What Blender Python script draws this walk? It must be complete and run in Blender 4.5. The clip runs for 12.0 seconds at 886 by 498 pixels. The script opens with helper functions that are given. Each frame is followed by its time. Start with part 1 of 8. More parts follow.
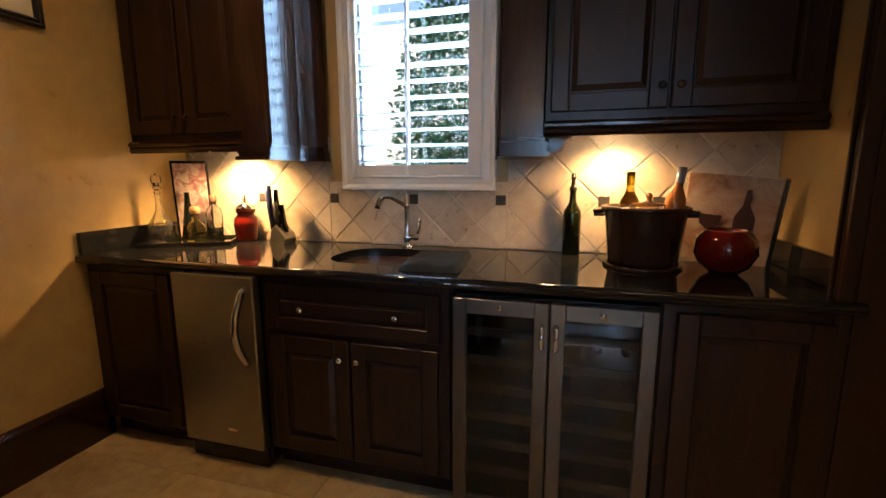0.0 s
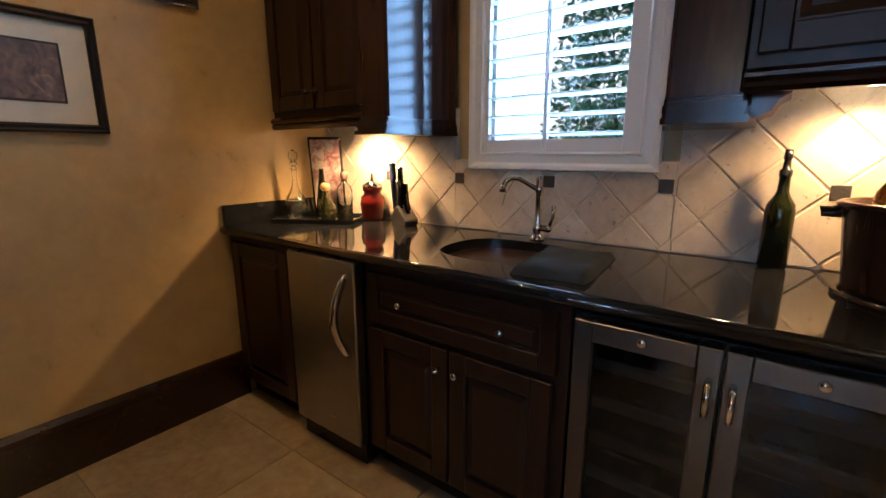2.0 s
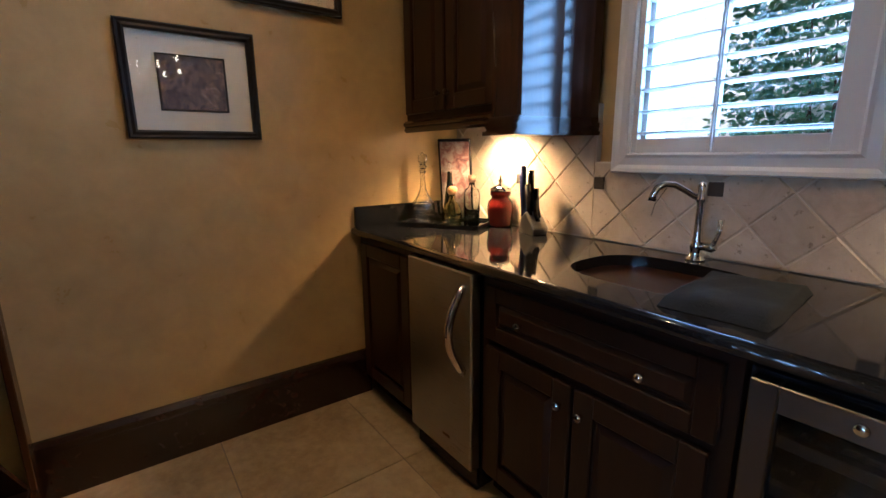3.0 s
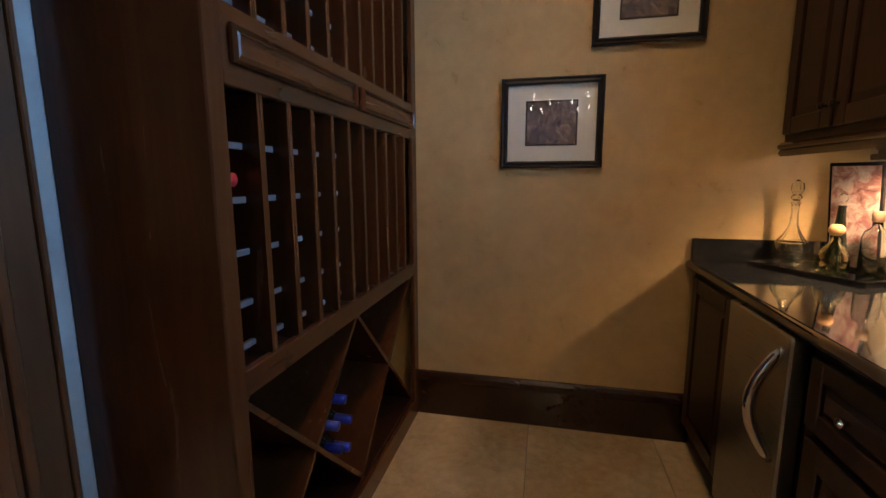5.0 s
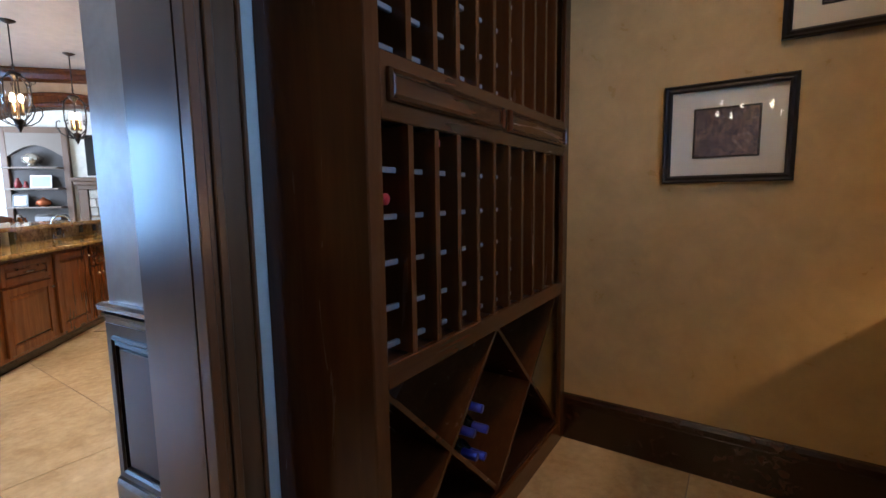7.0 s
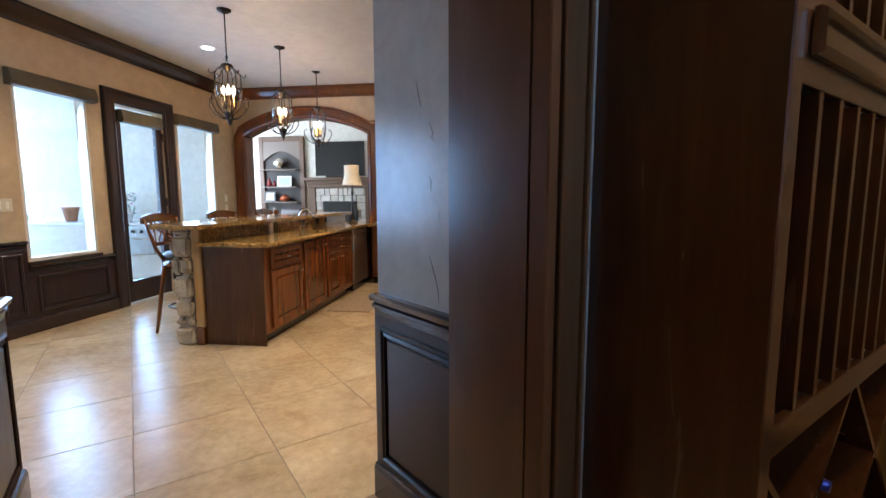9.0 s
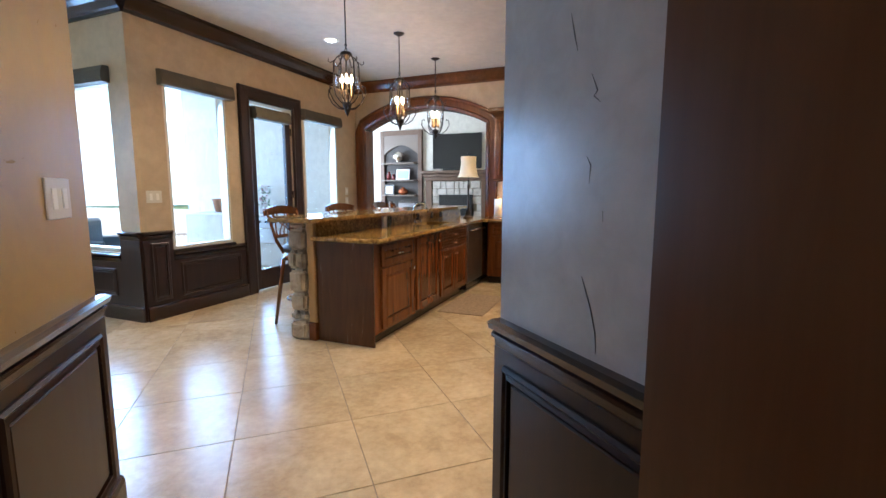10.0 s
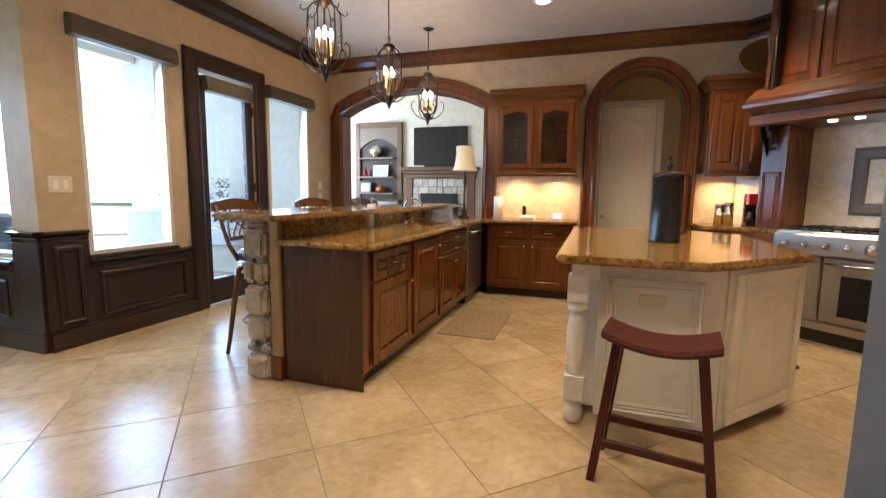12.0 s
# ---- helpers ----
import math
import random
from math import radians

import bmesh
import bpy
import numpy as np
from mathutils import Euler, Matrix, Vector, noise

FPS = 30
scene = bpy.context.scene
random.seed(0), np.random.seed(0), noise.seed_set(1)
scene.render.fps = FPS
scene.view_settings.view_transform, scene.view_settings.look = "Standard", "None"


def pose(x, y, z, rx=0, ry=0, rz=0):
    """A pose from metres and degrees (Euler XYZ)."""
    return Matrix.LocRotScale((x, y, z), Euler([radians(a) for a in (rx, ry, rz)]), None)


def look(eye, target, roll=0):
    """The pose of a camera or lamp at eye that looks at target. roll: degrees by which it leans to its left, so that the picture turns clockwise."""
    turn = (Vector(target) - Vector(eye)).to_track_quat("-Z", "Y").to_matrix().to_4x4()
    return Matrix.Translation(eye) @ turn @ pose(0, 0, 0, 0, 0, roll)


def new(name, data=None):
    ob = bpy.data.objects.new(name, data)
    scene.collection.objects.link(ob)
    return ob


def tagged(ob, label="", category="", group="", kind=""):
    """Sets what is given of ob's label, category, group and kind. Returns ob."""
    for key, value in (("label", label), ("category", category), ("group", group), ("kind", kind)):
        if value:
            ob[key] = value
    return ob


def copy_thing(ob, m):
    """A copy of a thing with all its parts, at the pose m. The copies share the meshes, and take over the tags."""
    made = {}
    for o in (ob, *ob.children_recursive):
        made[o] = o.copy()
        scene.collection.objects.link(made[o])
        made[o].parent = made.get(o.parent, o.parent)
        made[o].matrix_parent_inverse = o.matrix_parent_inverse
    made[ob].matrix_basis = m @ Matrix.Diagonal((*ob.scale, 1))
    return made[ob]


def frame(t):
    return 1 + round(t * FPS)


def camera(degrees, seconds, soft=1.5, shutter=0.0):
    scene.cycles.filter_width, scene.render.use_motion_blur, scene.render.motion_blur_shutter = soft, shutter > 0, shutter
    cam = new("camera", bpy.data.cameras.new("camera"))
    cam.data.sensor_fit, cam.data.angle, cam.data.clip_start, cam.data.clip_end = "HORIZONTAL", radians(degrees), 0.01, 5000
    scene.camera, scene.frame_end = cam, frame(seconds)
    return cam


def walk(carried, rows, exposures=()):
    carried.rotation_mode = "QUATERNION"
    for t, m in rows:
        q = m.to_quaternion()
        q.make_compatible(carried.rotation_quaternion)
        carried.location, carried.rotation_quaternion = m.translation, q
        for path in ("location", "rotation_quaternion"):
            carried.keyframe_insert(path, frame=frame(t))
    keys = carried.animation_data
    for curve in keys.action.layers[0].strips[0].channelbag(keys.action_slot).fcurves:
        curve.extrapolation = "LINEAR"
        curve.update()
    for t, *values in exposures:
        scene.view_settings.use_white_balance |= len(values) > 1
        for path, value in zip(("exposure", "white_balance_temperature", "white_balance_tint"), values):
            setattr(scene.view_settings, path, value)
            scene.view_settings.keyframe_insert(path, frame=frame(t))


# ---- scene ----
cam = camera(89.62, 12.0)
walk(cam, [
    (0.0, pose(-0.011, 0.053, 1.272, 80.39, 0.19, 15.85)),
    (0.5, pose(-0.022, 0.206, 1.293, 78.88, 0.31, 19.40)),
    (1.0, pose(-0.018, 0.294, 1.284, 78.29, 0.33, 23.86)),
    (1.5, pose(0.005, 0.384, 1.265, 78.07, 0.36, 30.21)),
    (2.0, pose(-0.017, 0.441, 1.264, 77.73, 0.05, 36.62)),
    (2.5, pose(-0.067, 0.515, 1.253, 78.00, 0.24, 43.84)),
    (3.0, pose(-0.104, 0.579, 1.269, 77.92, 0.56, 53.81)),
    (3.5, pose(-0.067, 0.706, 1.263, 78.56, 0.46, 68.27)),
    (5.5, pose(0.092, 0.931, 1.291, 81.90, 0.56, 111.49)),
    (6.0, pose(0.080, 1.013, 1.279, 82.81, 1.08, 118.47)),
    (6.5, pose(0.083, 0.993, 1.287, 83.31, 1.00, 120.99)),
    (8.5, pose(0.158, 0.670, 1.286, 83.25, 0.41, 138.46)),
    (9.0, pose(0.199, 0.506, 1.283, 83.55, 0.17, 144.97)),
    (9.5, pose(0.121, 0.284, 1.262, 83.72, -0.17, 152.47)),
    (10.0, pose(0.007, 0.049, 1.280, 82.76, -0.01, 159.56)),
    (10.5, pose(-0.005, -0.229, 1.230, 82.98, -0.38, 161.74)),
    (11.0, pose(-0.019, -0.516, 1.197, 83.06, -0.85, 160.89)),
    (11.5, pose(-0.042, -0.757, 1.214, 82.62, -0.62, 158.90)),
    (12.0, pose(-0.078, -0.933, 1.202, 83.00, -0.78, 155.83)),
], exposures=[(0.0, 0.88, 6600, 10), (1.5, 0.72, 6200, 10), (2.5, 0.65, 5300, 10), (3.5, 0.7, 5300, 10), (5.5, 0.65, 5300, 10), (6.5, 0.6, 5300, 10), (8.5, 0.5, 5700, 10), (10.5, 0.52, 5600, 10), (12.0, 0.52, 6100, 10)])
# ---- frames of the plan: w is the bar room, k the kitchen (u away along the window wall, v towards the windows) ----
KA = radians(42.715)
KM = pose(0, 0, 0, 0, 0, 180 + 90 - 42.715)


def kp(u, v, z=0.0, rot=0.0):
    """A pose given in the kitchen's axes."""
    return KM @ pose(u, v, z, 0, 0, rot)


# ---- world, sun, lamps ----
world = bpy.data.worlds.new("world")
scene.world = world
world.use_nodes = True
wn = world.node_tree
wn.nodes.clear()
sky = wn.nodes.new("ShaderNodeTexSky")
sky.sky_type, sky.sun_disc = "NISHITA", False
sky.sun_elevation, sky.sun_rotation = radians(54), radians(165)
bg = wn.nodes.new("ShaderNodeBackground")
bg.inputs["Strength"].default_value = 0.15
wo = wn.nodes.new("ShaderNodeOutputWorld")
wn.links.new(sky.outputs[0], bg.inputs[0])
wn.links.new(bg.outputs[0], wo.inputs[0])


def lamp(name, kind, m, energy, color=(1, 1, 1), size=0.1, size_y=None, angle=None, spot=None, blend=0.6):
    data = bpy.data.lights.new(name, kind)
    data.energy, data.color = energy, color
    if kind == "AREA":
        data.size = size
        if size_y:
            data.shape, data.size_y = "RECTANGLE", size_y
    elif kind in ("POINT", "SPOT"):
        data.shadow_soft_size = size
    if kind == "SPOT":
        data.spot_size, data.spot_blend = radians(spot), blend
    if angle is not None:
        data.angle = radians(angle)
    ob = new(name, data)
    ob.matrix_world = m
    return ob


sun_dir = Vector((-0.15, 0.55, -0.82))
lamp("sun", "SUN", look((0, 0, 20), Vector((0, 0, 20)) + sun_dir), 5.0, (1, 0.95, 0.88), angle=0.5)
WARM = (1.0, 0.60, 0.25)
SKY = (0.36, 0.62, 1.0)
# daylight through the windows' openings
lamp("daylight_bar_window", "AREA", look((-0.78, 2.40, 1.85), (-0.78, 0, 1.2)), 34, SKY, 0.62, 1.1)
lamp("daylight_patio", "AREA", look(KM @ Vector((4.9, 8.7, 1.6)), KM @ Vector((4.9, 0.0, 1.3))), 150, SKY, 3.7, 3.2)
for nm, u0, u1, z0, z1, e in (("b", 3.15, 3.9, 0.7, 2.3, 36), ("door", 4.36, 4.9, 0.3, 2.2, 24), ("c", 5.27, 6.03, 0.8, 2.3, 30)):
    lamp("daylight_" + nm, "AREA", look(KM @ Vector(((u0 + u1) / 2, 4.55, (z0 + z1) / 2)), KM @ Vector(((u0 + u1) / 2, 2.0, 0.9))), e, SKY, u1 - u0, z1 - z0)
lamp("daylight_a", "AREA", look(KM @ Vector((3.05, 5.06, 1.5)), KM @ Vector((0.5, 4.3, 0.8))), 60, SKY, 0.8, 1.5)
lamp("daylight_nook", "AREA", look(KM @ Vector((2.18, 6.49, 1.5)), KM @ Vector((1.15, 5.46, 1.2))), 65, SKY, 0.8, 1.5)
# under-cabinet pucks of the bar
lamp("puck_west", "SPOT", look((-1.72, 2.06, 1.385), (-1.72, 2.10, 0.9)), 50, WARM, 0.03, spot=150, blend=0.9)
lamp("puck_east", "SPOT", look((0.16, 2.06, 1.415), (0.16, 2.10, 0.9)), 21, WARM, 0.03, spot=150, blend=0.9)
for v in (1.5, 1.0):
    lamp("puck_kitchen", "SPOT", look(KM @ Vector((6.42, v, 1.45)), KM @ Vector((6.45, v, 0.9))), 19, WARM, 0.03, spot=150, blend=0.9)
lamp("puck_kitchen", "SPOT", look(KM @ Vector((6.42, -0.8, 1.45)), KM @ Vector((6.45, -0.8, 0.9))), 19, WARM, 0.03, spot=150, blend=0.9)
# recessed ceiling lights
# the last entry is an unseen can, added to warm the passage's east wall
CANS = [(5.4, 1.14), (4.63, 3.33), (3.2, 1.0), (2.4, 3.2), (5.4, -0.6), (3.3, -0.7), (1.95, 0.75)]
for u, v in CANS:
    lamp("can_light", "SPOT", look(KM @ Vector((u, v, 3.06)), KM @ Vector((u, v, 0))), 96, (1, 0.77, 0.49), 0.06, spot=120, blend=0.8)
for u in (3.66, 4.73, 5.78):
    lamp("pendant_light", "POINT", pose(*(KM @ Vector((u, 2.47, 2.345)))), 9, WARM, 0.03)
for v in (-1.25, -1.4):
    lamp("hood_light", "SPOT", look(KM @ Vector((5.0, v, 1.93)), KM @ Vector((5.0, v, 0))), 20, (1, 0.8, 0.55), 0.03, spot=120)
# added fill: an unseen can over the bar, brightens its floor and fronts
BAR_FILL_CANS = [(-1.2, 0.95)]
for x, y in BAR_FILL_CANS:
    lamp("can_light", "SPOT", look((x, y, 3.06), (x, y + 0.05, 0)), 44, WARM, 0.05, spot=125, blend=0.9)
lamp("chandelier_light", "POINT", pose(3.0, 1.05, 2.30), 520, WARM, 0.03)
# added area fill for the living room beyond the arch; no window behind it
lamp("living_fill", "AREA", look(KM @ Vector((9.0, 7.4, 1.9)), KM @ Vector((10.0, 3.0, 1.4))), 210, (0.8, 0.9, 1.0), 2.6, 2.2)

# ---- materials ----
MATS = {}


def mat(name, color, rough=0.5, metal=0.0, spec=0.5, build=None, coat=0.0):
    if name in MATS:
        return MATS[name]
    m = bpy.data.materials.new(name)
    m.use_nodes = True
    nt = m.node_tree
    p = nt.nodes["Principled BSDF"]
    p.inputs["Base Color"].default_value = (*color, 1)
    p.inputs["Roughness"].default_value = rough
    p.inputs["Metallic"].default_value = metal
    p.inputs["Specular IOR Level"].default_value = spec
    p.inputs["Coat Weight"].default_value = coat
    p.inputs["Coat Roughness"].default_value = 0.12
    if build:
        build(nt, p)
    MATS[name] = m
    return m


def node(nt, kind, **kw):
    n = nt.nodes.new(kind)
    for k, v in kw.items():
        if k in n.inputs:
            n.inputs[k].default_value = v
    return n


def coords(nt, scale=(1, 1, 1), shift=True):
    """Object coordinates, stretched, and shifted for every object by its Random."""
    tc = nt.nodes.new("ShaderNodeTexCoord")
    mp = nt.nodes.new("ShaderNodeMapping")
    mp.inputs["Scale"].default_value = scale
    nt.links.new(tc.outputs["Object"], mp.inputs["Vector"])
    if shift:
        oi = nt.nodes.new("ShaderNodeObjectInfo")
        mul = nt.nodes.new("ShaderNodeMath")
        mul.operation = "MULTIPLY"
        mul.inputs[1].default_value = 37.0
        nt.links.new(oi.outputs["Random"], mul.inputs[0])
        nt.links.new(mul.outputs[0], mp.inputs["Location"])
    return mp.outputs["Vector"]


def noise_of(nt, vec, scale, detail=4.0, rough=0.55, dist=0.0):
    n = node(nt, "ShaderNodeTexNoise", Scale=scale, Detail=detail, Roughness=rough, Distortion=dist)
    nt.links.new(vec, n.inputs["Vector"])
    return n.outputs["Fac"]


def ramp(nt, fac, stops):
    r = nt.nodes.new("ShaderNodeValToRGB")
    els = r.color_ramp.elements
    while len(els) < len(stops):
        els.new(0.5)
    for e, (pos, col) in zip(els, stops):
        e.position, e.color = pos, (*col, 1)
    nt.links.new(fac, r.inputs["Fac"])
    return r.outputs["Color"]


def span(nt, fac, lo, hi, a=0.3, b=0.7):
    r = node(nt, "ShaderNodeMapRange")
    for i, v in zip(range(1, 5), (a, b, lo, hi)):
        r.inputs[i].default_value = v
    nt.links.new(fac, r.inputs[0])
    return r.outputs[0]


def mix(nt, fac, a, b, how="MIX"):
    m = nt.nodes.new("ShaderNodeMix")
    m.data_type, m.blend_type = "RGBA", how
    if isinstance(fac, (int, float)):
        m.inputs["Factor"].default_value = fac
    else:
        nt.links.new(fac, m.inputs["Factor"])
    for s, v in ((m.inputs[6], a), (m.inputs[7], b)):
        if isinstance(v, tuple):
            s.default_value = (*v, 1)
        else:
            nt.links.new(v, s)
    return m.outputs[2]


def bump(nt, p, height, strength=0.3, dist=0.002):
    b = nt.nodes.new("ShaderNodeBump")
    b.inputs["Strength"].default_value = strength
    b.inputs["Distance"].default_value = dist
    nt.links.new(height, b.inputs["Height"])
    nt.links.new(b.outputs[0], p.inputs["Normal"])


def wood_mat(name, dark, mid, light, axis=2, rough=0.32, coat=0.08):
    def build(nt, p):
        sc = [14.0, 14.0, 14.0]
        sc[axis] = 1.3
        v = coords(nt, tuple(sc))
        grain = noise_of(nt, v, 1.6, 7, 0.62, 0.8)
        big = noise_of(nt, coords(nt, (1.5, 1.5, 1.0)), 2.2, 3, 0.5)
        col = ramp(nt, grain, [(0.25, dark), (0.52, mid), (0.8, light)])
        tone = ramp(nt, big, [(0.3, (0.80, 0.78, 0.76)), (0.7, (1.08, 1.06, 1.05))])
        nt.links.new(mix(nt, 0.8, col, tone, "MULTIPLY"), p.inputs["Base Color"])
        nt.links.new(span(nt, grain, rough - 0.02, rough + 0.04), p.inputs["Roughness"])
        bump(nt, p, grain, 0.05, 0.0008)
    return mat(name, mid, rough, spec=0.35, build=build, coat=coat)


M_WOOD = wood_mat("stained_wood", (0.085, 0.023, 0.005), (0.130, 0.038, 0.008), (0.19, 0.060, 0.013), rough=0.22, coat=0.3)
M_WOODH = wood_mat("stained_wood_level", (0.070, 0.022, 0.006), (0.105, 0.034, 0.009), (0.15, 0.052, 0.014), axis=0, rough=0.22, coat=0.3)
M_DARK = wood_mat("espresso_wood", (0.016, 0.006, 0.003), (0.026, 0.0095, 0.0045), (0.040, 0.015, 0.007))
M_DARKH = wood_mat("espresso_wood_level", (0.016, 0.006, 0.003), (0.026, 0.0095, 0.0045), (0.040, 0.015, 0.007), axis=0, rough=0.2, coat=0.35)
M_CASE = wood_mat("walnut_stain", (0.048, 0.017, 0.005), (0.066, 0.023, 0.007), (0.088, 0.033, 0.010), rough=0.24, coat=0.15)
M_CASEH = wood_mat("walnut_stain_level", (0.048, 0.017, 0.005), (0.066, 0.023, 0.007), (0.088, 0.033, 0.010), axis=0, rough=0.24, coat=0.15)
M_JAMB = wood_mat("brown_jamb_stain", (0.085, 0.036, 0.013), (0.105, 0.046, 0.017), (0.13, 0.058, 0.022), rough=0.3, coat=0.15)
M_RED = wood_mat("red_paint_wood", (0.035, 0.006, 0.005), (0.065, 0.010, 0.008), (0.10, 0.016, 0.011))


def plaster_mat(name, a, b, rough=0.42, relief=0.25, spread=0.1):
    def build(nt, p):
        v = coords(nt, shift=False)
        n1 = noise_of(nt, v, 1.7, 6, 0.62, 0.6)
        n2 = noise_of(nt, v, 9.0, 6, 0.6, 0.4)
        col = ramp(nt, n1, [(0.3, a), (0.7, b)])
        fine = ramp(nt, n2, [(0.3, (0.88, 0.87, 0.85)), (0.7, (1.06, 1.06, 1.05))])
        nt.links.new(mix(nt, 1.0, col, fine, "MULTIPLY"), p.inputs["Base Color"])
        nt.links.new(span(nt, n2, rough - spread, rough + spread), p.inputs["Roughness"])
        bump(nt, p, n2, relief, 0.004)
    return mat(name, a, rough, build=build)


M_WALL = plaster_mat("golden_plaster", (0.41, 0.265, 0.105), (0.49, 0.33, 0.14), 0.36)
M_KWALL = plaster_mat("tan_plaster", (0.45, 0.33, 0.20), (0.52, 0.385, 0.245), 0.45)
M_GREY = plaster_mat("worn_satin_plaster", (0.44, 0.41, 0.37), (0.475, 0.44, 0.395), 0.25, 0.12, 0.02)
M_LIV = plaster_mat("cream_plaster", (0.68, 0.65, 0.58), (0.74, 0.71, 0.64), 0.6)
M_CEIL = plaster_mat("ceiling_paint", (0.50, 0.46, 0.39), (0.55, 0.50, 0.43), 0.7)


def travertine(nt, p):
    v = coords(nt, (1, 1, 1))
    n1 = noise_of(nt, v, 3.4, 8, 0.7, 0.35)
    n2 = noise_of(nt, v, 22.0, 5, 0.6)
    n3 = noise_of(nt, coords(nt, (1, 1, 1)), 0.9, 3, 0.5)
    col = ramp(nt, n1, [(0.25, (0.34, 0.235, 0.13)), (0.45, (0.44, 0.325, 0.195)), (0.62, (0.50, 0.385, 0.245)), (0.8, (0.56, 0.45, 0.30))])
    fine = ramp(nt, n2, [(0.3, (0.84, 0.83, 0.82)), (0.65, (1.05, 1.05, 1.04))])
    tone = ramp(nt, n3, [(0.3, (0.86, 0.84, 0.80)), (0.7, (1.08, 1.06, 1.04))])
    oi = nt.nodes.new("ShaderNodeObjectInfo")
    each = ramp(nt, oi.outputs["Random"], [(0.0, (0.88, 0.86, 0.83)), (1.0, (1.06, 1.05, 1.04))])
    c = mix(nt, 1.0, col, fine, "MULTIPLY")
    c = mix(nt, 1.0, c, tone, "MULTIPLY")
    nt.links.new(mix(nt, 1.0, c, each, "MULTIPLY"), p.inputs["Base Color"])
    nt.links.new(span(nt, n1, 0.21, 0.27), p.inputs["Roughness"])
    bump(nt, p, n1, 0.15, 0.002)


M_TILE = mat("travertine_floor", (0.5, 0.4, 0.28), 0.3, build=travertine)
M_GROUT = mat("floor_grout", (0.20, 0.155, 0.11), 0.85)


def split_tile(nt, p):
    v = coords(nt)
    n1 = noise_of(nt, v, 6.0, 7, 0.65, 0.8)
    n2 = noise_of(nt, v, 42.0, 4, 0.6)
    col = ramp(nt, n1, [(0.3, (0.42, 0.33, 0.23)), (0.55, (0.56, 0.46, 0.35)), (0.8, (0.66, 0.57, 0.45))])
    pit = ramp(nt, n2, [(0.27, (0.5, 0.46, 0.42)), (0.36, (1, 1, 1))])
    oi = nt.nodes.new("ShaderNodeObjectInfo")
    each = ramp(nt, oi.outputs["Random"], [(0.0, (0.85, 0.83, 0.80)), (1.0, (1.05, 1.05, 1.05))])
    c = mix(nt, 1.0, mix(nt, 1.0, col, pit, "MULTIPLY"), each, "MULTIPLY")
    nt.links.new(c, p.inputs["Base Color"])
    nt.links.new(span(nt, n1, 0.42, 0.62), p.inputs["Roughness"])
    bump(nt, p, mix(nt, 0.5, n1, n2), 0.5, 0.003)


M_SPLASH = mat("tumbled_travertine", (0.55, 0.45, 0.34), 0.5, build=split_tile)
M_SGROUT = mat("wall_grout", (0.58, 0.50, 0.39), 0.9)


def black_granite(nt, p):
    v = coords(nt, shift=False)
    n = noise_of(nt, v, 260.0, 3, 0.7)
    nt.links.new(ramp(nt, n, [(0.55, (0.010, 0.010, 0.011)), (0.72, (0.028, 0.026, 0.024))]), p.inputs["Base Color"])


M_BLACK = mat("black_granite", (0.012, 0.012, 0.013), 0.06, build=black_granite, spec=0.6)


def gold_granite(nt, p):
    v = coords(nt, shift=False)
    n1 = noise_of(nt, v, 28.0, 8, 0.7, 0.7)
    n2 = noise_of(nt, v, 120.0, 4, 0.65)
    a = ramp(nt, n1, [(0.3, (0.04, 0.022, 0.008)), (0.43, (0.20, 0.105, 0.028)), (0.56, (0.38, 0.225, 0.06)), (0.75, (0.52, 0.36, 0.14))])
    b = ramp(nt, n2, [(0.35, (0.45, 0.42, 0.38)), (0.6, (1.1, 1.1, 1.1))])
    nt.links.new(mix(nt, 0.8, a, b, "MULTIPLY"), p.inputs["Base Color"])


M_GOLD = mat("gold_granite", (0.3, 0.2, 0.1), 0.09, build=gold_granite, spec=0.55)


def brushed(nt, p):
    v = coords(nt, (2, 2, 160))
    n = noise_of(nt, v, 3.0, 3, 0.6)
    nt.links.new(span(nt, n, 0.26, 0.42), p.inputs["Roughness"])
    big = noise_of(nt, coords(nt), 2.5, 3)
    nt.links.new(ramp(nt, big, [(0.3, (0.34, 0.32, 0.29)), (0.7, (0.44, 0.42, 0.39))]), p.inputs["Base Color"])


M_STEEL = mat("brushed_steel", (0.55, 0.54, 0.52), 0.32, 1.0, build=brushed)
M_CHROME = mat("polished_nickel", (0.72, 0.70, 0.67), 0.12, 1.0)
M_IRON = mat("dark_bronze", (0.045, 0.033, 0.025), 0.42, 0.8)


def painted(nt, p):
    v = coords(nt)
    n = noise_of(nt, v, 7.0, 6, 0.65)
    nt.links.new(ramp(nt, n, [(0.28, (0.62, 0.57, 0.48)), (0.5, (0.70, 0.66, 0.58)), (0.8, (0.75, 0.71, 0.64))]), p.inputs["Base Color"])
    bump(nt, p, n, 0.1, 0.001)


M_CREAM = mat("glazed_cream_paint", (0.68, 0.63, 0.53), 0.38, build=painted)
M_WHITE = mat("white_paint", (0.76, 0.75, 0.72), 0.35)
M_DOORW = mat("warm_white_paint", (0.78, 0.73, 0.64), 0.4)
M_BLACKP = mat("black_plastic", (0.012, 0.012, 0.014), 0.25)
M_TV = mat("screen_black", (0.004, 0.004, 0.005), 0.08)
M_MATTE = mat("mat_board", (0.62, 0.57, 0.46), 0.8)
M_PLATE = mat("switch_plate", (0.62, 0.56, 0.45), 0.35)
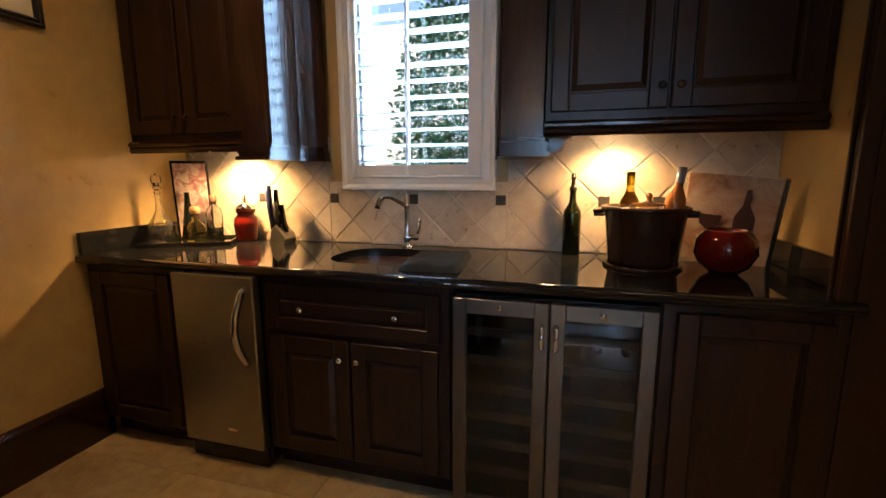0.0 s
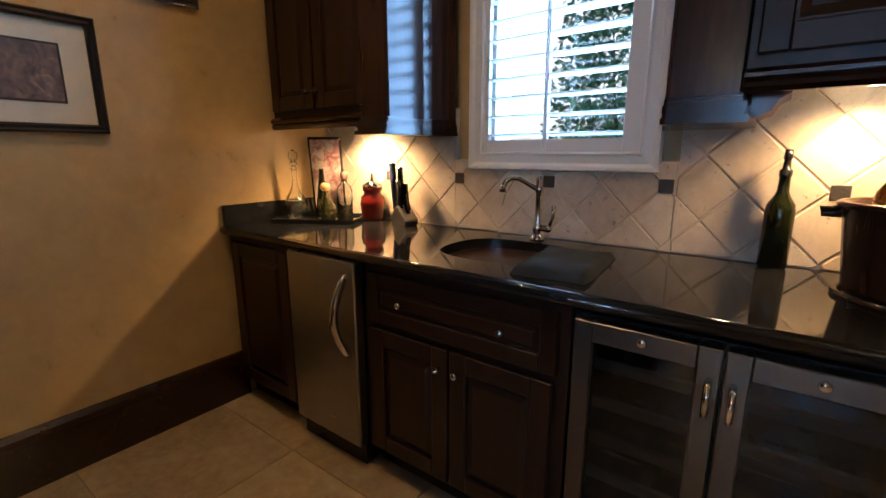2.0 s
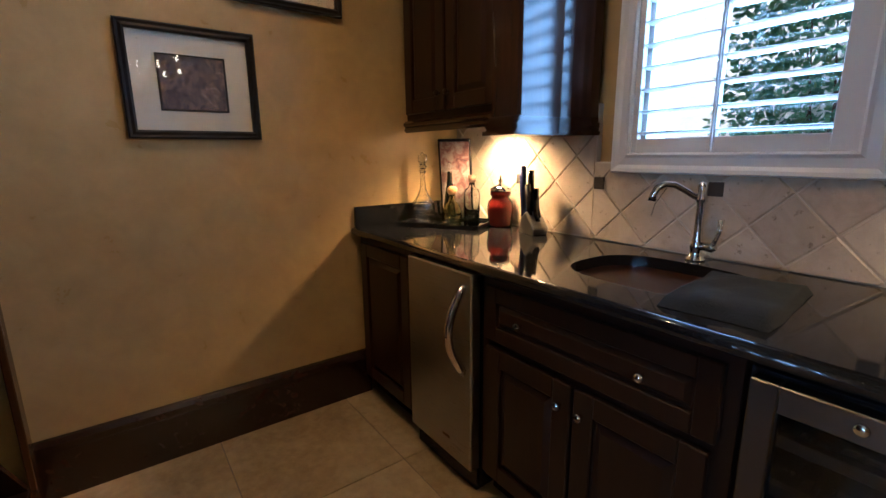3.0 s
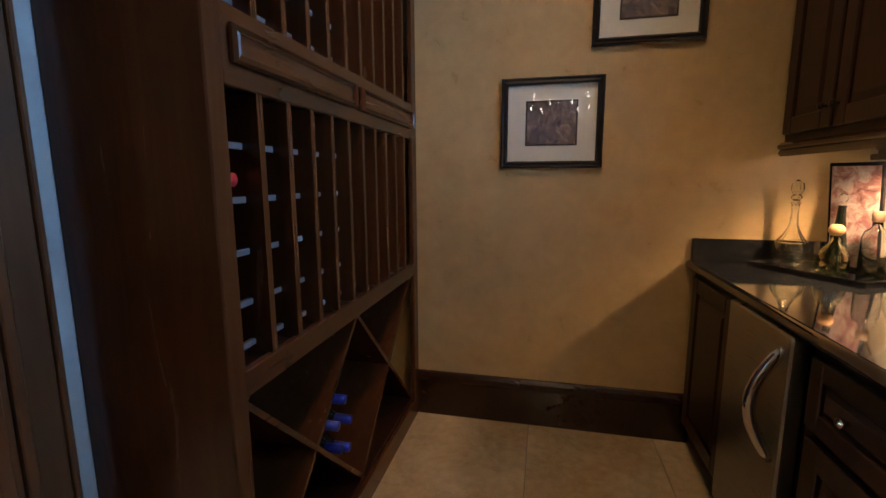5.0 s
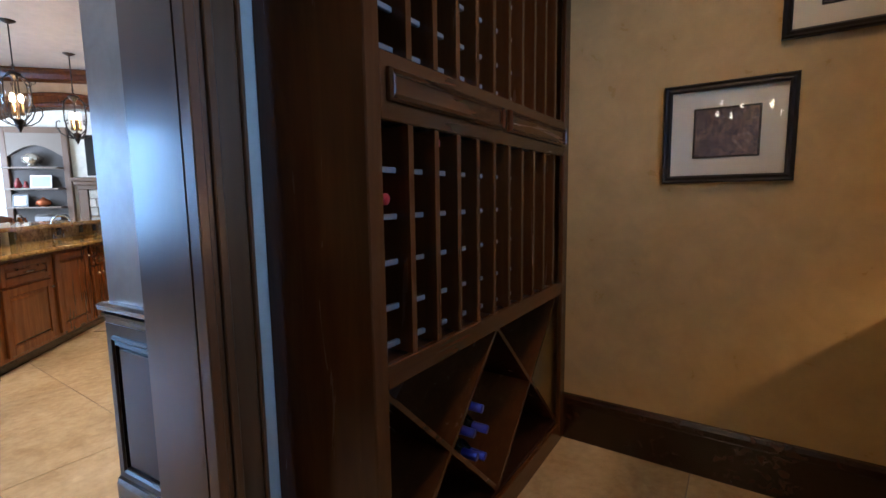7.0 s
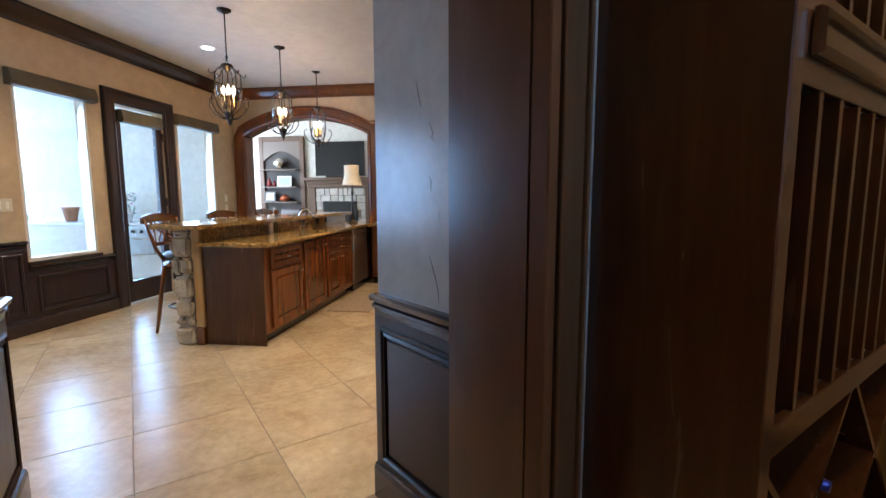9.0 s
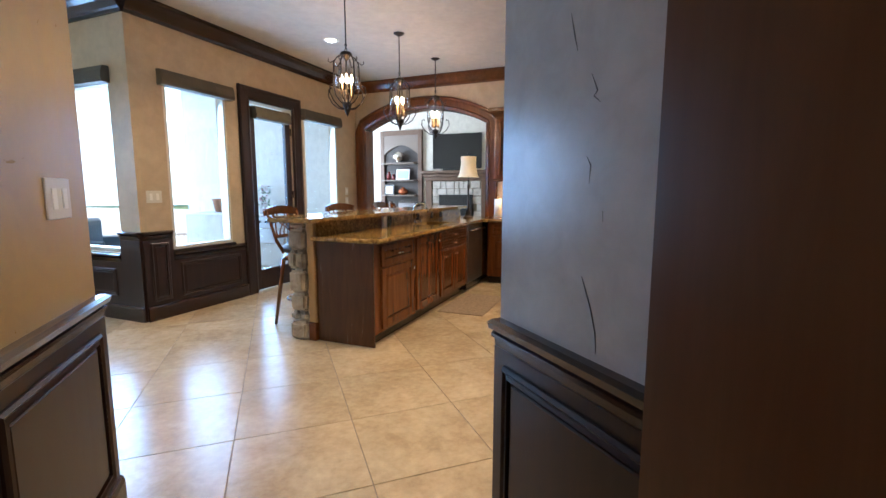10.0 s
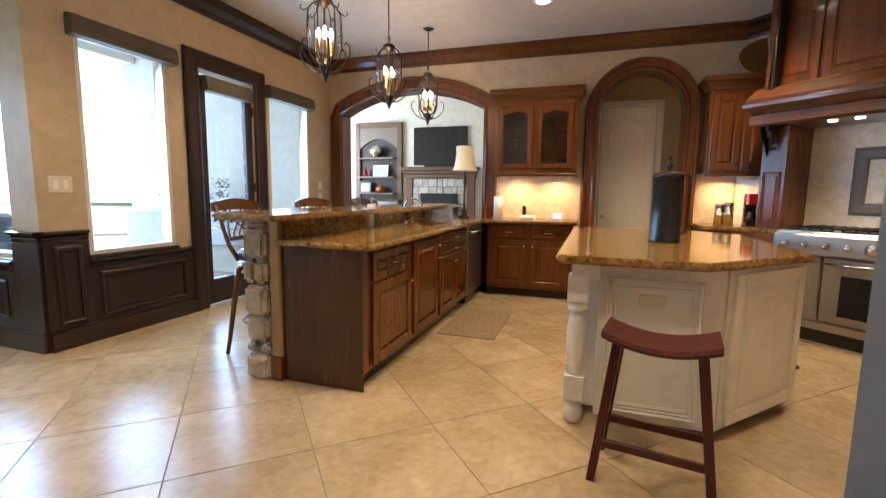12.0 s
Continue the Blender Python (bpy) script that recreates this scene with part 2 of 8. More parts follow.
M_PALE = mat("pale_fire_stone", (0.5, 0.47, 0.42), 0.7, build=lambda nt, p: nt.links.new(ramp(nt, noise_of(nt, coords(nt), 6.0, 6, 0.65), [(0.3, (0.36, 0.33, 0.29)), (0.7, (0.62, 0.59, 0.54))]), p.inputs["Base Color"]))


def stone(nt, p):
    v = coords(nt)
    n1 = noise_of(nt, v, 9.0, 7, 0.68, 0.6)
    nt.links.new(ramp(nt, n1, [(0.3, (0.20, 0.15, 0.10)), (0.5, (0.40, 0.33, 0.24)), (0.75, (0.58, 0.50, 0.38))]), p.inputs["Base Color"])
    bump(nt, p, n1, 0.8, 0.01)


M_STONE = mat("limestone", (0.42, 0.34, 0.25), 0.75, build=stone)
M_MORTAR = mat("mortar", (0.34, 0.29, 0.22), 0.9)


def glass_mat(name, color=(1, 1, 1), rough=0.0, ior=1.45):
    def build(nt, p):
        p.inputs["Transmission Weight"].default_value = 1.0
        p.inputs["IOR"].default_value = ior
    return mat(name, color, rough, build=build)


M_GLASS = glass_mat("clear_glass", (0.95, 0.97, 0.96))
M_GREEN = glass_mat("green_glass", (0.18, 0.26, 0.05))
M_OLIVE = glass_mat("olive_glass", (0.42, 0.36, 0.06))


def pane_mat():
    m = bpy.data.materials.new("window_pane")
    m.use_nodes = True
    nt = m.node_tree
    nt.nodes.clear()
    out = nt.nodes.new("ShaderNodeOutputMaterial")
    tr = nt.nodes.new("ShaderNodeBsdfTransparent")
    gl = node(nt, "ShaderNodeBsdfGlossy", Roughness=0.02)
    lw = node(nt, "ShaderNodeLayerWeight", Blend=0.5)
    pw = nt.nodes.new("ShaderNodeMath")
    pw.operation = "POWER"
    pw.inputs[1].default_value = 5.0
    nt.links.new(lw.outputs["Facing"], pw.inputs[0])
    fr = nt.nodes.new("ShaderNodeMath")
    fr.operation = "MULTIPLY_ADD"
    fr.inputs[1].default_value, fr.inputs[2].default_value = 0.9, 0.05
    nt.links.new(pw.outputs[0], fr.inputs[0])
    mx = nt.nodes.new("ShaderNodeMixShader")
    nt.links.new(fr.outputs[0], mx.inputs[0])
    nt.links.new(tr.outputs[0], mx.inputs[1])
    nt.links.new(gl.outputs[0], mx.inputs[2])
    nt.links.new(mx.outputs[0], out.inputs[0])
    return m


M_PANE = pane_mat()


def glow(name, color, strength):
    m = bpy.data.materials.new(name)
    m.use_nodes = True
    p = m.node_tree.nodes["Principled BSDF"]
    p.inputs["Base Color"].default_value = (0.8, 0.8, 0.8, 1)
    p.inputs["Emission Color"].default_value = (*color, 1)
    p.inputs["Emission Strength"].default_value = strength
    return m


M_BULB = glow("lit_bulb", (1.0, 0.76, 0.45), 22)
M_CAN = glow("lit_lens", (1.0, 0.86, 0.66), 9)

# ---- mesh helpers ----


def box(bm, x0, x1, y0, y1, z0, z1, bev=0.0, seg=1):
    r = bmesh.ops.create_cube(bm, size=1.0)
    vs = r["verts"]
    for v in vs:
        v.co = Vector(((x0 + x1) / 2 + v.co.x * (x1 - x0), (y0 + y1) / 2 + v.co.y * (y1 - y0), (z0 + z1) / 2 + v.co.z * (z1 - z0)))
    if bev:
        es = list({e for v in vs for e in v.link_edges})
        bmesh.ops.bevel(bm, geom=es, offset=bev, segments=seg, affect="EDGES", clamp_overlap=True)
    return vs


def prism(bm, poly, z0, z1, bev=0.0):
    """An upright prism over a polygon of (x, y)."""
    lo = [bm.verts.new((x, y, z0)) for x, y in poly]
    hi = [bm.verts.new((x, y, z1)) for x, y in poly]
    n = len(poly)
    fs = [bm.faces.new(lo[::-1]), bm.faces.new(hi)]
    for i in range(n):
        fs.append(bm.faces.new((lo[i], lo[(i + 1) % n], hi[(i + 1) % n], hi[i])))
    bmesh.ops.recalc_face_normals(bm, faces=fs)
    if bev:
        es = list({e for f in fs for e in f.edges})
        bmesh.ops.bevel(bm, geom=es, offset=bev, segments=2, affect="EDGES", clamp_overlap=True)
    return lo + hi


def extrude_profile(bm, prof, a, b, out):
    """A moulding: the profile of (distance out, height) swept level from a to b (x, y, z), with out as the way out of the wall."""
    a, b, out = Vector(a), Vector(b), Vector(out).normalized()
    r0 = [bm.verts.new(a + out * d + Vector((0, 0, h))) for d, h in prof]
    r1 = [bm.verts.new(b + out * d + Vector((0, 0, h))) for d, h in prof]
    n = len(prof)
    fs = [bm.faces.new(r0[::-1]), bm.faces.new(r1)]
    for i in range(n):
        fs.append(bm.faces.new((r0[i], r0[(i + 1) % n], r1[(i + 1) % n], r1[i])))
    bmesh.ops.recalc_face_normals(bm, faces=fs)


def sweep(bm, prof, path, closed=False):
    """Sweeps a profile of (across, out) along a path of (point, across way, out way)."""
    rings = []
    for pt, ac, ou in path:
        rings.append([bm.verts.new(Vector(pt) + Vector(ac) * a + Vector(ou) * o) for a, o in prof])
    fs = []
    m = len(prof)
    for i in range(len(rings) - (0 if closed else 1)):
        r0, r1 = rings[i], rings[(i + 1) % len(rings)]
        for j in range(m):
            fs.append(bm.faces.new((r0[j], r0[(j + 1) % m], r1[(j + 1) % m], r1[j])))
    if not closed:
        fs += [bm.faces.new(rings[0][::-1]), bm.faces.new(rings[-1])]
    bmesh.ops.recalc_face_normals(bm, faces=fs)


def lathe(bm, prof, cx=0.0, cy=0.0, seg=24, sx=1.0):
    """A turned body from (radius, z) points."""
    rings = []
    for r, z in prof:
        if r < 1e-5:
            rings.append([bm.verts.new((cx, cy, z))])
        else:
            rings.append([bm.verts.new((cx + sx * r * math.cos(2 * math.pi * i / seg), cy + r * math.sin(2 * math.pi * i / seg), z)) for i in range(seg)])
    fs = []
    for a, b in zip(rings, rings[1:]):
        for i in range(seg):
            j = (i + 1) % seg
            if len(a) == 1 and len(b) == 1:
                continue
            if len(a) == 1:
                fs.append(bm.faces.new((a[0], b[j], b[i])))
            elif len(b) == 1:
                fs.append(bm.faces.new((a[i], a[j], b[0])))
            else:
                fs.append(bm.faces.new((a[i], a[j], b[j], b[i])))
    for f in fs:
        f.smooth = True
    bmesh.ops.recalc_face_normals(bm, faces=fs)


def tube(bm, pts, rad, seg=8):
    """A round bar along points; rad a number or one for each point."""
    pts = [Vector(p) for p in pts]
    rads = rad if isinstance(rad, (list, tuple)) else [rad] * len(pts)
    rings = []
    side = None
    for i, p in enumerate(pts):
        d = (pts[min(i + 1, len(pts) - 1)] - pts[max(i - 1, 0)]).normalized()
        if side is None:
            side = d.orthogonal().normalized()
        side = (side - d * side.dot(d)).normalized()
        up = d.cross(side)
        rings.append([bm.verts.new(p + (side * math.cos(2 * math.pi * k / seg) + up * math.sin(2 * math.pi * k / seg)) * rads[i]) for k in range(seg)])
    fs = []
    for a, b in zip(rings, rings[1:]):
        for i in range(seg):
            j = (i + 1) % seg
            fs.append(bm.faces.new((a[i], a[j], b[j], b[i])))
    for f in fs:
        f.smooth = True
    fs += [bm.faces.new(rings[0][::-1]), bm.faces.new(rings[-1])]
    bmesh.ops.recalc_face_normals(bm, faces=fs)


def arc(cx, cz, r, a0, a1, n, y=0.0, rz=None):
    """Points of an arc in the x-z plane."""
    rz = rz or r
    return [(cx + r * math.cos(radians(a0 + (a1 - a0) * i / n)), y, cz + rz * math.sin(radians(a0 + (a1 - a0) * i / n))) for i in range(n + 1)]


def mesh_of(name, bm, material):
    me = bpy.data.meshes.new(name)
    bm.normal_update()
    bm.to_mesh(me)
    bm.free()
    me.materials.append(material)
    return me


def part(name, bm, material, parent=None, label="", m=None):
    """Links a bmesh as one mesh object under a thing or under a part."""
    ob = new(name, mesh_of(name, bm, material))
    ob.parent = parent
    if m is not None:
        ob.matrix_basis = m
    return tagged(ob, label=label)


def thing(name, m, label, category, group="", bm=None, material=None, kind=""):
    """A top-level thing: an Empty at its base, or a mesh where bm is given."""
    ob = new(name, mesh_of(name, bm, material) if bm else None)
    if not bm:
        ob.empty_display_size = 0.1
    ob.matrix_world = m
    return tagged(ob, label=label, category=category, group=group, kind=kind)


def structure(name, bm, material, m=None, label=""):
    ob = new(name, mesh_of(name, bm, material))
    if m is not None:
        ob.matrix_world = m
    return tagged(ob, label=label or name.replace("_", " "), category=name.split("_")[0], kind="structure")


def boxes(*bs, bev=0.0):
    bm = bmesh.new()
    for b in bs:
        box(bm, *b, bev=bev)
    return bm
# ---- plan, in metres ----
H = 3.08                     # ceiling
XW, YB, YF, YR = -2.17, 2.20, 1.56, 0.21
VW, UA, U0 = 4.31, 6.62, 2.83
VR, UN, US = -1.72, 1.27, 1.0

# ---- structure: floors ----
tb = bmesh.new()
box(tb, -12, 12, -16, 8, -0.06, -0.004)
floor = structure("floor", tb, M_GROUT, label="grout bed of the tiled floor")


def wall_k(name, a, b, z0, z1, thick, material, label=""):
    """A wall from a to b in the kitchen's plan, with its thickness to the right of the way from a to b."""
    a, b = Vector((*a, 0)), Vector((*b, 0))
    d = (b - a).normalized()
    n = Vector((d.y, -d.x, 0)) * thick
    bm = bmesh.new()
    prism(bm, [(p.x, p.y) for p in (a, b, b + n, a + n)], z0, z1)
    return structure(name, bm, material, KM, label)


def wall_w(name, poly, z0, z1, material, label=""):
    bm = bmesh.new()
    prism(bm, poly, z0, z1)
    return structure(name, bm, material, None, label)


# bar room
wall_w("wall_west", [(XW - 0.15, -1.1), (XW, -1.1), (XW, YB + 0.2), (XW - 0.15, YB + 0.2)], 0, H, M_WALL, "golden glazed plaster wall of the bar")
WX0, WX1, WZ0, WZ1 = -1.075, -0.43, 1.272, 2.55
bm = boxes((XW, WX0, YB + 0.02, YB + 0.20, 0, H), (WX1, 1.0, YB + 0.02, YB + 0.20, 0, H), (WX0, WX1, YB + 0.02, YB + 0.20, 0, WZ0), (WX0, WX1, YB + 0.02, YB + 0.20, WZ1, H))
structure("wall_north", bm, M_WALL, None, "golden plaster wall behind the bar")
wall_w("wall_stub", [(0.80, 1.62), (0.95, 1.62), (0.95, YB + 0.02), (0.80, YB + 0.02)], 0, H, M_WALL, "golden plaster stub wall at the bar's end")
wall_w("wall_header", [(0.80, -0.30), (0.95, -0.30), (0.95, 1.62), (0.80, 1.62)], 2.45, H, M_WALL, "plaster over the opening to the dining room")
# dining room beyond, closed
for nm, poly in (("a", [(0.95, 4.2), (6.5, 4.2), (6.5, 4.35), (0.95, 4.35)]), ("b", [(6.5, -1.9), (6.65, -1.9), (6.65, 4.35), (6.5, 4.35)]),
                 ("c", [(0.95, YB + 0.2), (1.1, YB + 0.2), (1.1, 4.35), (0.95, 4.35)])):
    wall_w("wall_dining", poly, 0, H, M_WALL, "golden plaster wall of the dining room")
# passage to the kitchen
wall_w("wall_passage_west", [(-0.655, -0.13), (-0.596, -0.13), (-0.56, -0.16), (-0.56, -0.38), (-0.69, -0.38), (-0.63, -1.149), (-0.85, -1.149), (-0.85, -0.145), (-0.66, -0.145)], 0, H, M_GREY, "satin grey-tan plaster wall with scratches")
wall_w("wall_passage_east", [(0.66, -0.45), (0.66, -1.95), (0.80, -2.05), (6.6, -2.05), (6.6, -1.9), (0.95, -1.9), (0.95, -0.30), (0.66, -0.30)], 0, H, M_WALL, "golden plaster wall beside the passage")
# kitchen shell
wall_w("wall_kitchen_north", [(-0.851, -1.15), (-0.851, -1.0), (-6.6, -1.0), (-6.6, -1.15)], 0, H, M_KWALL, "tan plaster wall of the kitchen")
wall_k("wall_range", (3.0, -4.55), (UA + 0.02, -0.93), 0, H, 0.15, M_KWALL, "tan plaster wall behind the range")
wall_k("wall_nook_north", (US - 0.05, 7.4), (US - 0.05, 1.80), 0, H, 0.15, M_KWALL, "tan plaster wall of the breakfast nook")


def pierced_wall(name, axis, at, thick, s0, s1, holes, material, label):
    """A wall along u (axis 'u') or v with rectangular holes (lo, hi, bottom, top)."""
    bm = bmesh.new()
    cuts = sorted(holes)
    pos = s0

    def blk(a, b, z0, z1):
        if b - a > 1e-4 and z1 - z0 > 1e-4:
            if axis == "u":
                box(bm, a, b, min(at, at + thick), max(at, at + thick), z0, z1)
            else:
                box(bm, min(at, at + thick), max(at, at + thick), a, b, z0, z1)
    for lo, hi, zb, zt in cuts:
        blk(pos, lo, 0, H)
        blk(lo, hi, 0, zb)
        blk(lo, hi, zt, H)
        pos = hi
    blk(pos, s1, 0, H)
    return structure(name, bm, material, KM, label)


WINB, DOORW, WINC = (3.16, 3.92, 0.69, 2.38), (4.26, 5.02, 0.0, 2.40), (5.26, 6.06, 0.69, 2.38)
pierced_wall("wall_windows", "u", VW, 0.15, U0, UA + 0.2, [WINB, DOORW, WINC], M_KWALL, "tan plaster wall with windows and the patio door")
WINA = (4.60, 5.52, 0.68, 2.36)
VN = 5.60                    # corner of the nook and its bay
pierced_wall("wall_nook", "v", U0, 0.15, VW + 0.15, VN, [WINA], M_KWALL, "tan plaster wall of the nook with a window")
wall_k("wall_nook_bay", (2.33, VN + 0.50), (U0, VN), 0, H, -0.15, M_KWALL, "tan plaster wall of the nook's bay")
wall_k("wall_nook_bay", (1.70, VN + 1.13), (2.33, VN + 0.50), 0, 0.70, -0.15, M_KWALL, "tan plaster wall below the bay window")
wall_k("wall_nook_bay", (1.70, VN + 1.13), (2.33, VN + 0.50), 2.34, H, -0.15, M_KWALL, "tan plaster wall above the bay window")
wall_k("wall_nook_end", (1.70, VN + 1.13), (US - 0.2, VN + 1.13), 0, H, 0.15, M_KWALL, "tan plaster wall at the nook's end")

# arch wall, with the wide arch to the living room and the narrow arch of the pantry
A1L, A1R, A1S, A1T = 1.98, 4.12, 2.33, 2.61
A2L, A2R, A2S = -0.38, 0.57, 2.19


def arch_line(lo, hi, spring, top, n=24):
    """Points (v, z) over an opening, from lo to hi; a flat segment arch if top - spring is less than half the width."""
    half, rise = (hi - lo) / 2, top - spring
    r = (half * half + rise * rise) / (2 * rise)
    cz, mid = top - r, (lo + hi) / 2
    a = math.asin(min(1.0, half / r))
    return [(mid + r * math.sin(-a + 2 * a * i / n), cz + r * math.cos(-a + 2 * a * i / n)) for i in range(n + 1)]


def arch_wall():
    bm = bmesh.new()
    x0, x1 = UA, UA + 0.22
    box(bm, x0, x1, VR, A2L, 0, H)
    box(bm, x0, x1, A2R, A1L, 0, H)
    box(bm, x0, x1, A1R, VW, 0, H)
    for lo, hi, sp, tp in ((A1L, A1R, A1S, A1T), (A2L, A2R, A2S, A2S + (A2R - A2L) / 2)):
        pts = arch_line(lo, hi, sp, tp)
        for (va, za), (vb, zb) in zip(pts, pts[1:]):
            f = [bm.verts.new(c) for c in ((x0, va, za), (x0, vb, zb), (x0, vb, H), (x0, va, H))]
            g = [bm.verts.new((x1, v.co.y, v.co.z)) for v in f]
            bm.faces.new(f)
            bm.faces.new(g[::-1])
            bm.faces.new((f[0], g[0], g[1], f[1]))
    return structure("wall_arches", bm, M_KWALL, KM, "tan plaster wall with a wide and a narrow arch")


arch_wall()


def arch_trim(name, lo, hi, spring, top, width, label):
    """A wooden casing round an arched opening, with stepped mouldings and a lining."""
    bm = bmesh.new()
    pts = arch_line(lo, hi, spring, top, 28)
    mid = (lo + hi) / 2
    prof = [(0, 0), (0, 0.022), (0.03, 0.03), (0.05, 0.02), (width - 0.05, 0.026), (width - 0.04, 0.042), (width - 0.012, 0.046), (width, 0.03), (width, 0)]
    path = [((UA, lo, 0), (0, -1, 0), (-1, 0, 0)), ((UA, lo, spring - 0.02), (0, -1, 0), (-1, 0, 0))]
    for i, (v, z) in enumerate(pts):
        a, b = pts[max(0, i - 1)], pts[min(len(pts) - 1, i + 1)]
        t = Vector((0, b[0] - a[0], b[1] - a[1])).normalized()
        path.append(((UA, v, z), (0, -t.z, t.y), (-1, 0, 0)))
    path += [((UA, hi, spring - 0.02), (0, 1, 0), (-1, 0, 0)), ((UA, hi, 0), (0, 1, 0), (-1, 0, 0))]
    sweep(bm, prof, path)
    # lining of the reveal
    lin = [(p, ac, (1, 0, 0)) for p, ac, _ in path]
    sweep(bm, [(-0.014, -0.012), (0.0, -0.012), (0.0, 0.225), (-0.014, 0.225)], lin)
    return structure(name, bm, M_WOOD, KM, label)


arch_trim("trim_arch", A1L, A1R, A1S, A1T, 0.18, "stained wood casing of the wide arch")
arch_trim("trim_pantry_arch", A2L, A2R, A2S, A2S + (A2R - A2L) / 2, 0.15, "stained wood casing of the pantry arch")
# the pantry's recess
wall_k("wall_pantry", (UA + 0.22, -0.75), (UA + 1.0, -0.75), 0, H, 0.12, M_KWALL, "tan plaster side wall of the recess")
wall_k("wall_pantry", (UA + 1.0, 0.95), (UA + 0.22, 0.95), 0, H, 0.12, M_KWALL, "tan plaster side wall of the recess")
wall_k("wall_pantry", (UA + 0.62, -0.75), (UA + 0.62, 0.95), 0, H, 0.12, M_KWALL, "tan plaster back wall of the recess")

# living room beyond
HL = 3.7
wall_k("wall_living_far", (11.0, -1.0), (11.0, 7.5), 0, HL, 0.2, M_LIV, "cream plaster wall of the living room")
wall_k("wall_living_right", (UA + 0.22, 1.25), (11.0, 1.25), 0, HL, 0.15, M_LIV, "cream plaster side wall of the living room")
wall_k("wall_living_left", (11.0, 7.6), (UA + 0.22, 7.6), 0, HL, 0.15, M_LIV, "cream plaster side wall of the living room")
wall_k("wall_living_near", (UA + 0.23, VW), (UA + 0.23, 7.6), 0, HL, 0.15, M_LIV, "cream plaster wall of the living room")
wall_k("wall_living_top", (UA + 0.23, 1.1), (UA + 0.23, VW + 0.1), H, HL, 0.15, M_LIV, "cream plaster wall over the arch")

# ceilings
bm = bmesh.new()
prism(bm, [(UN - 0.6, VR - 3.1), (UA + 0.24, VR - 3.1), (UA + 0.24, VW + 0.1), (U0 + 0.15, VW + 0.1), (U0 + 0.15, 6.9), (US - 0.3, 6.9), (US - 0.3, 1.0), (UN - 0.6, 0.4)], H, H + 0.1)
structure("ceiling_kitchen", bm, M_CEIL, KM, "warm white kitchen ceiling")
structure("ceiling_bar", boxes((XW - 0.15, 6.7, -1.5, 4.4, H + 0.101, H + 0.2)), M_CEIL, None, "warm white ceiling of the bar and dining room")
structure("ceiling_passage", boxes((-2.4, 6.7, -2.3, 4.4, H + 0.002, H + 0.1)), M_CEIL, None, "warm white ceiling")
structure("ceiling_living", boxes((UA + 0.2, 11.2, -1.2, 7.8, HL, HL + 0.1)), M_CEIL, KM, "warm white ceiling of the living room")
structure("ceiling_pantry", boxes((UA + 0.22, UA + 1.0, -0.9, 1.1, H + 0.001, H + 0.1)), M_CEIL, KM, "warm white ceiling of the pantry")

# ---- trim ----
CROWN = [(0, 0), (0.018, 0.0), (0.022, 0.03), (0.04, 0.045), (0.075, 0.10), (0.11, 0.135), (0.125, 0.14), (0.125, 0.165), (0, 0.165)]
for nm, a, b, out in (("windows", (U0 - 0.0, VW), (UA, VW), (0, -1, 0)), ("arches", (UA, VW), (UA, -0.93), (-1, 0, 0)), ("nook", (U0, VN), (U0, VW), (-1, 0, 0)),
                      ("bay", (1.70, VN + 1.13), (U0, VN), (-0.7, -0.7, 0)), ("range", (3.6, -3.95), (UA, -0.93), (-0.7, 0.7, 0))):
    bm = bmesh.new()
    extrude_profile(bm, CROWN, (a[0], a[1], H - 0.165), (b[0], b[1], H - 0.165), out)
    structure("trim_crown_" + nm, bm, M_DARKH if nm != "arches" else M_WOODH, KM, "dark stained crown moulding")
BASE = [(0, 0), (0.020, 0), (0.020, 0.19), (0.028, 0.20), (0.026, 0.225), (0.012, 0.24), (0, 0.245)]
bm = bmesh.new()
extrude_profile(bm, BASE, (XW, YR, 0), (XW, YF + 0.02, 0), (1, 0, 0))
structure("baseboard_west", bm, M_DARKH, None, "tall dark stained baseboard")


def panel_frame(bm, x0, x1, z0, z1, y, w=0.03, d=0.014, inset=0.0):
    """A picture-frame moulding on a face at y, looking to -y."""
    prof = [(0, 0), (0, d * 0.5), (w * 0.3, d), (w * 0.6, d * 0.55), (w, d * 0.8), (w, 0)]
    c = [(x0, z0), (x1, z0), (x1, z1), (x0, z1)]
    s = math.sqrt(0.5)
    dirs = [(s, s), (-s, s), (-s, -s), (s, -s)]
    path = [((x, y, z), (dx / s, 0, dz / s), (0, -1, 0)) for (x, z), (dx, dz) in zip(c, dirs)]
    sweep(bm, prof, path, closed=True)


RAILP = [(0, 0), (0.018, 0), (0.020, 0.022), (0.032, 0.03), (0.032, 0.042), (0.020, 0.05), (0.042, 0.058), (0.048, 0.078), (0.030, 0.085), (0, 0.085)]


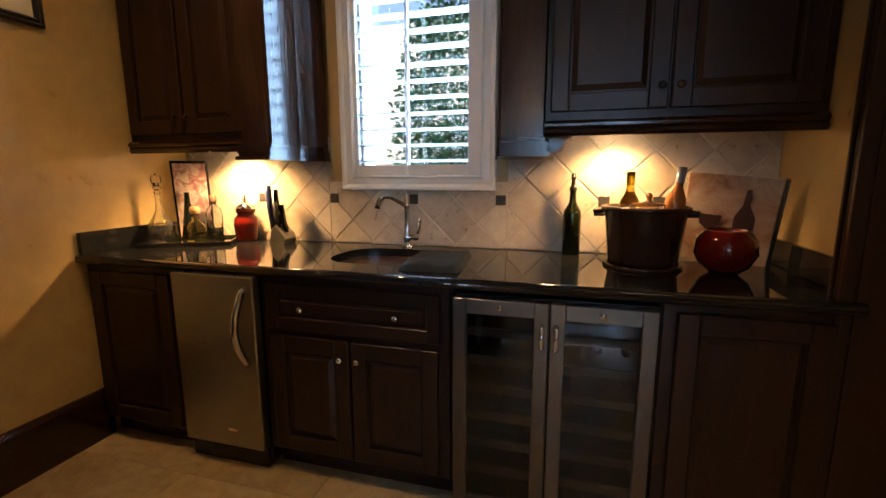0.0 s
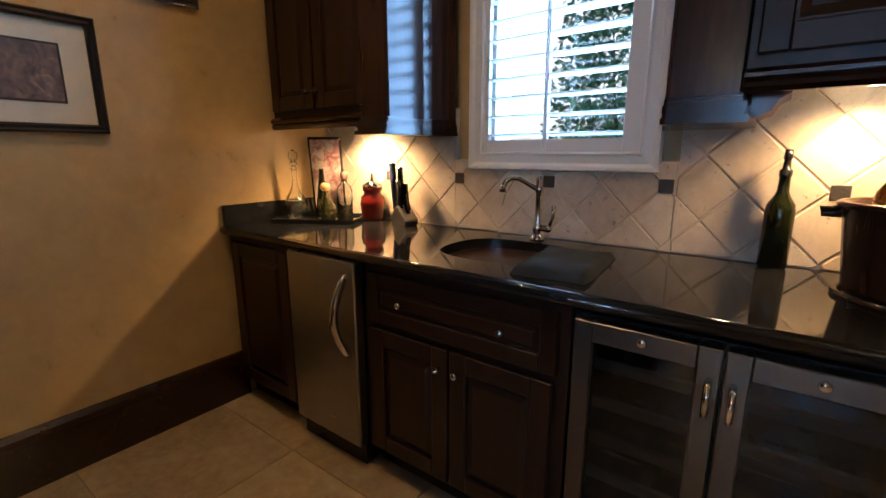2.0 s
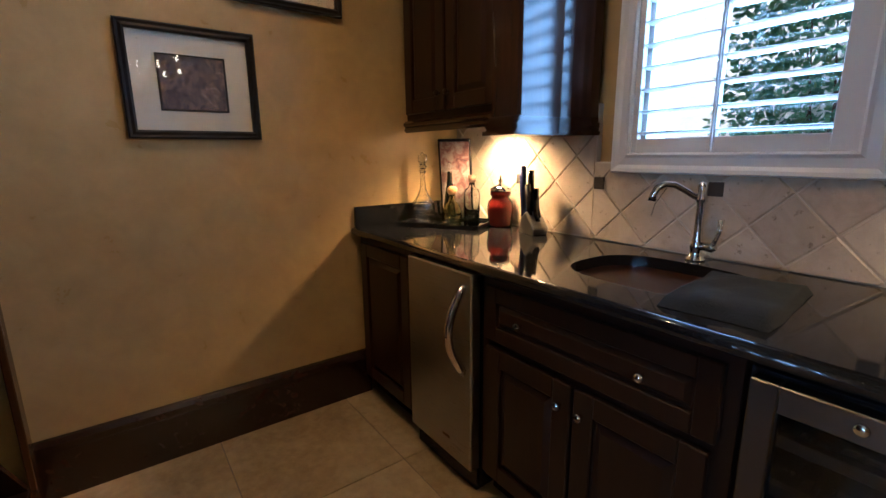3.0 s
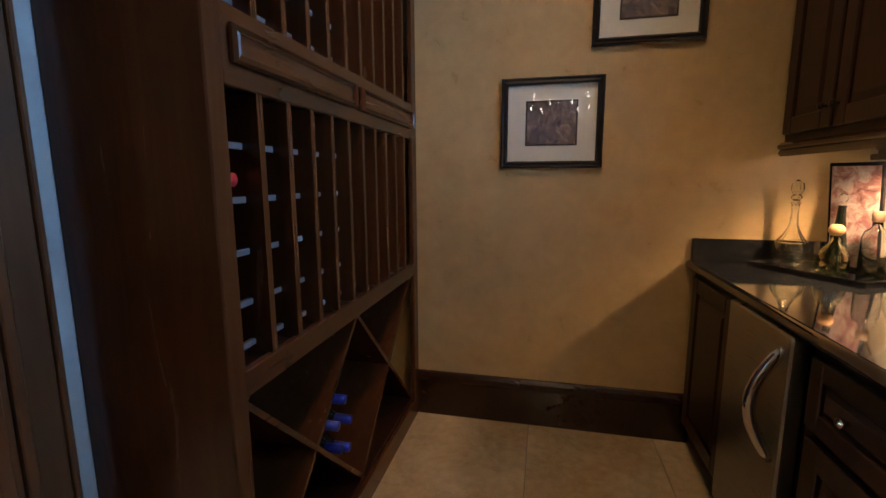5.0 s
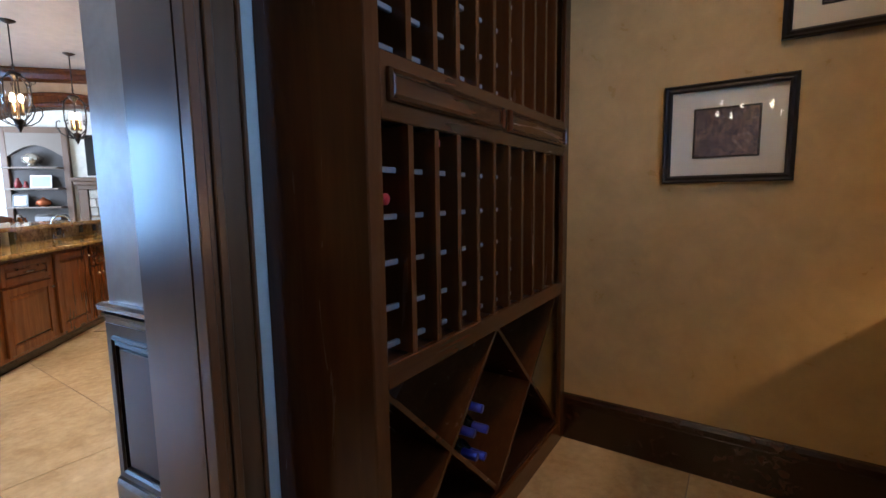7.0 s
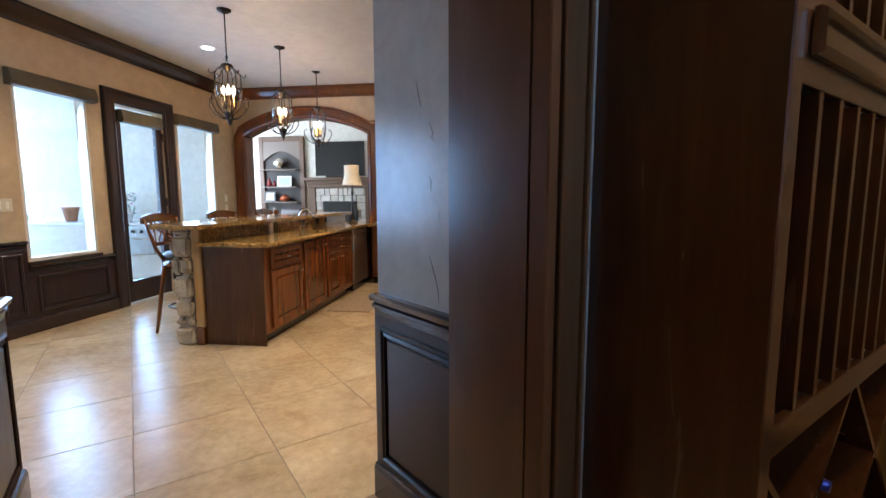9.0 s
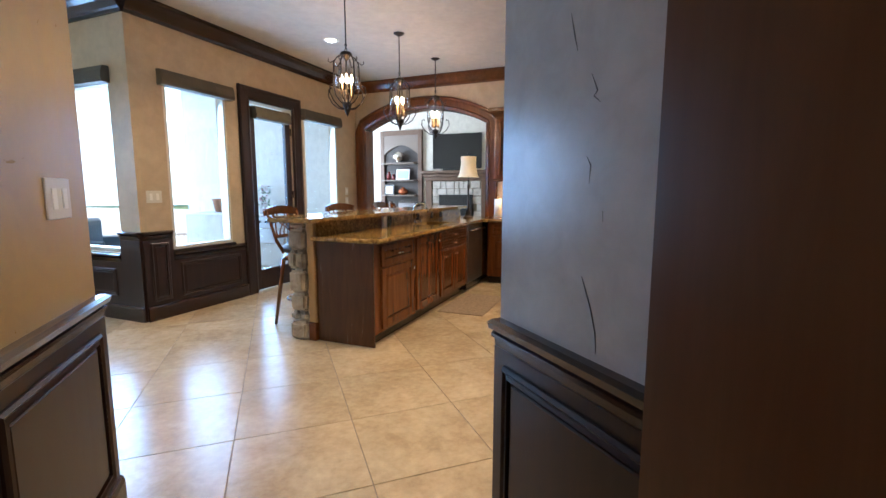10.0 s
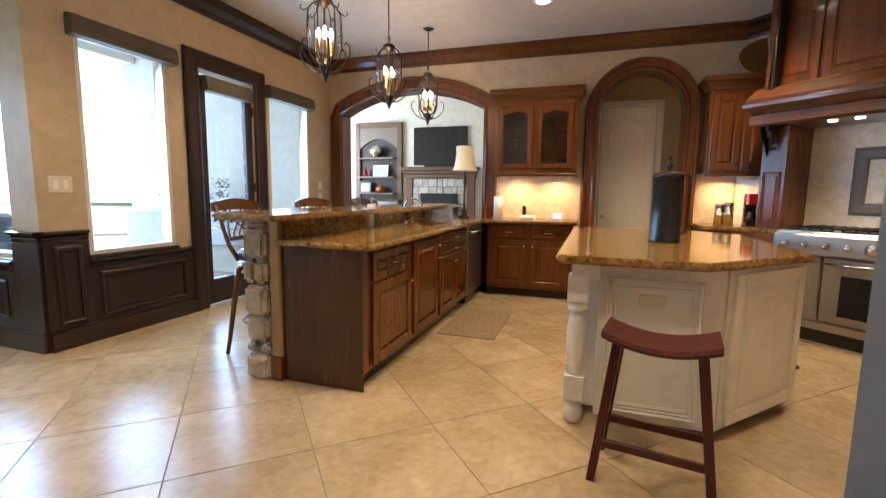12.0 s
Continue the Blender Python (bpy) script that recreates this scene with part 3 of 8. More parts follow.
def wainscot(name, m, length, top, panels, material, matl, label, capz=0.0):
    """Wainscot along local x from 0 to length, facing -y, from the floor up to the rail."""
    root = structure(name, boxes((0, length, -0.02, 0.0, 0, top - 0.085)), material, m, label)
    bm = bmesh.new()
    extrude_profile(bm, RAILP, (0, -0.0, top - 0.085), (length, -0.0, top - 0.085), (0, -1, 0))
    part("chair_rail", bm, matl, root)
    bm = bmesh.new()
    extrude_profile(bm, [(0.02, 0), (0.036, 0), (0.036, 0.13), (0.03, 0.15), (0.02, 0.155)], (0, 0, 0), (length, 0, 0), (0, -1, 0))
    part("baseboard", bm, matl, root)
    for x0, x1, z0, z1 in panels:
        bm = bmesh.new()
        panel_frame(bm, x0, x1, z0, z1, -0.02, 0.032, 0.016)
        box(bm, x0 + 0.045, x1 - 0.045, -0.028, -0.019, z0 + 0.045, z1 - 0.045, bev=0.004)
        part("panel", bm, material, root)
    return root


# passage wainscot: west side, ending at the jamb; east side, ending at the kitchen
a, b = Vector((-0.63, -1.15)), Vector((-0.685, -0.40))
wainscot("wainscot_west", pose(a.x, a.y, 0, 0, 0, math.degrees(math.atan2(b.y - a.y, b.x - a.x))), (b - a).length, 0.895, [(0.06, 0.70, 0.19, 0.765)], M_DARK, M_DARKH, "dark stained panelled wainscot of the passage")
wainscot("wainscot_east", pose(0.66, -0.46, 0, 0, 0, -90), 1.50, 0.895, [(0.05, 0.66, 0.19, 0.765), (0.76, 1.42, 0.19, 0.765)], M_DARK, M_DARKH, "dark stained panelled wainscot of the passage")
wainscot("wainscot_end", pose(0.66, -1.96, 0, 0, 0, 180 + 227.285 - 0.0 + 90), 0.02, 0.895, [], M_DARK, M_DARKH, "dark stained wainscot end")
# kitchen wainscot
wainscot("wainscot_corner", kp(U0, VW, 0), WINB[0] - U0 - 0.02, 0.895, [(0.07, 0.26, 0.19, 0.78)], M_DARK, M_DARKH, "dark stained panelled wainscot")
wainscot("wainscot_window", kp(WINB[0] - 0.02, VW, 0), 4.09 - WINB[0] + 0.02, 0.665, [(0.07, 0.86, 0.19, 0.55)], M_DARK, M_DARKH, "dark stained panelled wainscot under the window")
wainscot("wainscot_far", kp(5.23, VW, 0), UA - 5.23, 0.665, [(0.07, 0.86, 0.19, 0.55)], M_DARK, M_DARKH, "dark stained panelled wainscot under the window")
wainscot("wainscot_nook", kp(U0, 4.60, 0, -90), 0.29, 0.895, [], M_DARK, M_DARKH, "dark stained panelled wainscot")
wainscot("wainscot_nook_window", kp(U0, 5.53, 0, -90), 0.93, 0.67, [(0.10, 0.84, 0.24, 0.52)], M_DARK, M_DARKH, "dark stained panelled wainscot under the nook window")
wainscot("wainscot_nook_end", kp(U0, VN, 0, -90), 0.07, 0.895, [], M_DARK, M_DARKH, "dark stained panelled wainscot")
wainscot("wainscot_bay_end", kp(2.33, VN + 0.50, 0, -45), 0.70, 0.895, [(0.10, 0.60, 0.19, 0.78)], M_DARK, M_DARKH, "dark stained panelled wainscot of the bay")
wainscot("wainscot_bay", kp(1.70, VN + 1.13, 0, -45), 0.89, 0.68, [(0.10, 0.79, 0.19, 0.56)], M_DARK, M_DARKH, "dark stained panelled wainscot under the bay window")

# cased opening between the bar room and the passage
root = structure("door_casing_passage", boxes((-0.552, -0.45, -0.395, -0.1275, 0, 2.45)), M_JAMB, None, "dark stained jamb of the passage opening")
bm = bmesh.new()
for x0, x1, d in ((-0.598, -0.585, 0.018), (-0.585, -0.520, 0.010), (-0.520, -0.498, 0.026), (-0.498, -0.478, 0.016), (-0.478, -0.452, 0.030)):
    box(bm, x0, x1, -0.147 + 0.02, -0.127 + 0.02 + d, 0, 2.45, bev=0.003)
part("casing", bm, M_JAMB, root)
structure("door_casing_header", boxes((-0.85, 0.80, -0.395, -0.10, 2.45, H)), M_WALL, None, "plaster over the passage opening")
# cased opening of the dining room
root = structure("door_casing_dining", boxes((0.775, 0.96, 1.535, 1.615, 0, 2.45)), M_DARK, None, "dark stained jamb of the dining room opening")
bm = bmesh.new()
for y0, y1, d in ((1.615, 1.60, 0.02), (1.585, 1.60, 0.012), (1.54, 1.56, 0.025)):
    box(bm, 0.762 - d, 0.776, min(y0, y1), max(y0, y1), 0, 2.45, bev=0.003)
part("casing", bm, M_DARK, root)
structure("door_casing_header", boxes((0.775, 0.96, -0.30, 1.535, 2.40, 2.45)), M_DARK, None, "dark stained head casing")


# ---- windows of the kitchen ----
def window_k(name, m, w, zb, zt, curtain_w=None, label=""):
    """A fixed window in a wall facing -y: frame, sill, pane and a fabric valance; x from 0 to w."""
    root = structure(name, boxes((0, 0.035, 0.0, 0.09, zb, zt), (w - 0.035, w, 0.0, 0.09, zb, zt), (0.035, w - 0.035, 0.0, 0.09, zb, zb + 0.035), (0.035, w - 0.035, 0, 0.09, zt - 0.035, zt), bev=0.004), M_PLATE, m, label)
    part("window_sill", boxes((-0.02, w + 0.02, -0.035, 0.0, zb - 0.03, zb), bev=0.006), M_DARKH, root)
    pane = part("pane", boxes((0.036, w - 0.036, 0.06, 0.066, zb + 0.036, zt - 0.036)), M_PANE, root)
    pane.visible_shadow = False
    return root


def valance(m, w, z, label):
    """A padded fabric valance on a board, facing -y."""
    bm = bmesh.new()
    n = 14
    prof = [(0.0, 0.0), (-0.075, 0.005), (-0.085, 0.04), (-0.075, 0.11), (-0.06, 0.15), (0.0, 0.155)]
    rows = []
    for i in range(n + 1):
        x = w * i / n
        rows.append([bm.verts.new((x, y - 0.003 * math.sin(i * 2.4), zz + z)) for y, zz in prof])
    for r0, r1 in zip(rows, rows[1:]):
        for j in range(len(prof)):
            k = (j + 1) % len(prof)
            bm.faces.new((r0[j], r1[j], r1[k], r0[k]))
    bm.faces.new(rows[0])
    bm.faces.new(rows[-1][::-1])
    bmesh.ops.recalc_face_normals(bm, faces=bm.faces[:])
    return thing("roller_shade", m, label, "shade", "window shades", bm, M_SHADE)


M_SHADE = plaster_mat("woven_shade_fabric", (0.075, 0.058, 0.035), (0.12, 0.095, 0.06), 0.85)
window_k("window_1", kp(WINB[0], VW), WINB[1] - WINB[0], WINB[2], WINB[3], label="large fixed window to the patio")
window_k("window_2", kp(WINC[0], VW), WINC[1] - WINC[0], WINC[2], WINC[3], label="large fixed window to the patio")
window_k("window_3", kp(U0 + 0.05, WINA[1], 0, -90), WINA[1] - WINA[0], WINA[2], WINA[3], label="fixed window of the breakfast nook")
window_k("window_4", kp(1.70, VN + 1.13, 0, -45), 0.88, 0.70, 2.34, label="bay window of the breakfast nook")
valance(kp(WINB[0] - 0.05, VW), 0.88, 2.33, "brown woven rolled shade over the window")
valance(kp(WINC[0] - 0.03, VW), 0.88, 2.30, "brown woven rolled shade over the window")
valance(kp(U0, WINA[1] + 0.04, 0, -90), 1.0, 2.31, "brown woven rolled shade over the nook window")

# patio door
root = structure("door_1", boxes((0.0, 0.10, 0.02, 0.07, 0.02, 2.34), (0.64, 0.74, 0.02, 0.07, 0.02, 2.34), (0.10, 0.64, 0.02, 0.07, 0.02, 0.28), (0.10, 0.64, 0.02, 0.07, 2.24, 2.34), bev=0.004), M_DARK, kp(4.27, VW), "closed dark stained glass patio door")
pane = part("pane", boxes((0.101, 0.639, 0.045, 0.051, 0.281, 2.239)), M_PANE, root)
pane.visible_shadow = False
bm = bmesh.new()
lathe(bm, [(0.0, -0.055), (0.024, -0.05), (0.028, -0.03), (0.012, -0.02), (0.012, 0.0), (0.026, 0.004), (0.026, 0.012), (0, 0.012)], seg=16)
part("door_handle", bm, M_IRON, root, m=pose(0.055, 0.01, 0.98, 90))
bm = bmesh.new()
for x in (0.738,):
    for z in (0.35, 1.2, 2.05):
        box(bm, x, x + 0.012, 0.005, 0.02, z, z + 0.1)
part("hinge", bm, M_IRON, root)
valance(kp(4.33, VW + 0.02), 0.62, 2.19, "brown woven rolled shade on the patio door")
bm = bmesh.new()
w = 0.165
prof = [(0, 0), (0, 0.02), (0.02, 0.03), (0.04, 0.02), (w - 0.05, 0.026), (w - 0.035, 0.045), (w - 0.01, 0.045), (w, 0.03), (w, 0)]
dl, dr, dt = 4.265, 5.02, 2.395
sweep(bm, prof, [((dl, VW, 0), (-1, 0, 0), (0, -1, 0)), ((dl, VW, dt), (-1, 0, 1), (0, -1, 0)), ((dr, VW, dt), (1, 0, 1), (0, -1, 0)), ((dr, VW, 0), (1, 0, 0), (0, -1, 0))])
structure("trim_patio_door", bm, M_DARK, KM, "dark stained casing of the patio door")


def switch_plate(m, label, gangs=1, w=0.075, h=0.12):
    root = thing("light_switch", m, label, "switch", "wall switches")
    part("plate", boxes((-w * gangs / 2 - 0.005, w * gangs / 2 + 0.005, -0.006, 0, -h / 2, h / 2), bev=0.003), M_PLATE, root)
    for g in range(gangs):
        x = (g - (gangs - 1) / 2) * w * 0.9
        part("rocker", boxes((x - 0.016, x + 0.016, -0.010, -0.005, -0.033, 0.033), bev=0.002), M_DOORW, root)


switch_plate(kp(2.99, VW, 1.235), "cream double switch plate on tan plaster", 2)
switch_plate(kp(6.30, VW, 1.30), "cream switch plate beside the wide arch")
switch_plate(kp(6.30, VW, 1.14), "cream outlet plate beside the wide arch")
switch_plate(pose(0.66, -1.72, 1.26, 0, 0, -90), "cream double switch plate on golden plaster in the passage", 2, 0.08, 0.13)
bm = bmesh.new()
panel_frame(bm, 0, 0.16, 0, 0.035, 0, 0.008, 0.006)
box(bm, 0.006, 0.154, -0.004, 0.0, 0.006, 0.029)
thing("floor_vent", kp(U0, 5.05, 0.10, -90) @ pose(0, -0.045, 0), "small dark vent grille in the nook baseboard", "vent", "", bm, M_BLACKP)

# ---- ceiling fixtures ----
# the last fixture belongs to the added, unseen can near the passage
for u, v in CANS:
    root = thing("recessed_light", kp(u, v, H), "lit recessed ceiling light with white trim", "light", "recessed lights")
    bm = bmesh.new()
    lathe(bm, [(0.065, -0.004), (0.085, -0.008), (0.095, -0.001), (0.095, 0.0), (0.06, 0.0), (0.065, -0.004)], seg=28)
    part("trim_ring", bm, M_WHITE, root)
    bm = bmesh.new()
    lathe(bm, [(0, -0.003), (0.064, -0.003), (0.064, 0.0), (0, 0.0)], seg=24)
    part("lens", bm, M_CAN, root).visible_shadow = False

# fixture of the added bar fill can, out of view
for x, y in BAR_FILL_CANS:
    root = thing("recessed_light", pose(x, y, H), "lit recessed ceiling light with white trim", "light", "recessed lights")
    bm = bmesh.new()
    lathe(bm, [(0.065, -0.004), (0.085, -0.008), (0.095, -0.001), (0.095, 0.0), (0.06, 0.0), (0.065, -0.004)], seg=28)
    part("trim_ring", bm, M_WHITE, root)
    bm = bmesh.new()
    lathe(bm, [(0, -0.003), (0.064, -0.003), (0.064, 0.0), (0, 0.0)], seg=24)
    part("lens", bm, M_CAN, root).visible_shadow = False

# ---- outside ----
structure("ground", boxes((-60, 60, -60, 60, -0.30, -0.10)), mat("lawn", (0.10, 0.16, 0.045), 0.9, build=lambda nt, p: nt.links.new(ramp(nt, noise_of(nt, coords(nt, shift=False), 3.0, 8, 0.7), [(0.3, (0.05, 0.10, 0.02)), (0.7, (0.16, 0.24, 0.07))]), p.inputs["Base Color"])), None, "sunlit lawn")
M_PATIO = mat("pale_patio_slab", (0.62, 0.60, 0.56), 0.8, build=lambda nt, p: nt.links.new(ramp(nt, noise_of(nt, coords(nt, shift=False), 2.0, 7, 0.6), [(0.3, (0.52, 0.50, 0.46)), (0.7, (0.68, 0.66, 0.62))]), p.inputs["Base Color"]))
structure("patio", boxes((-6.0, 24.0, VW + 0.15, 50.0, -0.10, -0.02)), M_PATIO, KM, "pale patio slab")
structure("patio_roof", boxes((3.0, 9.0, VW + 0.15, 8.5, 3.55, 3.7)), M_LIV, KM, "pale ceiling of the covered patio")
structure("patio_beam", boxes((3.0, 6.64, 8.2, 8.5, 3.36, 3.549)), M_LIV, KM, "pale beam of the covered patio")
structure("patio_wall", boxes((6.65, 6.9, VW + 0.15, 8.5, -0.02, 3.549)), M_LIV, KM, "pale stucco wall of the patio")
structure("patio_house_wall", boxes((U0, UA + 0.02, VW + 0.02, VW + 0.15, H + 0.001, 3.7)), M_LIV, KM, "pale stucco wall over the kitchen windows")


# emission paints the blown-out bright distance; teal noise blotches stand in for trees
def backdrop_glow(nt, p):
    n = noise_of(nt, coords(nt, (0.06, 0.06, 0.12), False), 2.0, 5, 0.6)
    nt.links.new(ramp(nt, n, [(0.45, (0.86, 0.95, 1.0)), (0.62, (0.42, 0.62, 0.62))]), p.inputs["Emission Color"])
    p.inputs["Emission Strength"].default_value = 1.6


# added glowing ring round the garden, also tints the daylight
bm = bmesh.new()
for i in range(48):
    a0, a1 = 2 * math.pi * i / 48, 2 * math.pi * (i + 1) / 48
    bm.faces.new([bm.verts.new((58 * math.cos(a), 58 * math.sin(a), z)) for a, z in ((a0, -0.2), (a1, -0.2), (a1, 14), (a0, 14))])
structure("backdrop", bm, mat("glowing_far_backdrop", (0.5, 0.6, 0.6), 1.0, build=backdrop_glow), None, "glowing backdrop ring painted as bright hazy distance with pale trees")
root = thing("outdoor_grill", kp(6.64, 7.75, 0, -90), "stainless outdoor grill set in a pale stucco counter on the patio", "grill")
part("counter_base", boxes((0.0, 3.1, -0.66, 0.0, -0.02, 0.86), bev=0.004), M_LIV, root)
part("counter_slab", boxes((-0.02, 3.12, -0.69, 0.0, 0.861, 0.90), bev=0.006), M_WHITE, root)
part("grill_front", boxes((1.60, 2.40, -0.72, -0.661, 0.40, 0.86), bev=0.006), M_STEEL, root)
bm = bmesh.new()
tube(bm, [(1.65, -0.72, 0.66), (1.65, -0.76, 0.66), (2.35, -0.76, 0.66), (2.35, -0.72, 0.66)], 0.012, 8)
part("grill_handle", bm, M_CHROME, root)
for x in (1.75, 1.9, 2.05, 2.2):
    bm = bmesh.new()
    lathe(bm, [(0, 0.03), (0.022, 0.028), (0.026, 0), (0, 0)], seg=12)
    part("knob", bm, M_BLACKP, root, m=pose(x, -0.721, 0.77, 90))
root = thing("flower_pot", kp(6.42, 6.25, 0.90), "pale pot with pinkish blossoms on the patio counter", "plant")
bm = bmesh.new()
lathe(bm, [(0, 0), (0.07, 0), (0.10, 0.14), (0.11, 0.15), (0.095, 0.15), (0, 0.13)], seg=16)
part("pot", bm, M_WHITE, root)
rnf = random.Random(4)
for nm2, mt, cnt in (("foliage", mat("dusty_leaf", (0.10, 0.16, 0.07), 0.6), 90), ("blossom", mat("pink_blossom", (0.50, 0.20, 0.24), 0.6), 60)):
    bm = bmesh.new()
    for i in range(cnt):
        a, q, h = rnf.random() * 6.283, 0.17 * rnf.random(), 0.14 + 0.36 * rnf.random()
        o = Vector((q * math.cos(a), q * math.sin(a), h))
        d = Vector((rnf.uniform(-1, 1), rnf.uniform(-1, 1), rnf.uniform(-1, 1))).normalized() * 0.03
        e = d.orthogonal().normalized() * 0.016
        bm.faces.new([bm.verts.new(o + w) for w in (-d, e, d, -e)])
    part(nm2, bm, mt, root)["kind"] = "stuff"
bm = bmesh.new()
lathe(bm, [(0, 0), (0.10, 0), (0.15, 0.27), (0.17, 0.28), (0.17, 0.32), (0.14, 0.32), (0.12, 0.26), (0, 0.24)], seg=20)
thing("terracotta_pot", kp(6.42, 7.35, 0.90) @ Matrix.Scale(0.8, 4), "terracotta pot on the pale patio counter", "pot", "", bm, mat("terracotta", (0.42, 0.20, 0.11), 0.8))
root = thing("covered_chair", kp(4.05, 7.0, -0.02, 20), "blue-grey upholstered patio chair on pale slabs", "chair")
M_PCH = mat("blue_grey_canvas", (0.12, 0.16, 0.20), 0.85)
part("seat", boxes((-0.34, 0.34, -0.34, 0.34, 0.12, 0.45), bev=0.04), M_PCH, root)
part("backrest", boxes((-0.34, 0.34, 0.24, 0.38, 0.45, 0.92), bev=0.04), M_PCH, root)
for x in (-0.40, 0.345):
    part("arm", boxes((x, x + 0.055, -0.34, 0.38, 0.0, 0.64), bev=0.02), M_PCH, root)
root = thing("ceiling_fan", kp(4.75, 7.2, 3.55), "dark ceiling fan with a lit white bowl under the patio ceiling", "fan")
bm = bmesh.new()
lathe(bm, [(0, 0), (0.07, 0), (0.05, -0.05), (0.012, -0.06), (0.012, -0.22), (0.09, -0.24), (0.11, -0.30), (0.07, -0.36), (0, -0.36)], seg=20)
part("motor", bm, M_IRON, root)
for i in range(5):
    part("blade", boxes((0.12, 0.66, -0.065, 0.065, -0.30, -0.292), bev=0.003), M_IRON, root, m=pose(0, 0, 0, 0, 0, 72 * i + 15))
bm = bmesh.new()
lathe(bm, [(0.0, -0.361), (0.13, -0.362), (0.12, -0.42), (0.06, -0.47), (0, -0.48)], seg=20)
part("light_bowl", bm, glow("lit_bowl", (1.0, 0.85, 0.62), 3), root)
# ---- cabinet parts ----


def raised_door(name, parent, x0, x1, z0, z1, y, material, knob=None, arch=0.0, pull=False, metal=None):
    """A framed door or drawer front with a raised field, facing -y, its back at y."""
    bm = bmesh.new()
    w = min(0.065, (z1 - z0) * 0.28, (x1 - x0) * 0.28)
    box(bm, x0, x0 + w, y - 0.022, y, z0, z1, bev=0.004)
    box(bm, x1 - w, x1, y - 0.022, y, z0, z1, bev=0.004)
    box(bm, x0 + w, x1 - w, y - 0.022, y, z0, z0 + w, bev=0.003)
    if arch:
        pts = [(x0 + w + (x1 - x0 - 2 * w) * i / 10, z1 - w - arch * (1 - math.sin(math.pi * i / 10))) for i in range(11)]
        for (xa, za), (xb, zb) in zip(pts, pts[1:]):
            lo, hi = [bm.verts.new((x, y - 0.022, z)) for x, z in ((xa, za), (xb, zb), (xb, z1), (xa, z1))], None
            bm.faces.new(lo)
            q = [bm.verts.new((x, y, z)) for x, z in ((xa, za), (xb, zb))]
            bm.faces.new((lo[1], lo[0], q[0], q[1]))
    else:
        box(bm, x0 + w, x1 - w, y - 0.022, y, z1 - w, z1, bev=0.003)
    box(bm, x0 + w, x1 - w, y - 0.010, y - 0.002, z0 + w, z1 - w)
    g = min(0.028, (z1 - z0 - 2 * w) * 0.25)
    zt = z1 - w - g - arch * 0.55
    a = [(x0 + w + 0.008, z0 + w + 0.008), (x1 - w - 0.008, z0 + w + 0.008), (x1 - w - 0.008, zt + g - 0.008), (x0 + w + 0.008, zt + g - 0.008)]
    b = [(x0 + w + g, z0 + w + g), (x1 - w - g, z0 + w + g), (x1 - w - g, zt), (x0 + w + g, zt)]
    va, vb = [bm.verts.new((x, y - 0.010, z)) for x, z in a], [bm.verts.new((x, y - 0.021, z)) for x, z in b]
    bm.faces.new(vb)
    for i in range(4):
        bm.faces.new((va[i], va[(i + 1) % 4], vb[(i + 1) % 4], vb[i]))
    door = part(name, bm, material, parent)
    if knob:
        bm = bmesh.new()
        if pull:
            kx, kz = knob
            tube(bm, [(kx - 0.05, y - 0.022, kz), (kx - 0.048, y - 0.045, kz), (kx - 0.025, y - 0.052, kz), (kx + 0.025, y - 0.052, kz), (kx + 0.048, y - 0.045, kz), (kx + 0.05, y - 0.022, kz)], 0.005)
        else:
            kx, kz = knob
            lathe(bm, [(0, -0.028), (0.010, -0.027), (0.014, -0.020), (0.011, -0.013), (0.005, -0.010), (0.006, 0)], seg=12)
            bmesh.ops.rotate(bm, verts=bm.verts[:], cent=(0, 0, 0), matrix=Matrix.Rotation(radians(-90), 3, "X"))
            bmesh.ops.translate(bm, verts=bm.verts[:], vec=(kx, y - 0.022, kz))
        part("pull" if pull else "knob", bm, metal or M_CHROME, door)
    return door


def base_cabinet(m, w, depth, fronts, material, label, top=0.872, toe=0.10, group="", knob_metal=None, toe_mat=None, pulls=True):
    """A base cabinet from x 0 to w, its face at y 0 and body behind, fronts (kind, x0, x1, z0, z1)."""
    root = thing("base_cabinet", m, label, "cabinet", group)
    part("body", boxes((0, w, 0.0, depth, toe, top), bev=0.002), material, root)
    part("toe_kick", boxes((0.0, w, 0.06, depth, 0, toe)), toe_mat or M_DARKH, root)
    for kind, x0, x1, z0, z1 in fronts:
        if kind == "drawer":
            raised_door("drawer", root, x0, x1, z0, z1, 0, material, ((x0 + x1) / 2, (z0 + z1) / 2), pull=pulls, metal=knob_metal)
        elif kind == "plain":
            raised_door("panel", root, x0, x1, z0, z1, 0, material)
        else:
            kx = x1 - 0.032 if kind == "door_r" else x0 + 0.032
            raised_door("door", root, x0, x1, z0, z1, 0, material, (kx, z1 - 0.07), metal=knob_metal)
    return root


def slab(m, poly, z, thick, material, label, name="countertop", over=0.0, bev=0.008):
    bm = bmesh.new()
    prism(bm, poly, z - thick, z, bev)
    return thing(name, m, label, "countertop", "", bm, material)


# ---- peninsula with the raised bar ----
PF = 1.845
base_cabinet(kp(3.05, PF), 0.74, 0.56, [("drawer", 0.10, 0.70, 0.665, 0.84), ("door_r", 0.10, 0.70, 0.13, 0.645)], M_WOOD, "reddish stained wood peninsula cabinet with a drawer over a door", group="peninsula cabinets")
base_cabinet(kp(3.79, PF), 0.60, 0.56, [("door_r", 0.03, 0.575, 0.13, 0.84)], M_WOOD, "reddish stained wood peninsula cabinet with one tall door", group="peninsula cabinets")
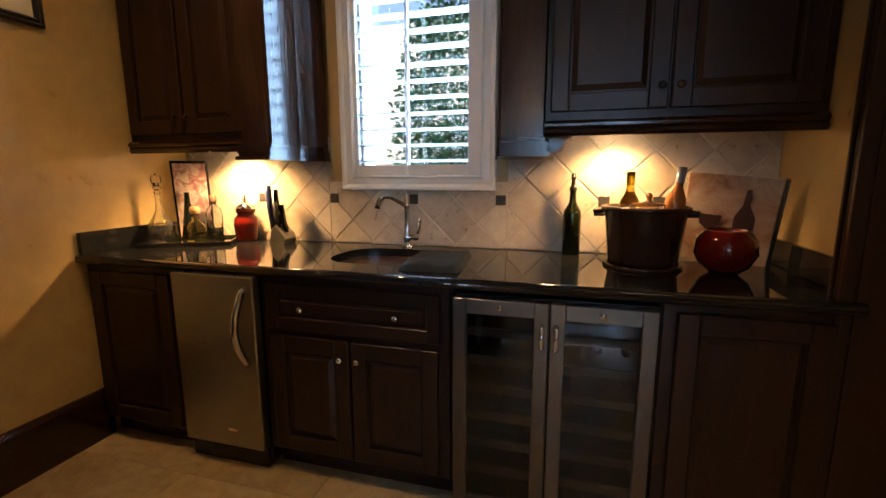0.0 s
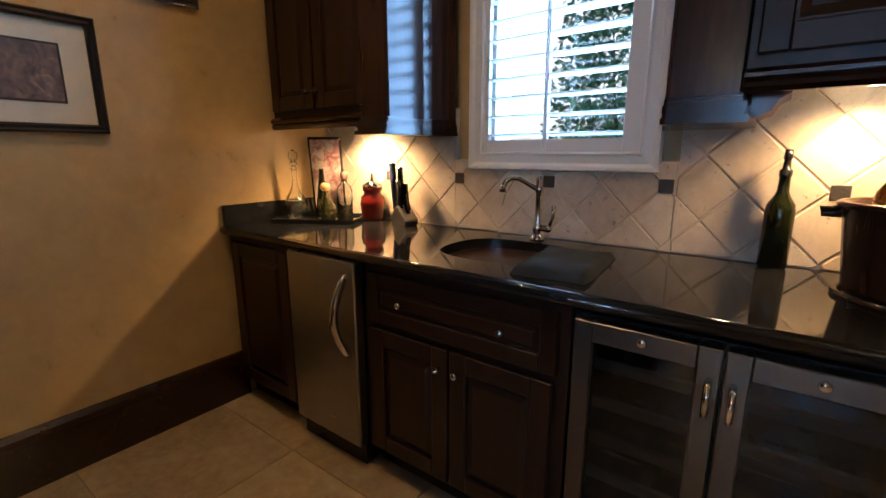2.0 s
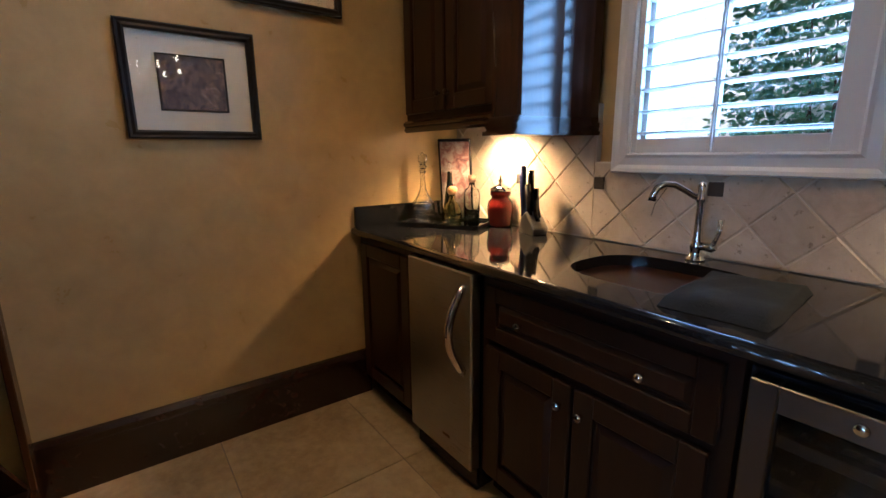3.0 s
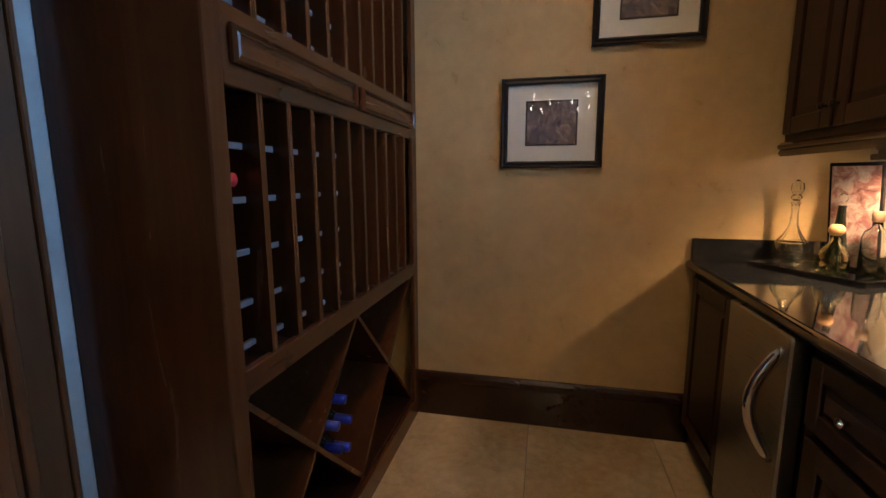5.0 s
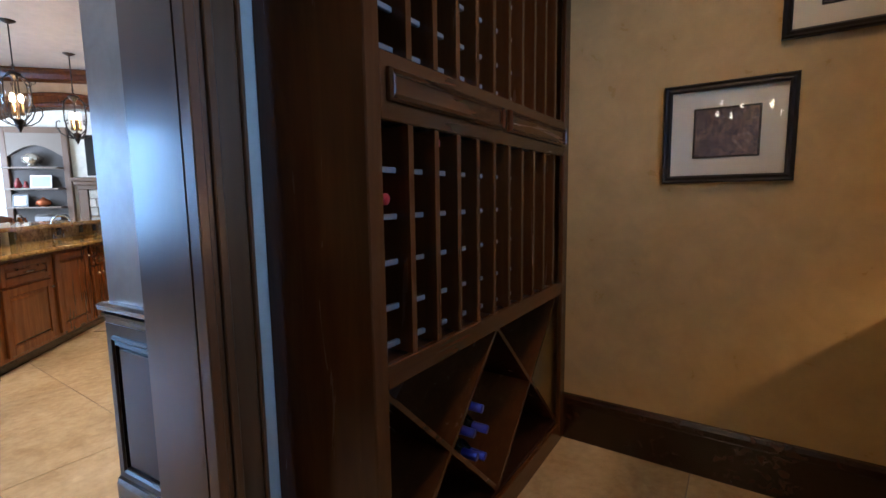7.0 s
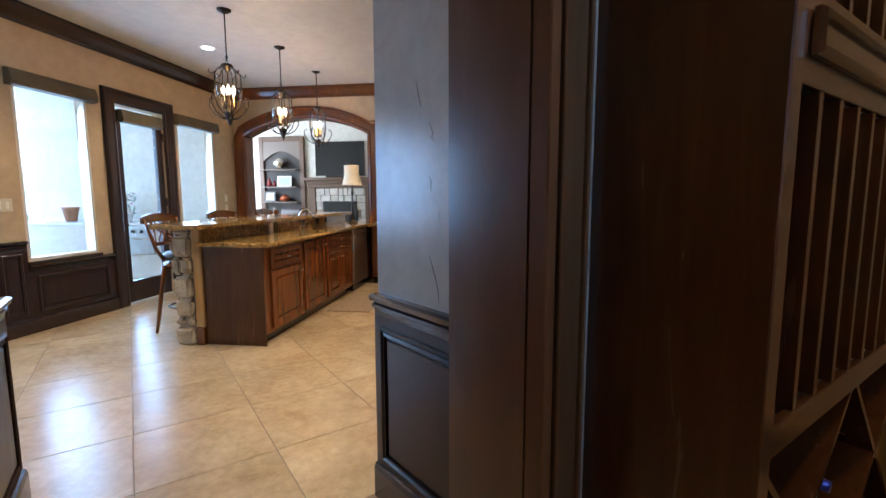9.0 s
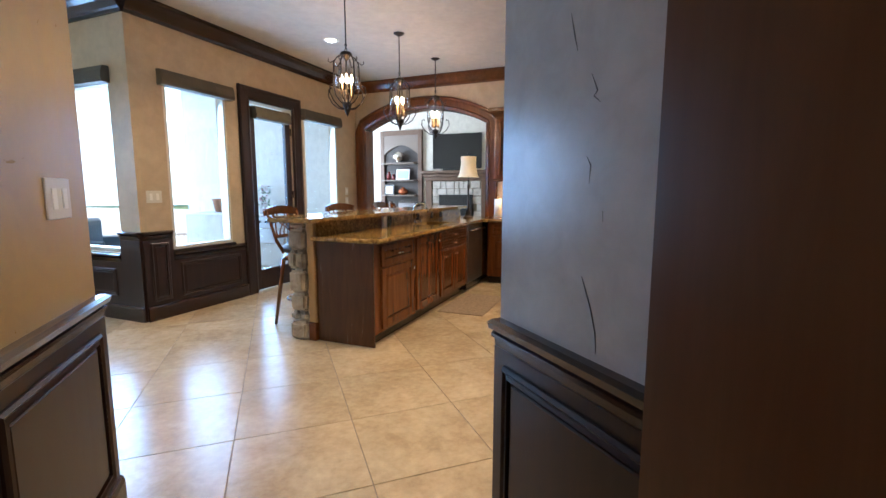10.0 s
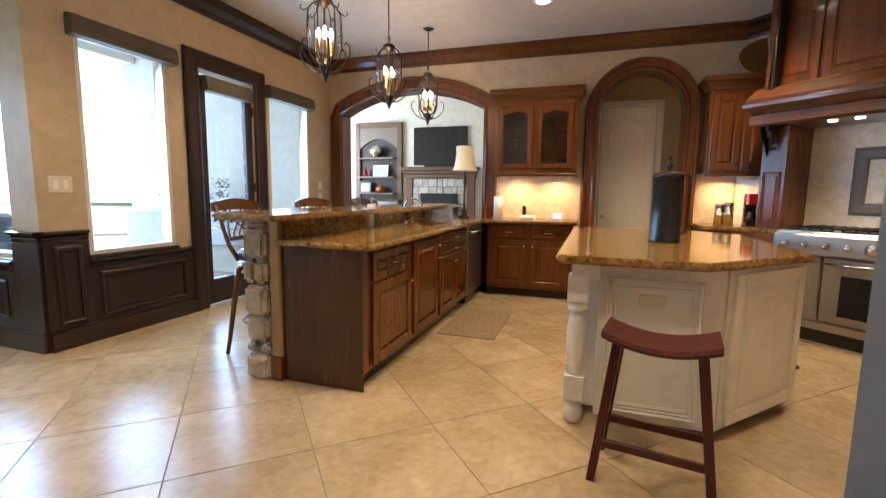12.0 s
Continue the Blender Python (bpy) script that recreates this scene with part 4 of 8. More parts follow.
base_cabinet(kp(4.39, PF), 0.91, 0.56, [("drawer", 0.04, 0.87, 0.755, 0.84), ("drawer", 0.04, 0.87, 0.655, 0.74), ("door_r", 0.04, 0.45, 0.13, 0.64), ("door_l", 0.46, 0.87, 0.13, 0.64)], M_WOOD, "reddish stained wood sink cabinet with two doors under false drawers", group="peninsula cabinets")
part("end_panel", boxes((-0.016, 0.0, -0.004, 0.56, 0.0, 0.872), bev=0.002), M_CASE, bpy.data.objects["base_cabinet"])
root = thing("dishwasher", kp(5.31, PF), "stainless dishwasher with a bar handle between wood cabinets", "dishwasher")
part("door", boxes((0.01, 0.61, -0.025, 0.0, 0.11, 0.865), bev=0.006), M_STEEL, root)
part("tub", boxes((0.012, 0.608, 0.0, 0.56, 0.02, 0.868)), M_BLACKP, root)
bm = bmesh.new()
tube(bm, [(0.04, -0.025, 0.80), (0.04, -0.065, 0.80), (0.58, -0.065, 0.80), (0.58, -0.025, 0.80)], 0.011)
part("handle", bm, M_CHROME, root)
base_cabinet(kp(5.93, PF), 0.69, 0.56, [], M_WOOD, "reddish stained wood corner cabinet", group="peninsula cabinets")

CT = [(2.99, 1.79), (3.02, 1.765), (5.86, 1.80), (5.93, 1.74), (5.95, 0.74), (6.60, 0.74), (6.60, 2.40), (3.03, 2.40), (2.99, 2.40)]
root = thing("countertop", KM, "polished gold and brown granite countertop on wood cabinets", "countertop")
bm = bmesh.new()
SKU0, SKU1, SKV0, SKV1 = 4.58, 5.10, 1.96, 2.30
prism(bm, [(2.99, 1.79), (3.02, 1.765), (SKU0, 1.785), (SKU0, 2.40), (2.99, 2.40)], 0.873, 0.913)
box(bm, SKU0, SKU1, 1.785, SKV0, 0.873, 0.913)
box(bm, SKU0, SKU1, SKV1, 2.40, 0.873, 0.913)
prism(bm, [(SKU1, 1.785), (5.86, 1.80), (5.93, 1.74), (5.95, 0.74), (6.60, 0.74), (6.60, 2.40), (SKU1, 2.40)], 0.873, 0.913)
part("top", bm, M_GOLD, root)
bm = bmesh.new()
for a, b in (((2.985, 2.40), (2.985, 1.785)), ((2.985, 1.765), (5.86, 1.795)), ((5.945, 1.74), (5.945, 0.735))):
    tube(bm, [(a[0], a[1], 0.893), (b[0], b[1], 0.893)], 0.019, 10)
part("edge", bm, M_GOLD, root)
# sink bowl
root = thing("kitchen_sink", kp(0, 0), "undermount stainless kitchen sink in the granite", "sink")
part("bowl", boxes((SKU0, SKU1, SKV0, SKV0 + 0.004, 0.70, 0.873), (SKU0, SKU1, SKV1 - 0.004, SKV1, 0.70, 0.873), (SKU0, SKU0 + 0.004, SKV0, SKV1, 0.70, 0.873), (SKU1 - 0.004, SKU1, SKV0, SKV1, 0.70, 0.873), (SKU0, SKU1, SKV0, SKV1, 0.69, 0.70)), M_STEEL, root)

# raised bar: knee wall, granite riser, bar top
knee = thing("bar_wall", KM, "limestone-faced knee wall under the raised bar", "wall", kind="structure")
part("core", boxes((3.05, 6.615, 2.46, 2.60, 0, 1.035)), M_MORTAR, knee)
part("riser", boxes((3.02, 6.615, 2.402, 2.458, 0.0, 1.035), bev=0.004), M_GOLD, knee)
part("end_trim", boxes((3.005, 3.05, 2.402, 2.475, 0.16, 1.035), bev=0.006), mat("honey_stone_trim", (0.36, 0.22, 0.08), 0.35), knee)
part("end_block", boxes((2.995, 3.05, 2.40, 2.478, 0.0, 0.16), bev=0.006), M_WOOD, knee)
for u in (4.28, 5.0, 5.45, 5.75):
    pl = part("outlet", boxes((u, u + 0.075, 2.392, 2.402, 0.935, 1.015), bev=0.003), M_BLACKP, knee)
rnd = random.Random(5)
z = 0.0
row = 0
while z < 1.02:
    h = [0.165, 0.09, 0.165, 0.20, 0.165, 0.19, 0.20][row % 7]
    h = min(h, 1.033 - z)
    cuts = [2.478, 2.565, 2.66] if row % 3 == 1 else [2.478, 2.66]
    for a, b in zip(cuts, cuts[1:]):
        bm = bmesh.new()
        box(bm, 2.955 + rnd.uniform(0, 0.02), 3.06, a + 0.006, b - 0.004 + rnd.uniform(-0.012, 0.012), z + 0.006, z + h - 0.006, bev=0.024, seg=3)
        for v in bm.verts:
            v.co += Vector((noise.noise(v.co * 14) * 0.012, noise.noise(v.co * 17 + Vector((3, 1, 2))) * 0.01, noise.noise(v.co * 15 + Vector((7, 5, 1))) * 0.008))
        part("stone", bm, M_STONE, knee)
    u = 3.06
    while u < 6.60:
        w = min(rnd.uniform(0.16, 0.34), 6.605 - u)
        if w > 0.05:
            bm = bmesh.new()
            box(bm, u + 0.005, u + w - 0.005, 2.59, 2.645 + rnd.uniform(0, 0.02), z + 0.006, z + h - 0.006, bev=0.018)
            part("stone", bm, M_STONE, knee)
        u += w
    z += h
    row += 1
bm = bmesh.new()
prism(bm, [(2.78, 2.26), (2.84, 2.22), (6.615, 2.26), (6.615, 2.80), (2.90, 2.80), (2.78, 2.68)], 1.037, 1.075, 0.012)
part("bar_top", bm, M_GOLD, knee, "polished gold and brown granite bar top")

# faucet, soap bottle, lamp on the peninsula
root = thing("kitchen_faucet", kp(4.83, 2.345, 0.913), "nickel high-arc kitchen faucet on granite", "faucet")
bm = bmesh.new()
lathe(bm, [(0.028, 0), (0.028, 0.012), (0.016, 0.03), (0.014, 0.10), (0.012, 0.10)], seg=16)
tube(bm, [(0, 0, 0.09)] + [(0, -0.09 + 0.09 * math.cos(a), 0.16 + 0.08 * math.sin(a)) for a in np.linspace(0, math.pi, 12)] + [(0, -0.18, 0.12)], 0.011, 10)
part("spout", bm, M_CHROME, root)
bm = bmesh.new()
tube(bm, [(0.0, 0, 0.05), (0.05, 0, 0.06), (0.085, -0.01, 0.09)], 0.007)
part("lever", bm, M_CHROME, root)
root = thing("soap_dispenser", kp(5.02, 2.35, 0.913), "small nickel soap pump on granite", "soap dispenser")
bm = bmesh.new()
lathe(bm, [(0.018, 0), (0.018, 0.01), (0.010, 0.02), (0.010, 0.07), (0, 0.075)], seg=12)
tube(bm, [(0, 0, 0.068), (0, -0.05, 0.075)], 0.005)
part("pump", bm, M_CHROME, root)
root = thing("soap_bottle", kp(4.15, 2.33, 0.913), "clear bottle of pale green dish soap", "bottle")
bm = bmesh.new()
lathe(bm, [(0, 0), (0.036, 0.002), (0.038, 0.02), (0.034, 0.10), (0.016, 0.14), (0.013, 0.16), (0, 0.16)], seg=18)
part("bottle", bm, glass_mat("pale_green_soap", (0.55, 0.75, 0.62), 0.1), root)
bm = bmesh.new()
lathe(bm, [(0.014, 0.16), (0.016, 0.19), (0.008, 0.205), (0, 0.205)], seg=14)
part("cap", bm, M_WHITE, root)
root = thing("paper_cup_stand", kp(4.10, 2.34, 0.913), "slim white cylinder beside the soap on granite", "dispenser")
bm = bmesh.new()
lathe(bm, [(0, 0), (0.028, 0), (0.028, 0.19), (0.022, 0.20), (0, 0.20)], seg=18)
part("cylinder", bm, M_WHITE, root)
root = thing("table_lamp", kp(6.12, 2.10, 0.913), "slim bronze table lamp with a cream bell shade, unlit", "lamp")
bm = bmesh.new()
lathe(bm, [(0, 0), (0.075, 0.0), (0.075, 0.018), (0.05, 0.03), (0.03, 0.05), (0.04, 0.08), (0.022, 0.12), (0.014, 0.20), (0.012, 0.40), (0.02, 0.46), (0.01, 0.50), (0.006, 0.62), (0, 0.62)], seg=20)
part("base", bm, M_IRON, root)
M_SHADEC = mat("cream_lampshade", (0.72, 0.62, 0.45), 0.8)
bm = bmesh.new()
prof = [(0.155, 0.58), (0.135, 0.62), (0.118, 0.70), (0.108, 0.78), (0.112, 0.87), (0.110, 0.875), (0.106, 0.78), (0.115, 0.70), (0.132, 0.62), (0.150, 0.58), (0.155, 0.58)]
lathe(bm, prof, seg=28)
part("shade", bm, M_SHADEC, root)
bm = bmesh.new()
lathe(bm, [(0.004, 0.87), (0.004, 0.90), (0.012, 0.91), (0.008, 0.93), (0, 0.935)], seg=10)
tube(bm, [(-0.108, 0, 0.872), (0.108, 0, 0.872)], 0.002, 6)
part("finial", bm, M_IRON, root)

# ---- arch wall: glass cabinet over base cabinets ----
FA = 5.98
CAB = kp(FA, 1.84, 0, -90)
base_cabinet(kp(FA, 1.76, 0, -90), 0.98, 0.62, [("drawer", 0.05, 0.47, 0.70, 0.84), ("drawer", 0.51, 0.93, 0.70, 0.84), ("door_r", 0.05, 0.47, 0.13, 0.68), ("door_l", 0.51, 0.93, 0.13, 0.68)], M_WOOD, "reddish stained wood base cabinet with two drawers over two doors", group="wall base cabinets")
structure("wall_splash", boxes((UA - 0.012, UA - 0.001, 0.74, 1.83, 0.914, 1.47)), mat("pale_stone_splash", (0.62, 0.52, 0.38), 0.4, build=lambda nt, p: nt.links.new(ramp(nt, noise_of(nt, coords(nt, shift=False), 12.0, 7, 0.65), [(0.3, (0.50, 0.40, 0.28)), (0.7, (0.70, 0.61, 0.47))]), p.inputs["Base Color"])), KM, "pale travertine splash under the cabinets")
M_SPL = MATS["pale_stone_splash"]

root = thing("glass_cabinet", kp(6.27, 1.76, 0, -90), "reddish stained wood wall cabinet with two arched glass doors and glassware", "cabinet")
part("body", boxes((0, 0.022, 0.022, 0.34, 1.47, 2.32), (0.95, 0.972, 0.022, 0.34, 1.47, 2.32), (0.022, 0.95, 0.32, 0.34, 1.47, 2.32), (0.022, 0.95, 0.022, 0.32, 1.47, 1.50), (0.022, 0.95, 0.022, 0.32, 2.29, 2.32)), M_WOOD, root)
bm = bmesh.new()
for x0, x1 in ((0.0, 0.05), (0.46, 0.512), (0.922, 0.972)):
    box(bm, x0, x1, 0, 0.022, 1.47, 2.32, bev=0.003)
box(bm, 0.05, 0.46, 0, 0.022, 1.47, 1.52)
box(bm, 0.512, 0.922, 0, 0.022, 1.47, 1.52)
box(bm, 0.05, 0.46, 0, 0.022, 2.27, 2.32)
box(bm, 0.512, 0.922, 0, 0.022, 2.27, 2.32)
part("face_frame", bm, M_WOOD, root)
for x0, x1, kx in ((0.055, 0.455, 0.43), (0.517, 0.917, 0.545)):
    bm = bmesh.new()
    box(bm, x0, x0 + 0.045, -0.02, 0.0, 1.53, 2.26, bev=0.003)
    box(bm, x1 - 0.055, x1, -0.02, 0.0, 1.53, 2.26, bev=0.003)
    box(bm, x0 + 0.055, x1 - 0.055, -0.02, 0.0, 1.53, 1.585, bev=0.003)
    n = 10
    for i in range(n):
        f0, f1 = i / n, (i + 1) / n
        xa, xb = x0 + 0.055 + (x1 - x0 - 0.11) * f0, x0 + 0.055 + (x1 - x0 - 0.11) * f1
        za, zb = 2.155 + 0.05 * math.sin(math.pi * f0), 2.155 + 0.05 * math.sin(math.pi * f1)
        q = [bm.verts.new((x, -0.02, zz)) for x, zz in ((xa, za), (xb, zb), (xb, 2.26), (xa, 2.26))]
        bm.faces.new(q)
        e = [bm.verts.new((x, 0, zz)) for x, zz in ((xa, za), (xb, zb))]
        bm.faces.new((q[1], q[0], e[0], e[1]))
    door = part("door", bm, M_WOOD, root)
    g = part("glass", boxes((x0 + 0.054, x1 - 0.054, -0.010, -0.006, 1.584, 2.21)), M_PANE, door)
    g.visible_shadow = False
    bm = bmesh.new()
    lathe(bm, [(0, -0.022), (0.010, -0.02), (0.013, -0.012), (0.005, 0), (0, 0)], seg=10)
    part("knob", bm, M_IRON, door, m=pose(kx, -0.02, 1.62, 90))
part("shelf", boxes((0.023, 0.949, 0.03, 0.318, 1.735, 1.75)), M_WOODH, root)
part("shelf", boxes((0.023, 0.949, 0.03, 0.318, 1.965, 1.98)), M_WOODH, root)
bm = bmesh.new()
cp = [(0, 0), (0.012, 0), (0.02, 0.03), (0.05, 0.08), (0.065, 0.09), (0.07, 0.14), (0, 0.14)]
pth = [((0, 0.34, 2.32), (0, 0, 1), (-1, 0, 0)), ((0, 0, 2.32), (0, 0, 1), (-1, -1, 0)), ((0.972, 0, 2.32), (0, 0, 1), (1, -1, 0)), ((0.972, 0.34, 2.32), (0, 0, 1), (1, 0, 0))]
sweep(bm, [(h, d) for d, h in cp], pth)
box(bm, 0, 0.972, 0, 0.34, 2.321, 2.33)
part("crown", bm, M_WOODH, root)
bm = bmesh.new()
sweep(bm, [(-0.035, 0), (-0.035, 0.012), (-0.015, 0.022), (0.0, 0.012), (0.0, 0)], [(p, a, o) for (p, a, o) in [((0, 0.34, 1.47), (0, 0, 1), (-1, 0, 0)), ((0, 0, 1.47), (0, 0, 1), (-1, -1, 0)), ((0.972, 0, 1.47), (0, 0, 1), (1, -1, 0)), ((0.972, 0.34, 1.47), (0, 0, 1), (1, 0, 0))]])
part("light_rail", bm, M_WOODH, root)


def goblet(m, h=0.14, r=0.035):
    bm = bmesh.new()
    lathe(bm, [(0, 0), (r * 0.9, 0.002), (0.004, 0.01), (0.004, h * 0.45), (r * 0.8, h * 0.6), (r, h * 0.8), (r * 0.85, h), (r * 0.82, h), (r * 0.96, h * 0.8), (r * 0.7, h * 0.62), (0, h * 0.5)], seg=12)
    return thing("goblet", m, "clear stemmed glass on a cabinet shelf", "glass", "glassware", bm, M_GLASS)


rnd = random.Random(9)
g0 = goblet(kp(6.27, 1.76, 0, -90) @ pose(0.12, 0.17, 1.50))
for zz in (1.50, 1.75, 1.98):
    for x in (0.12, 0.21, 0.33, 0.41, 0.57, 0.66, 0.76, 0.86):
        if (zz, x) != (1.50, 0.12) and rnd.random() < 0.8:
            copy_thing(g0, kp(6.27, 1.76, 0, -90) @ pose(x + rnd.uniform(-0.02, 0.02), 0.17 + rnd.uniform(-0.06, 0.06), zz + 0.001))

# small things under the glass cabinet
root = thing("paper_towel_holder", kp(6.36, 1.72, 0.913), "white paper towel roll on a nickel stand", "paper towel")
bm = bmesh.new()
lathe(bm, [(0.02, 0.015), (0.055, 0.015), (0.055, 0.27), (0.02, 0.27), (0.02, 0.015)], seg=20)
part("roll", bm, M_WHITE, root)
bm = bmesh.new()
lathe(bm, [(0, 0), (0.075, 0), (0.075, 0.008), (0.006, 0.012), (0.006, 0.32), (0.012, 0.33), (0, 0.34)], seg=16)
part("stand", bm, M_CHROME, root)
root = thing("phone_base", kp(6.32, 1.34, 0.913), "white telephone base with a black handset", "telephone")
part("base", boxes((-0.05, 0.05, -0.09, 0.09, 0, 0.045), bev=0.01), M_WHITE, root)
part("handset", boxes((-0.015, 0.015, 0.02, 0.065, 0.045, 0.16), bev=0.008), M_BLACKP, root)
root = thing("small_screen", kp(6.32, 0.98, 0.913), "small blue digital clock display on granite", "clock")
part("case", boxes((-0.012, 0.02, -0.06, 0.06, 0, 0.085), bev=0.008), M_WHITE, root)
part("face", boxes((-0.015, -0.0121, -0.048, 0.048, 0.018, 0.075)), glow("blue_display", (0.15, 0.4, 1.0), 0.8), root)

# ---- pantry door in its recess ----
root = structure("door_2", boxes((0, 0.66, 0, 0.035, 0.01, 2.36), bev=0.003), M_DOORW, kp(UA + 0.575, 0.52, 0, -90), "closed warm white two-panel pantry door")
bm = bmesh.new()
for x0, x1, z0, z1 in ((0.10, 0.56, 0.22, 0.92),):
    panel_frame(bm, x0, x1, z0, z1, 0.001, 0.025, 0.010)
    box(bm, x0 + 0.05, x1 - 0.05, -0.008, 0.0, z0 + 0.05, z1 - 0.05, bev=0.004)
part("panel", bm, M_DOORW, root)
bm = bmesh.new()
pts = [(0.10, 1.06)] + [(0.10 + 0.46 * i / 12, 2.10 + 0.10 * math.sin(math.pi * i / 12)) for i in range(13)] + [(0.56, 1.06)]
path = []
for i, (x, z) in enumerate(pts):
    a, b = Vector((*pts[i - 1], 0)), Vector((*pts[(i + 1) % len(pts)], 0))
    t = (b - a).normalized()
    path.append(((x, 0.001, z), (t.y, 0, -t.x), (0, -1, 0)))
sweep(bm, [(0, 0), (0, 0.008), (0.012, 0.011), (0.025, 0.006), (0.025, 0)], path, closed=True)
part("panel", bm, M_DOORW, root)
bm = bmesh.new()
lathe(bm, [(0, -0.06), (0.022, -0.055), (0.026, -0.04), (0.012, -0.025), (0.010, -0.008), (0.028, -0.006), (0.028, 0), (0, 0)], seg=16)
part("door_handle", bm, M_IRON, root, m=pose(0.06, -0.0, 0.93, -90) @ pose(0, 0, 0, 180))
bm = bmesh.new()
sweep(bm, [(0, 0), (0, 0.018), (0.03, 0.022), (0.075, 0.016), (0.075, 0)], [((-0.01, 0.03, 0), (-1, 0, 0), (0, -1, 0)), ((-0.01, 0.03, 2.37), (-1, 0, 1), (0, -1, 0)), ((0.67, 0.03, 2.37), (1, 0, 1), (0, -1, 0)), ((0.67, 0.03, 0), (1, 0, 0), (0, -1, 0))])
part("door_frame", bm, M_DOORW, root)

# ---- right of the arch: wall cabinet, corner counter ----
root = thing("wall_cabinet", kp(6.27, -0.545, 0, -90), "reddish stained wood wall cabinet with two raised doors", "cabinet")
part("body", boxes((0, 0.64, 0.0, 0.34, 1.47, 2.33), bev=0.002), M_WOOD, root)
raised_door("door", root, 0.03, 0.31, 1.50, 2.29, 0, M_WOOD, (0.285, 1.56), metal=M_IRON)
raised_door("door", root, 0.33, 0.61, 1.50, 2.29, 0, M_WOOD, (0.355, 1.56), metal=M_IRON)
bm = bmesh.new()
sweep(bm, [(h, d) for d, h in cp], [((0, 0.34, 2.33), (0, 0, 1), (-1, 0, 0)), ((0, 0, 2.33), (0, 0, 1), (-1, -1, 0)), ((0.64, 0, 2.33), (0, 0, 1), (0, -1, 0))])
part("crown", bm, M_WOODH, root)
part("light_rail", boxes((0, 0.64, -0.012, 0.0, 1.435, 1.475), bev=0.004), M_WOODH, root)
base_cabinet(kp(5.98, -0.52, 0, -90), 0.50, 0.62, [("drawer", 0.03, 0.46, 0.70, 0.84), ("door_l", 0.03, 0.46, 0.13, 0.68)], M_WOOD, "reddish stained wood base cabinet near the range", group="wall base cabinets")
slab(KM, [(5.95, -0.50), (5.95, -1.00), (5.62, -1.12), (5.98, -1.52), (6.55, -0.98), (6.60, -0.93), (6.60, -0.50)], 0.913, 0.04, M_GOLD, "polished brown granite counter beside the range")
structure("wall_splash_range", boxes((UA - 0.012, UA - 0.001, -0.92, -0.53, 0.914, 1.47)), M_SPL, KM, "pale travertine splash")
DM = kp(6.62, -0.93, 0, 225)
structure("wall_splash_range", boxes((0.02, 2.3, -0.012, -0.001, 0.914, 2.2)), M_SPL, DM, "pale travertine splash behind the range")
root = thing("base_cabinet", DM, "reddish stained wood corner base cabinet", "cabinet", "wall base cabinets")
bm = bmesh.new()
prism(bm, [(0.3, -0.62), (0.86, -0.64), (0.86, -0.02), (0.3, -0.02)], 0.0, 0.872)
part("body", bm, M_WOOD, root)
raised_door("door", root, 0.50, 0.84, 0.13, 0.84, -0.64, M_WOOD, (0.81, 0.77))

# tins and coffee maker
for i, (x, y, h) in enumerate(((0.02, -0.02, 0.24), (0.075, 0.055, 0.22))):
    root = thing("canister", kp(6.30 + x, -0.80 + y, 0.913), "stacked stainless tin with a ridged lid", "canister", "tins")
    bm = bmesh.new()
    lathe(bm, [(0, 0), (0.05, 0), (0.05, h * 0.45), (0.052, h * 0.47), (0.048, h * 0.5), (0.048, h * 0.9), (0, h * 0.9)], seg=20)
    part("body", bm, M_CHROME, root)
    bm = bmesh.new()
    lathe(bm, [(0.05, h * 0.9), (0.05, h), (0, h)], seg=20)
    part("lid", bm, M_CHROME, root)
root = thing("coffee_maker", kp(6.32, -1.03, 0.913), "black and red coffee maker with a glass pot", "coffee maker")
part("base", boxes((-0.07, 0.09, -0.06, 0.06, 0, 0.03), bev=0.006), M_BLACKP, root)
part("tower", boxes((0.02, 0.09, -0.055, 0.055, 0.03, 0.34), bev=0.01), M_BLACKP, root)
part("head", boxes((-0.05, 0.02, -0.05, 0.05, 0.22, 0.34), bev=0.01), mat("red_enamel", (0.45, 0.02, 0.015), 0.25), root)
bm = bmesh.new()
lathe(bm, [(0, 0.032), (0.04, 0.034), (0.05, 0.08), (0.035, 0.14), (0.035, 0.15), (0, 0.15)], seg=16)
part("pot", bm, M_BLACKP, root, m=pose(-0.03, 0, 0))
# ---- the range, its hood and pilasters, in the corner's own axes ----
X0 = 0.885
root = thing("range", DM @ pose(X0, 0, 0), "wide stainless professional range with a double oven", "range")
W = 1.22
part("body", boxes((0, W, -0.80, -0.03, 0.12, 0.90), bev=0.004), M_STEEL, root)
part("plinth", boxes((0.02, W - 0.02, -0.74, -0.05, 0.0, 0.12)), M_BLACKP, root)
part("cooktop", boxes((0.0, W, -0.82, -0.03, 0.90, 0.935), bev=0.008), M_STEEL, root)
part("control_panel", boxes((0.0, W, -0.865, -0.80, 0.745, 0.915), bev=0.012), M_STEEL, root)
bm = bmesh.new()
for i in range(3):
    x0 = 0.05 + i * 0.385
    for k in range(5):
        box(bm, x0 + k * 0.08, x0 + k * 0.08 + 0.012, -0.76, -0.12, 0.95, 0.965)
    for y in (-0.76, -0.44, -0.13):
        box(bm, x0, x0 + 0.332, y, y + 0.012, 0.936, 0.95)
part("grate", bm, M_BLACKP, root)
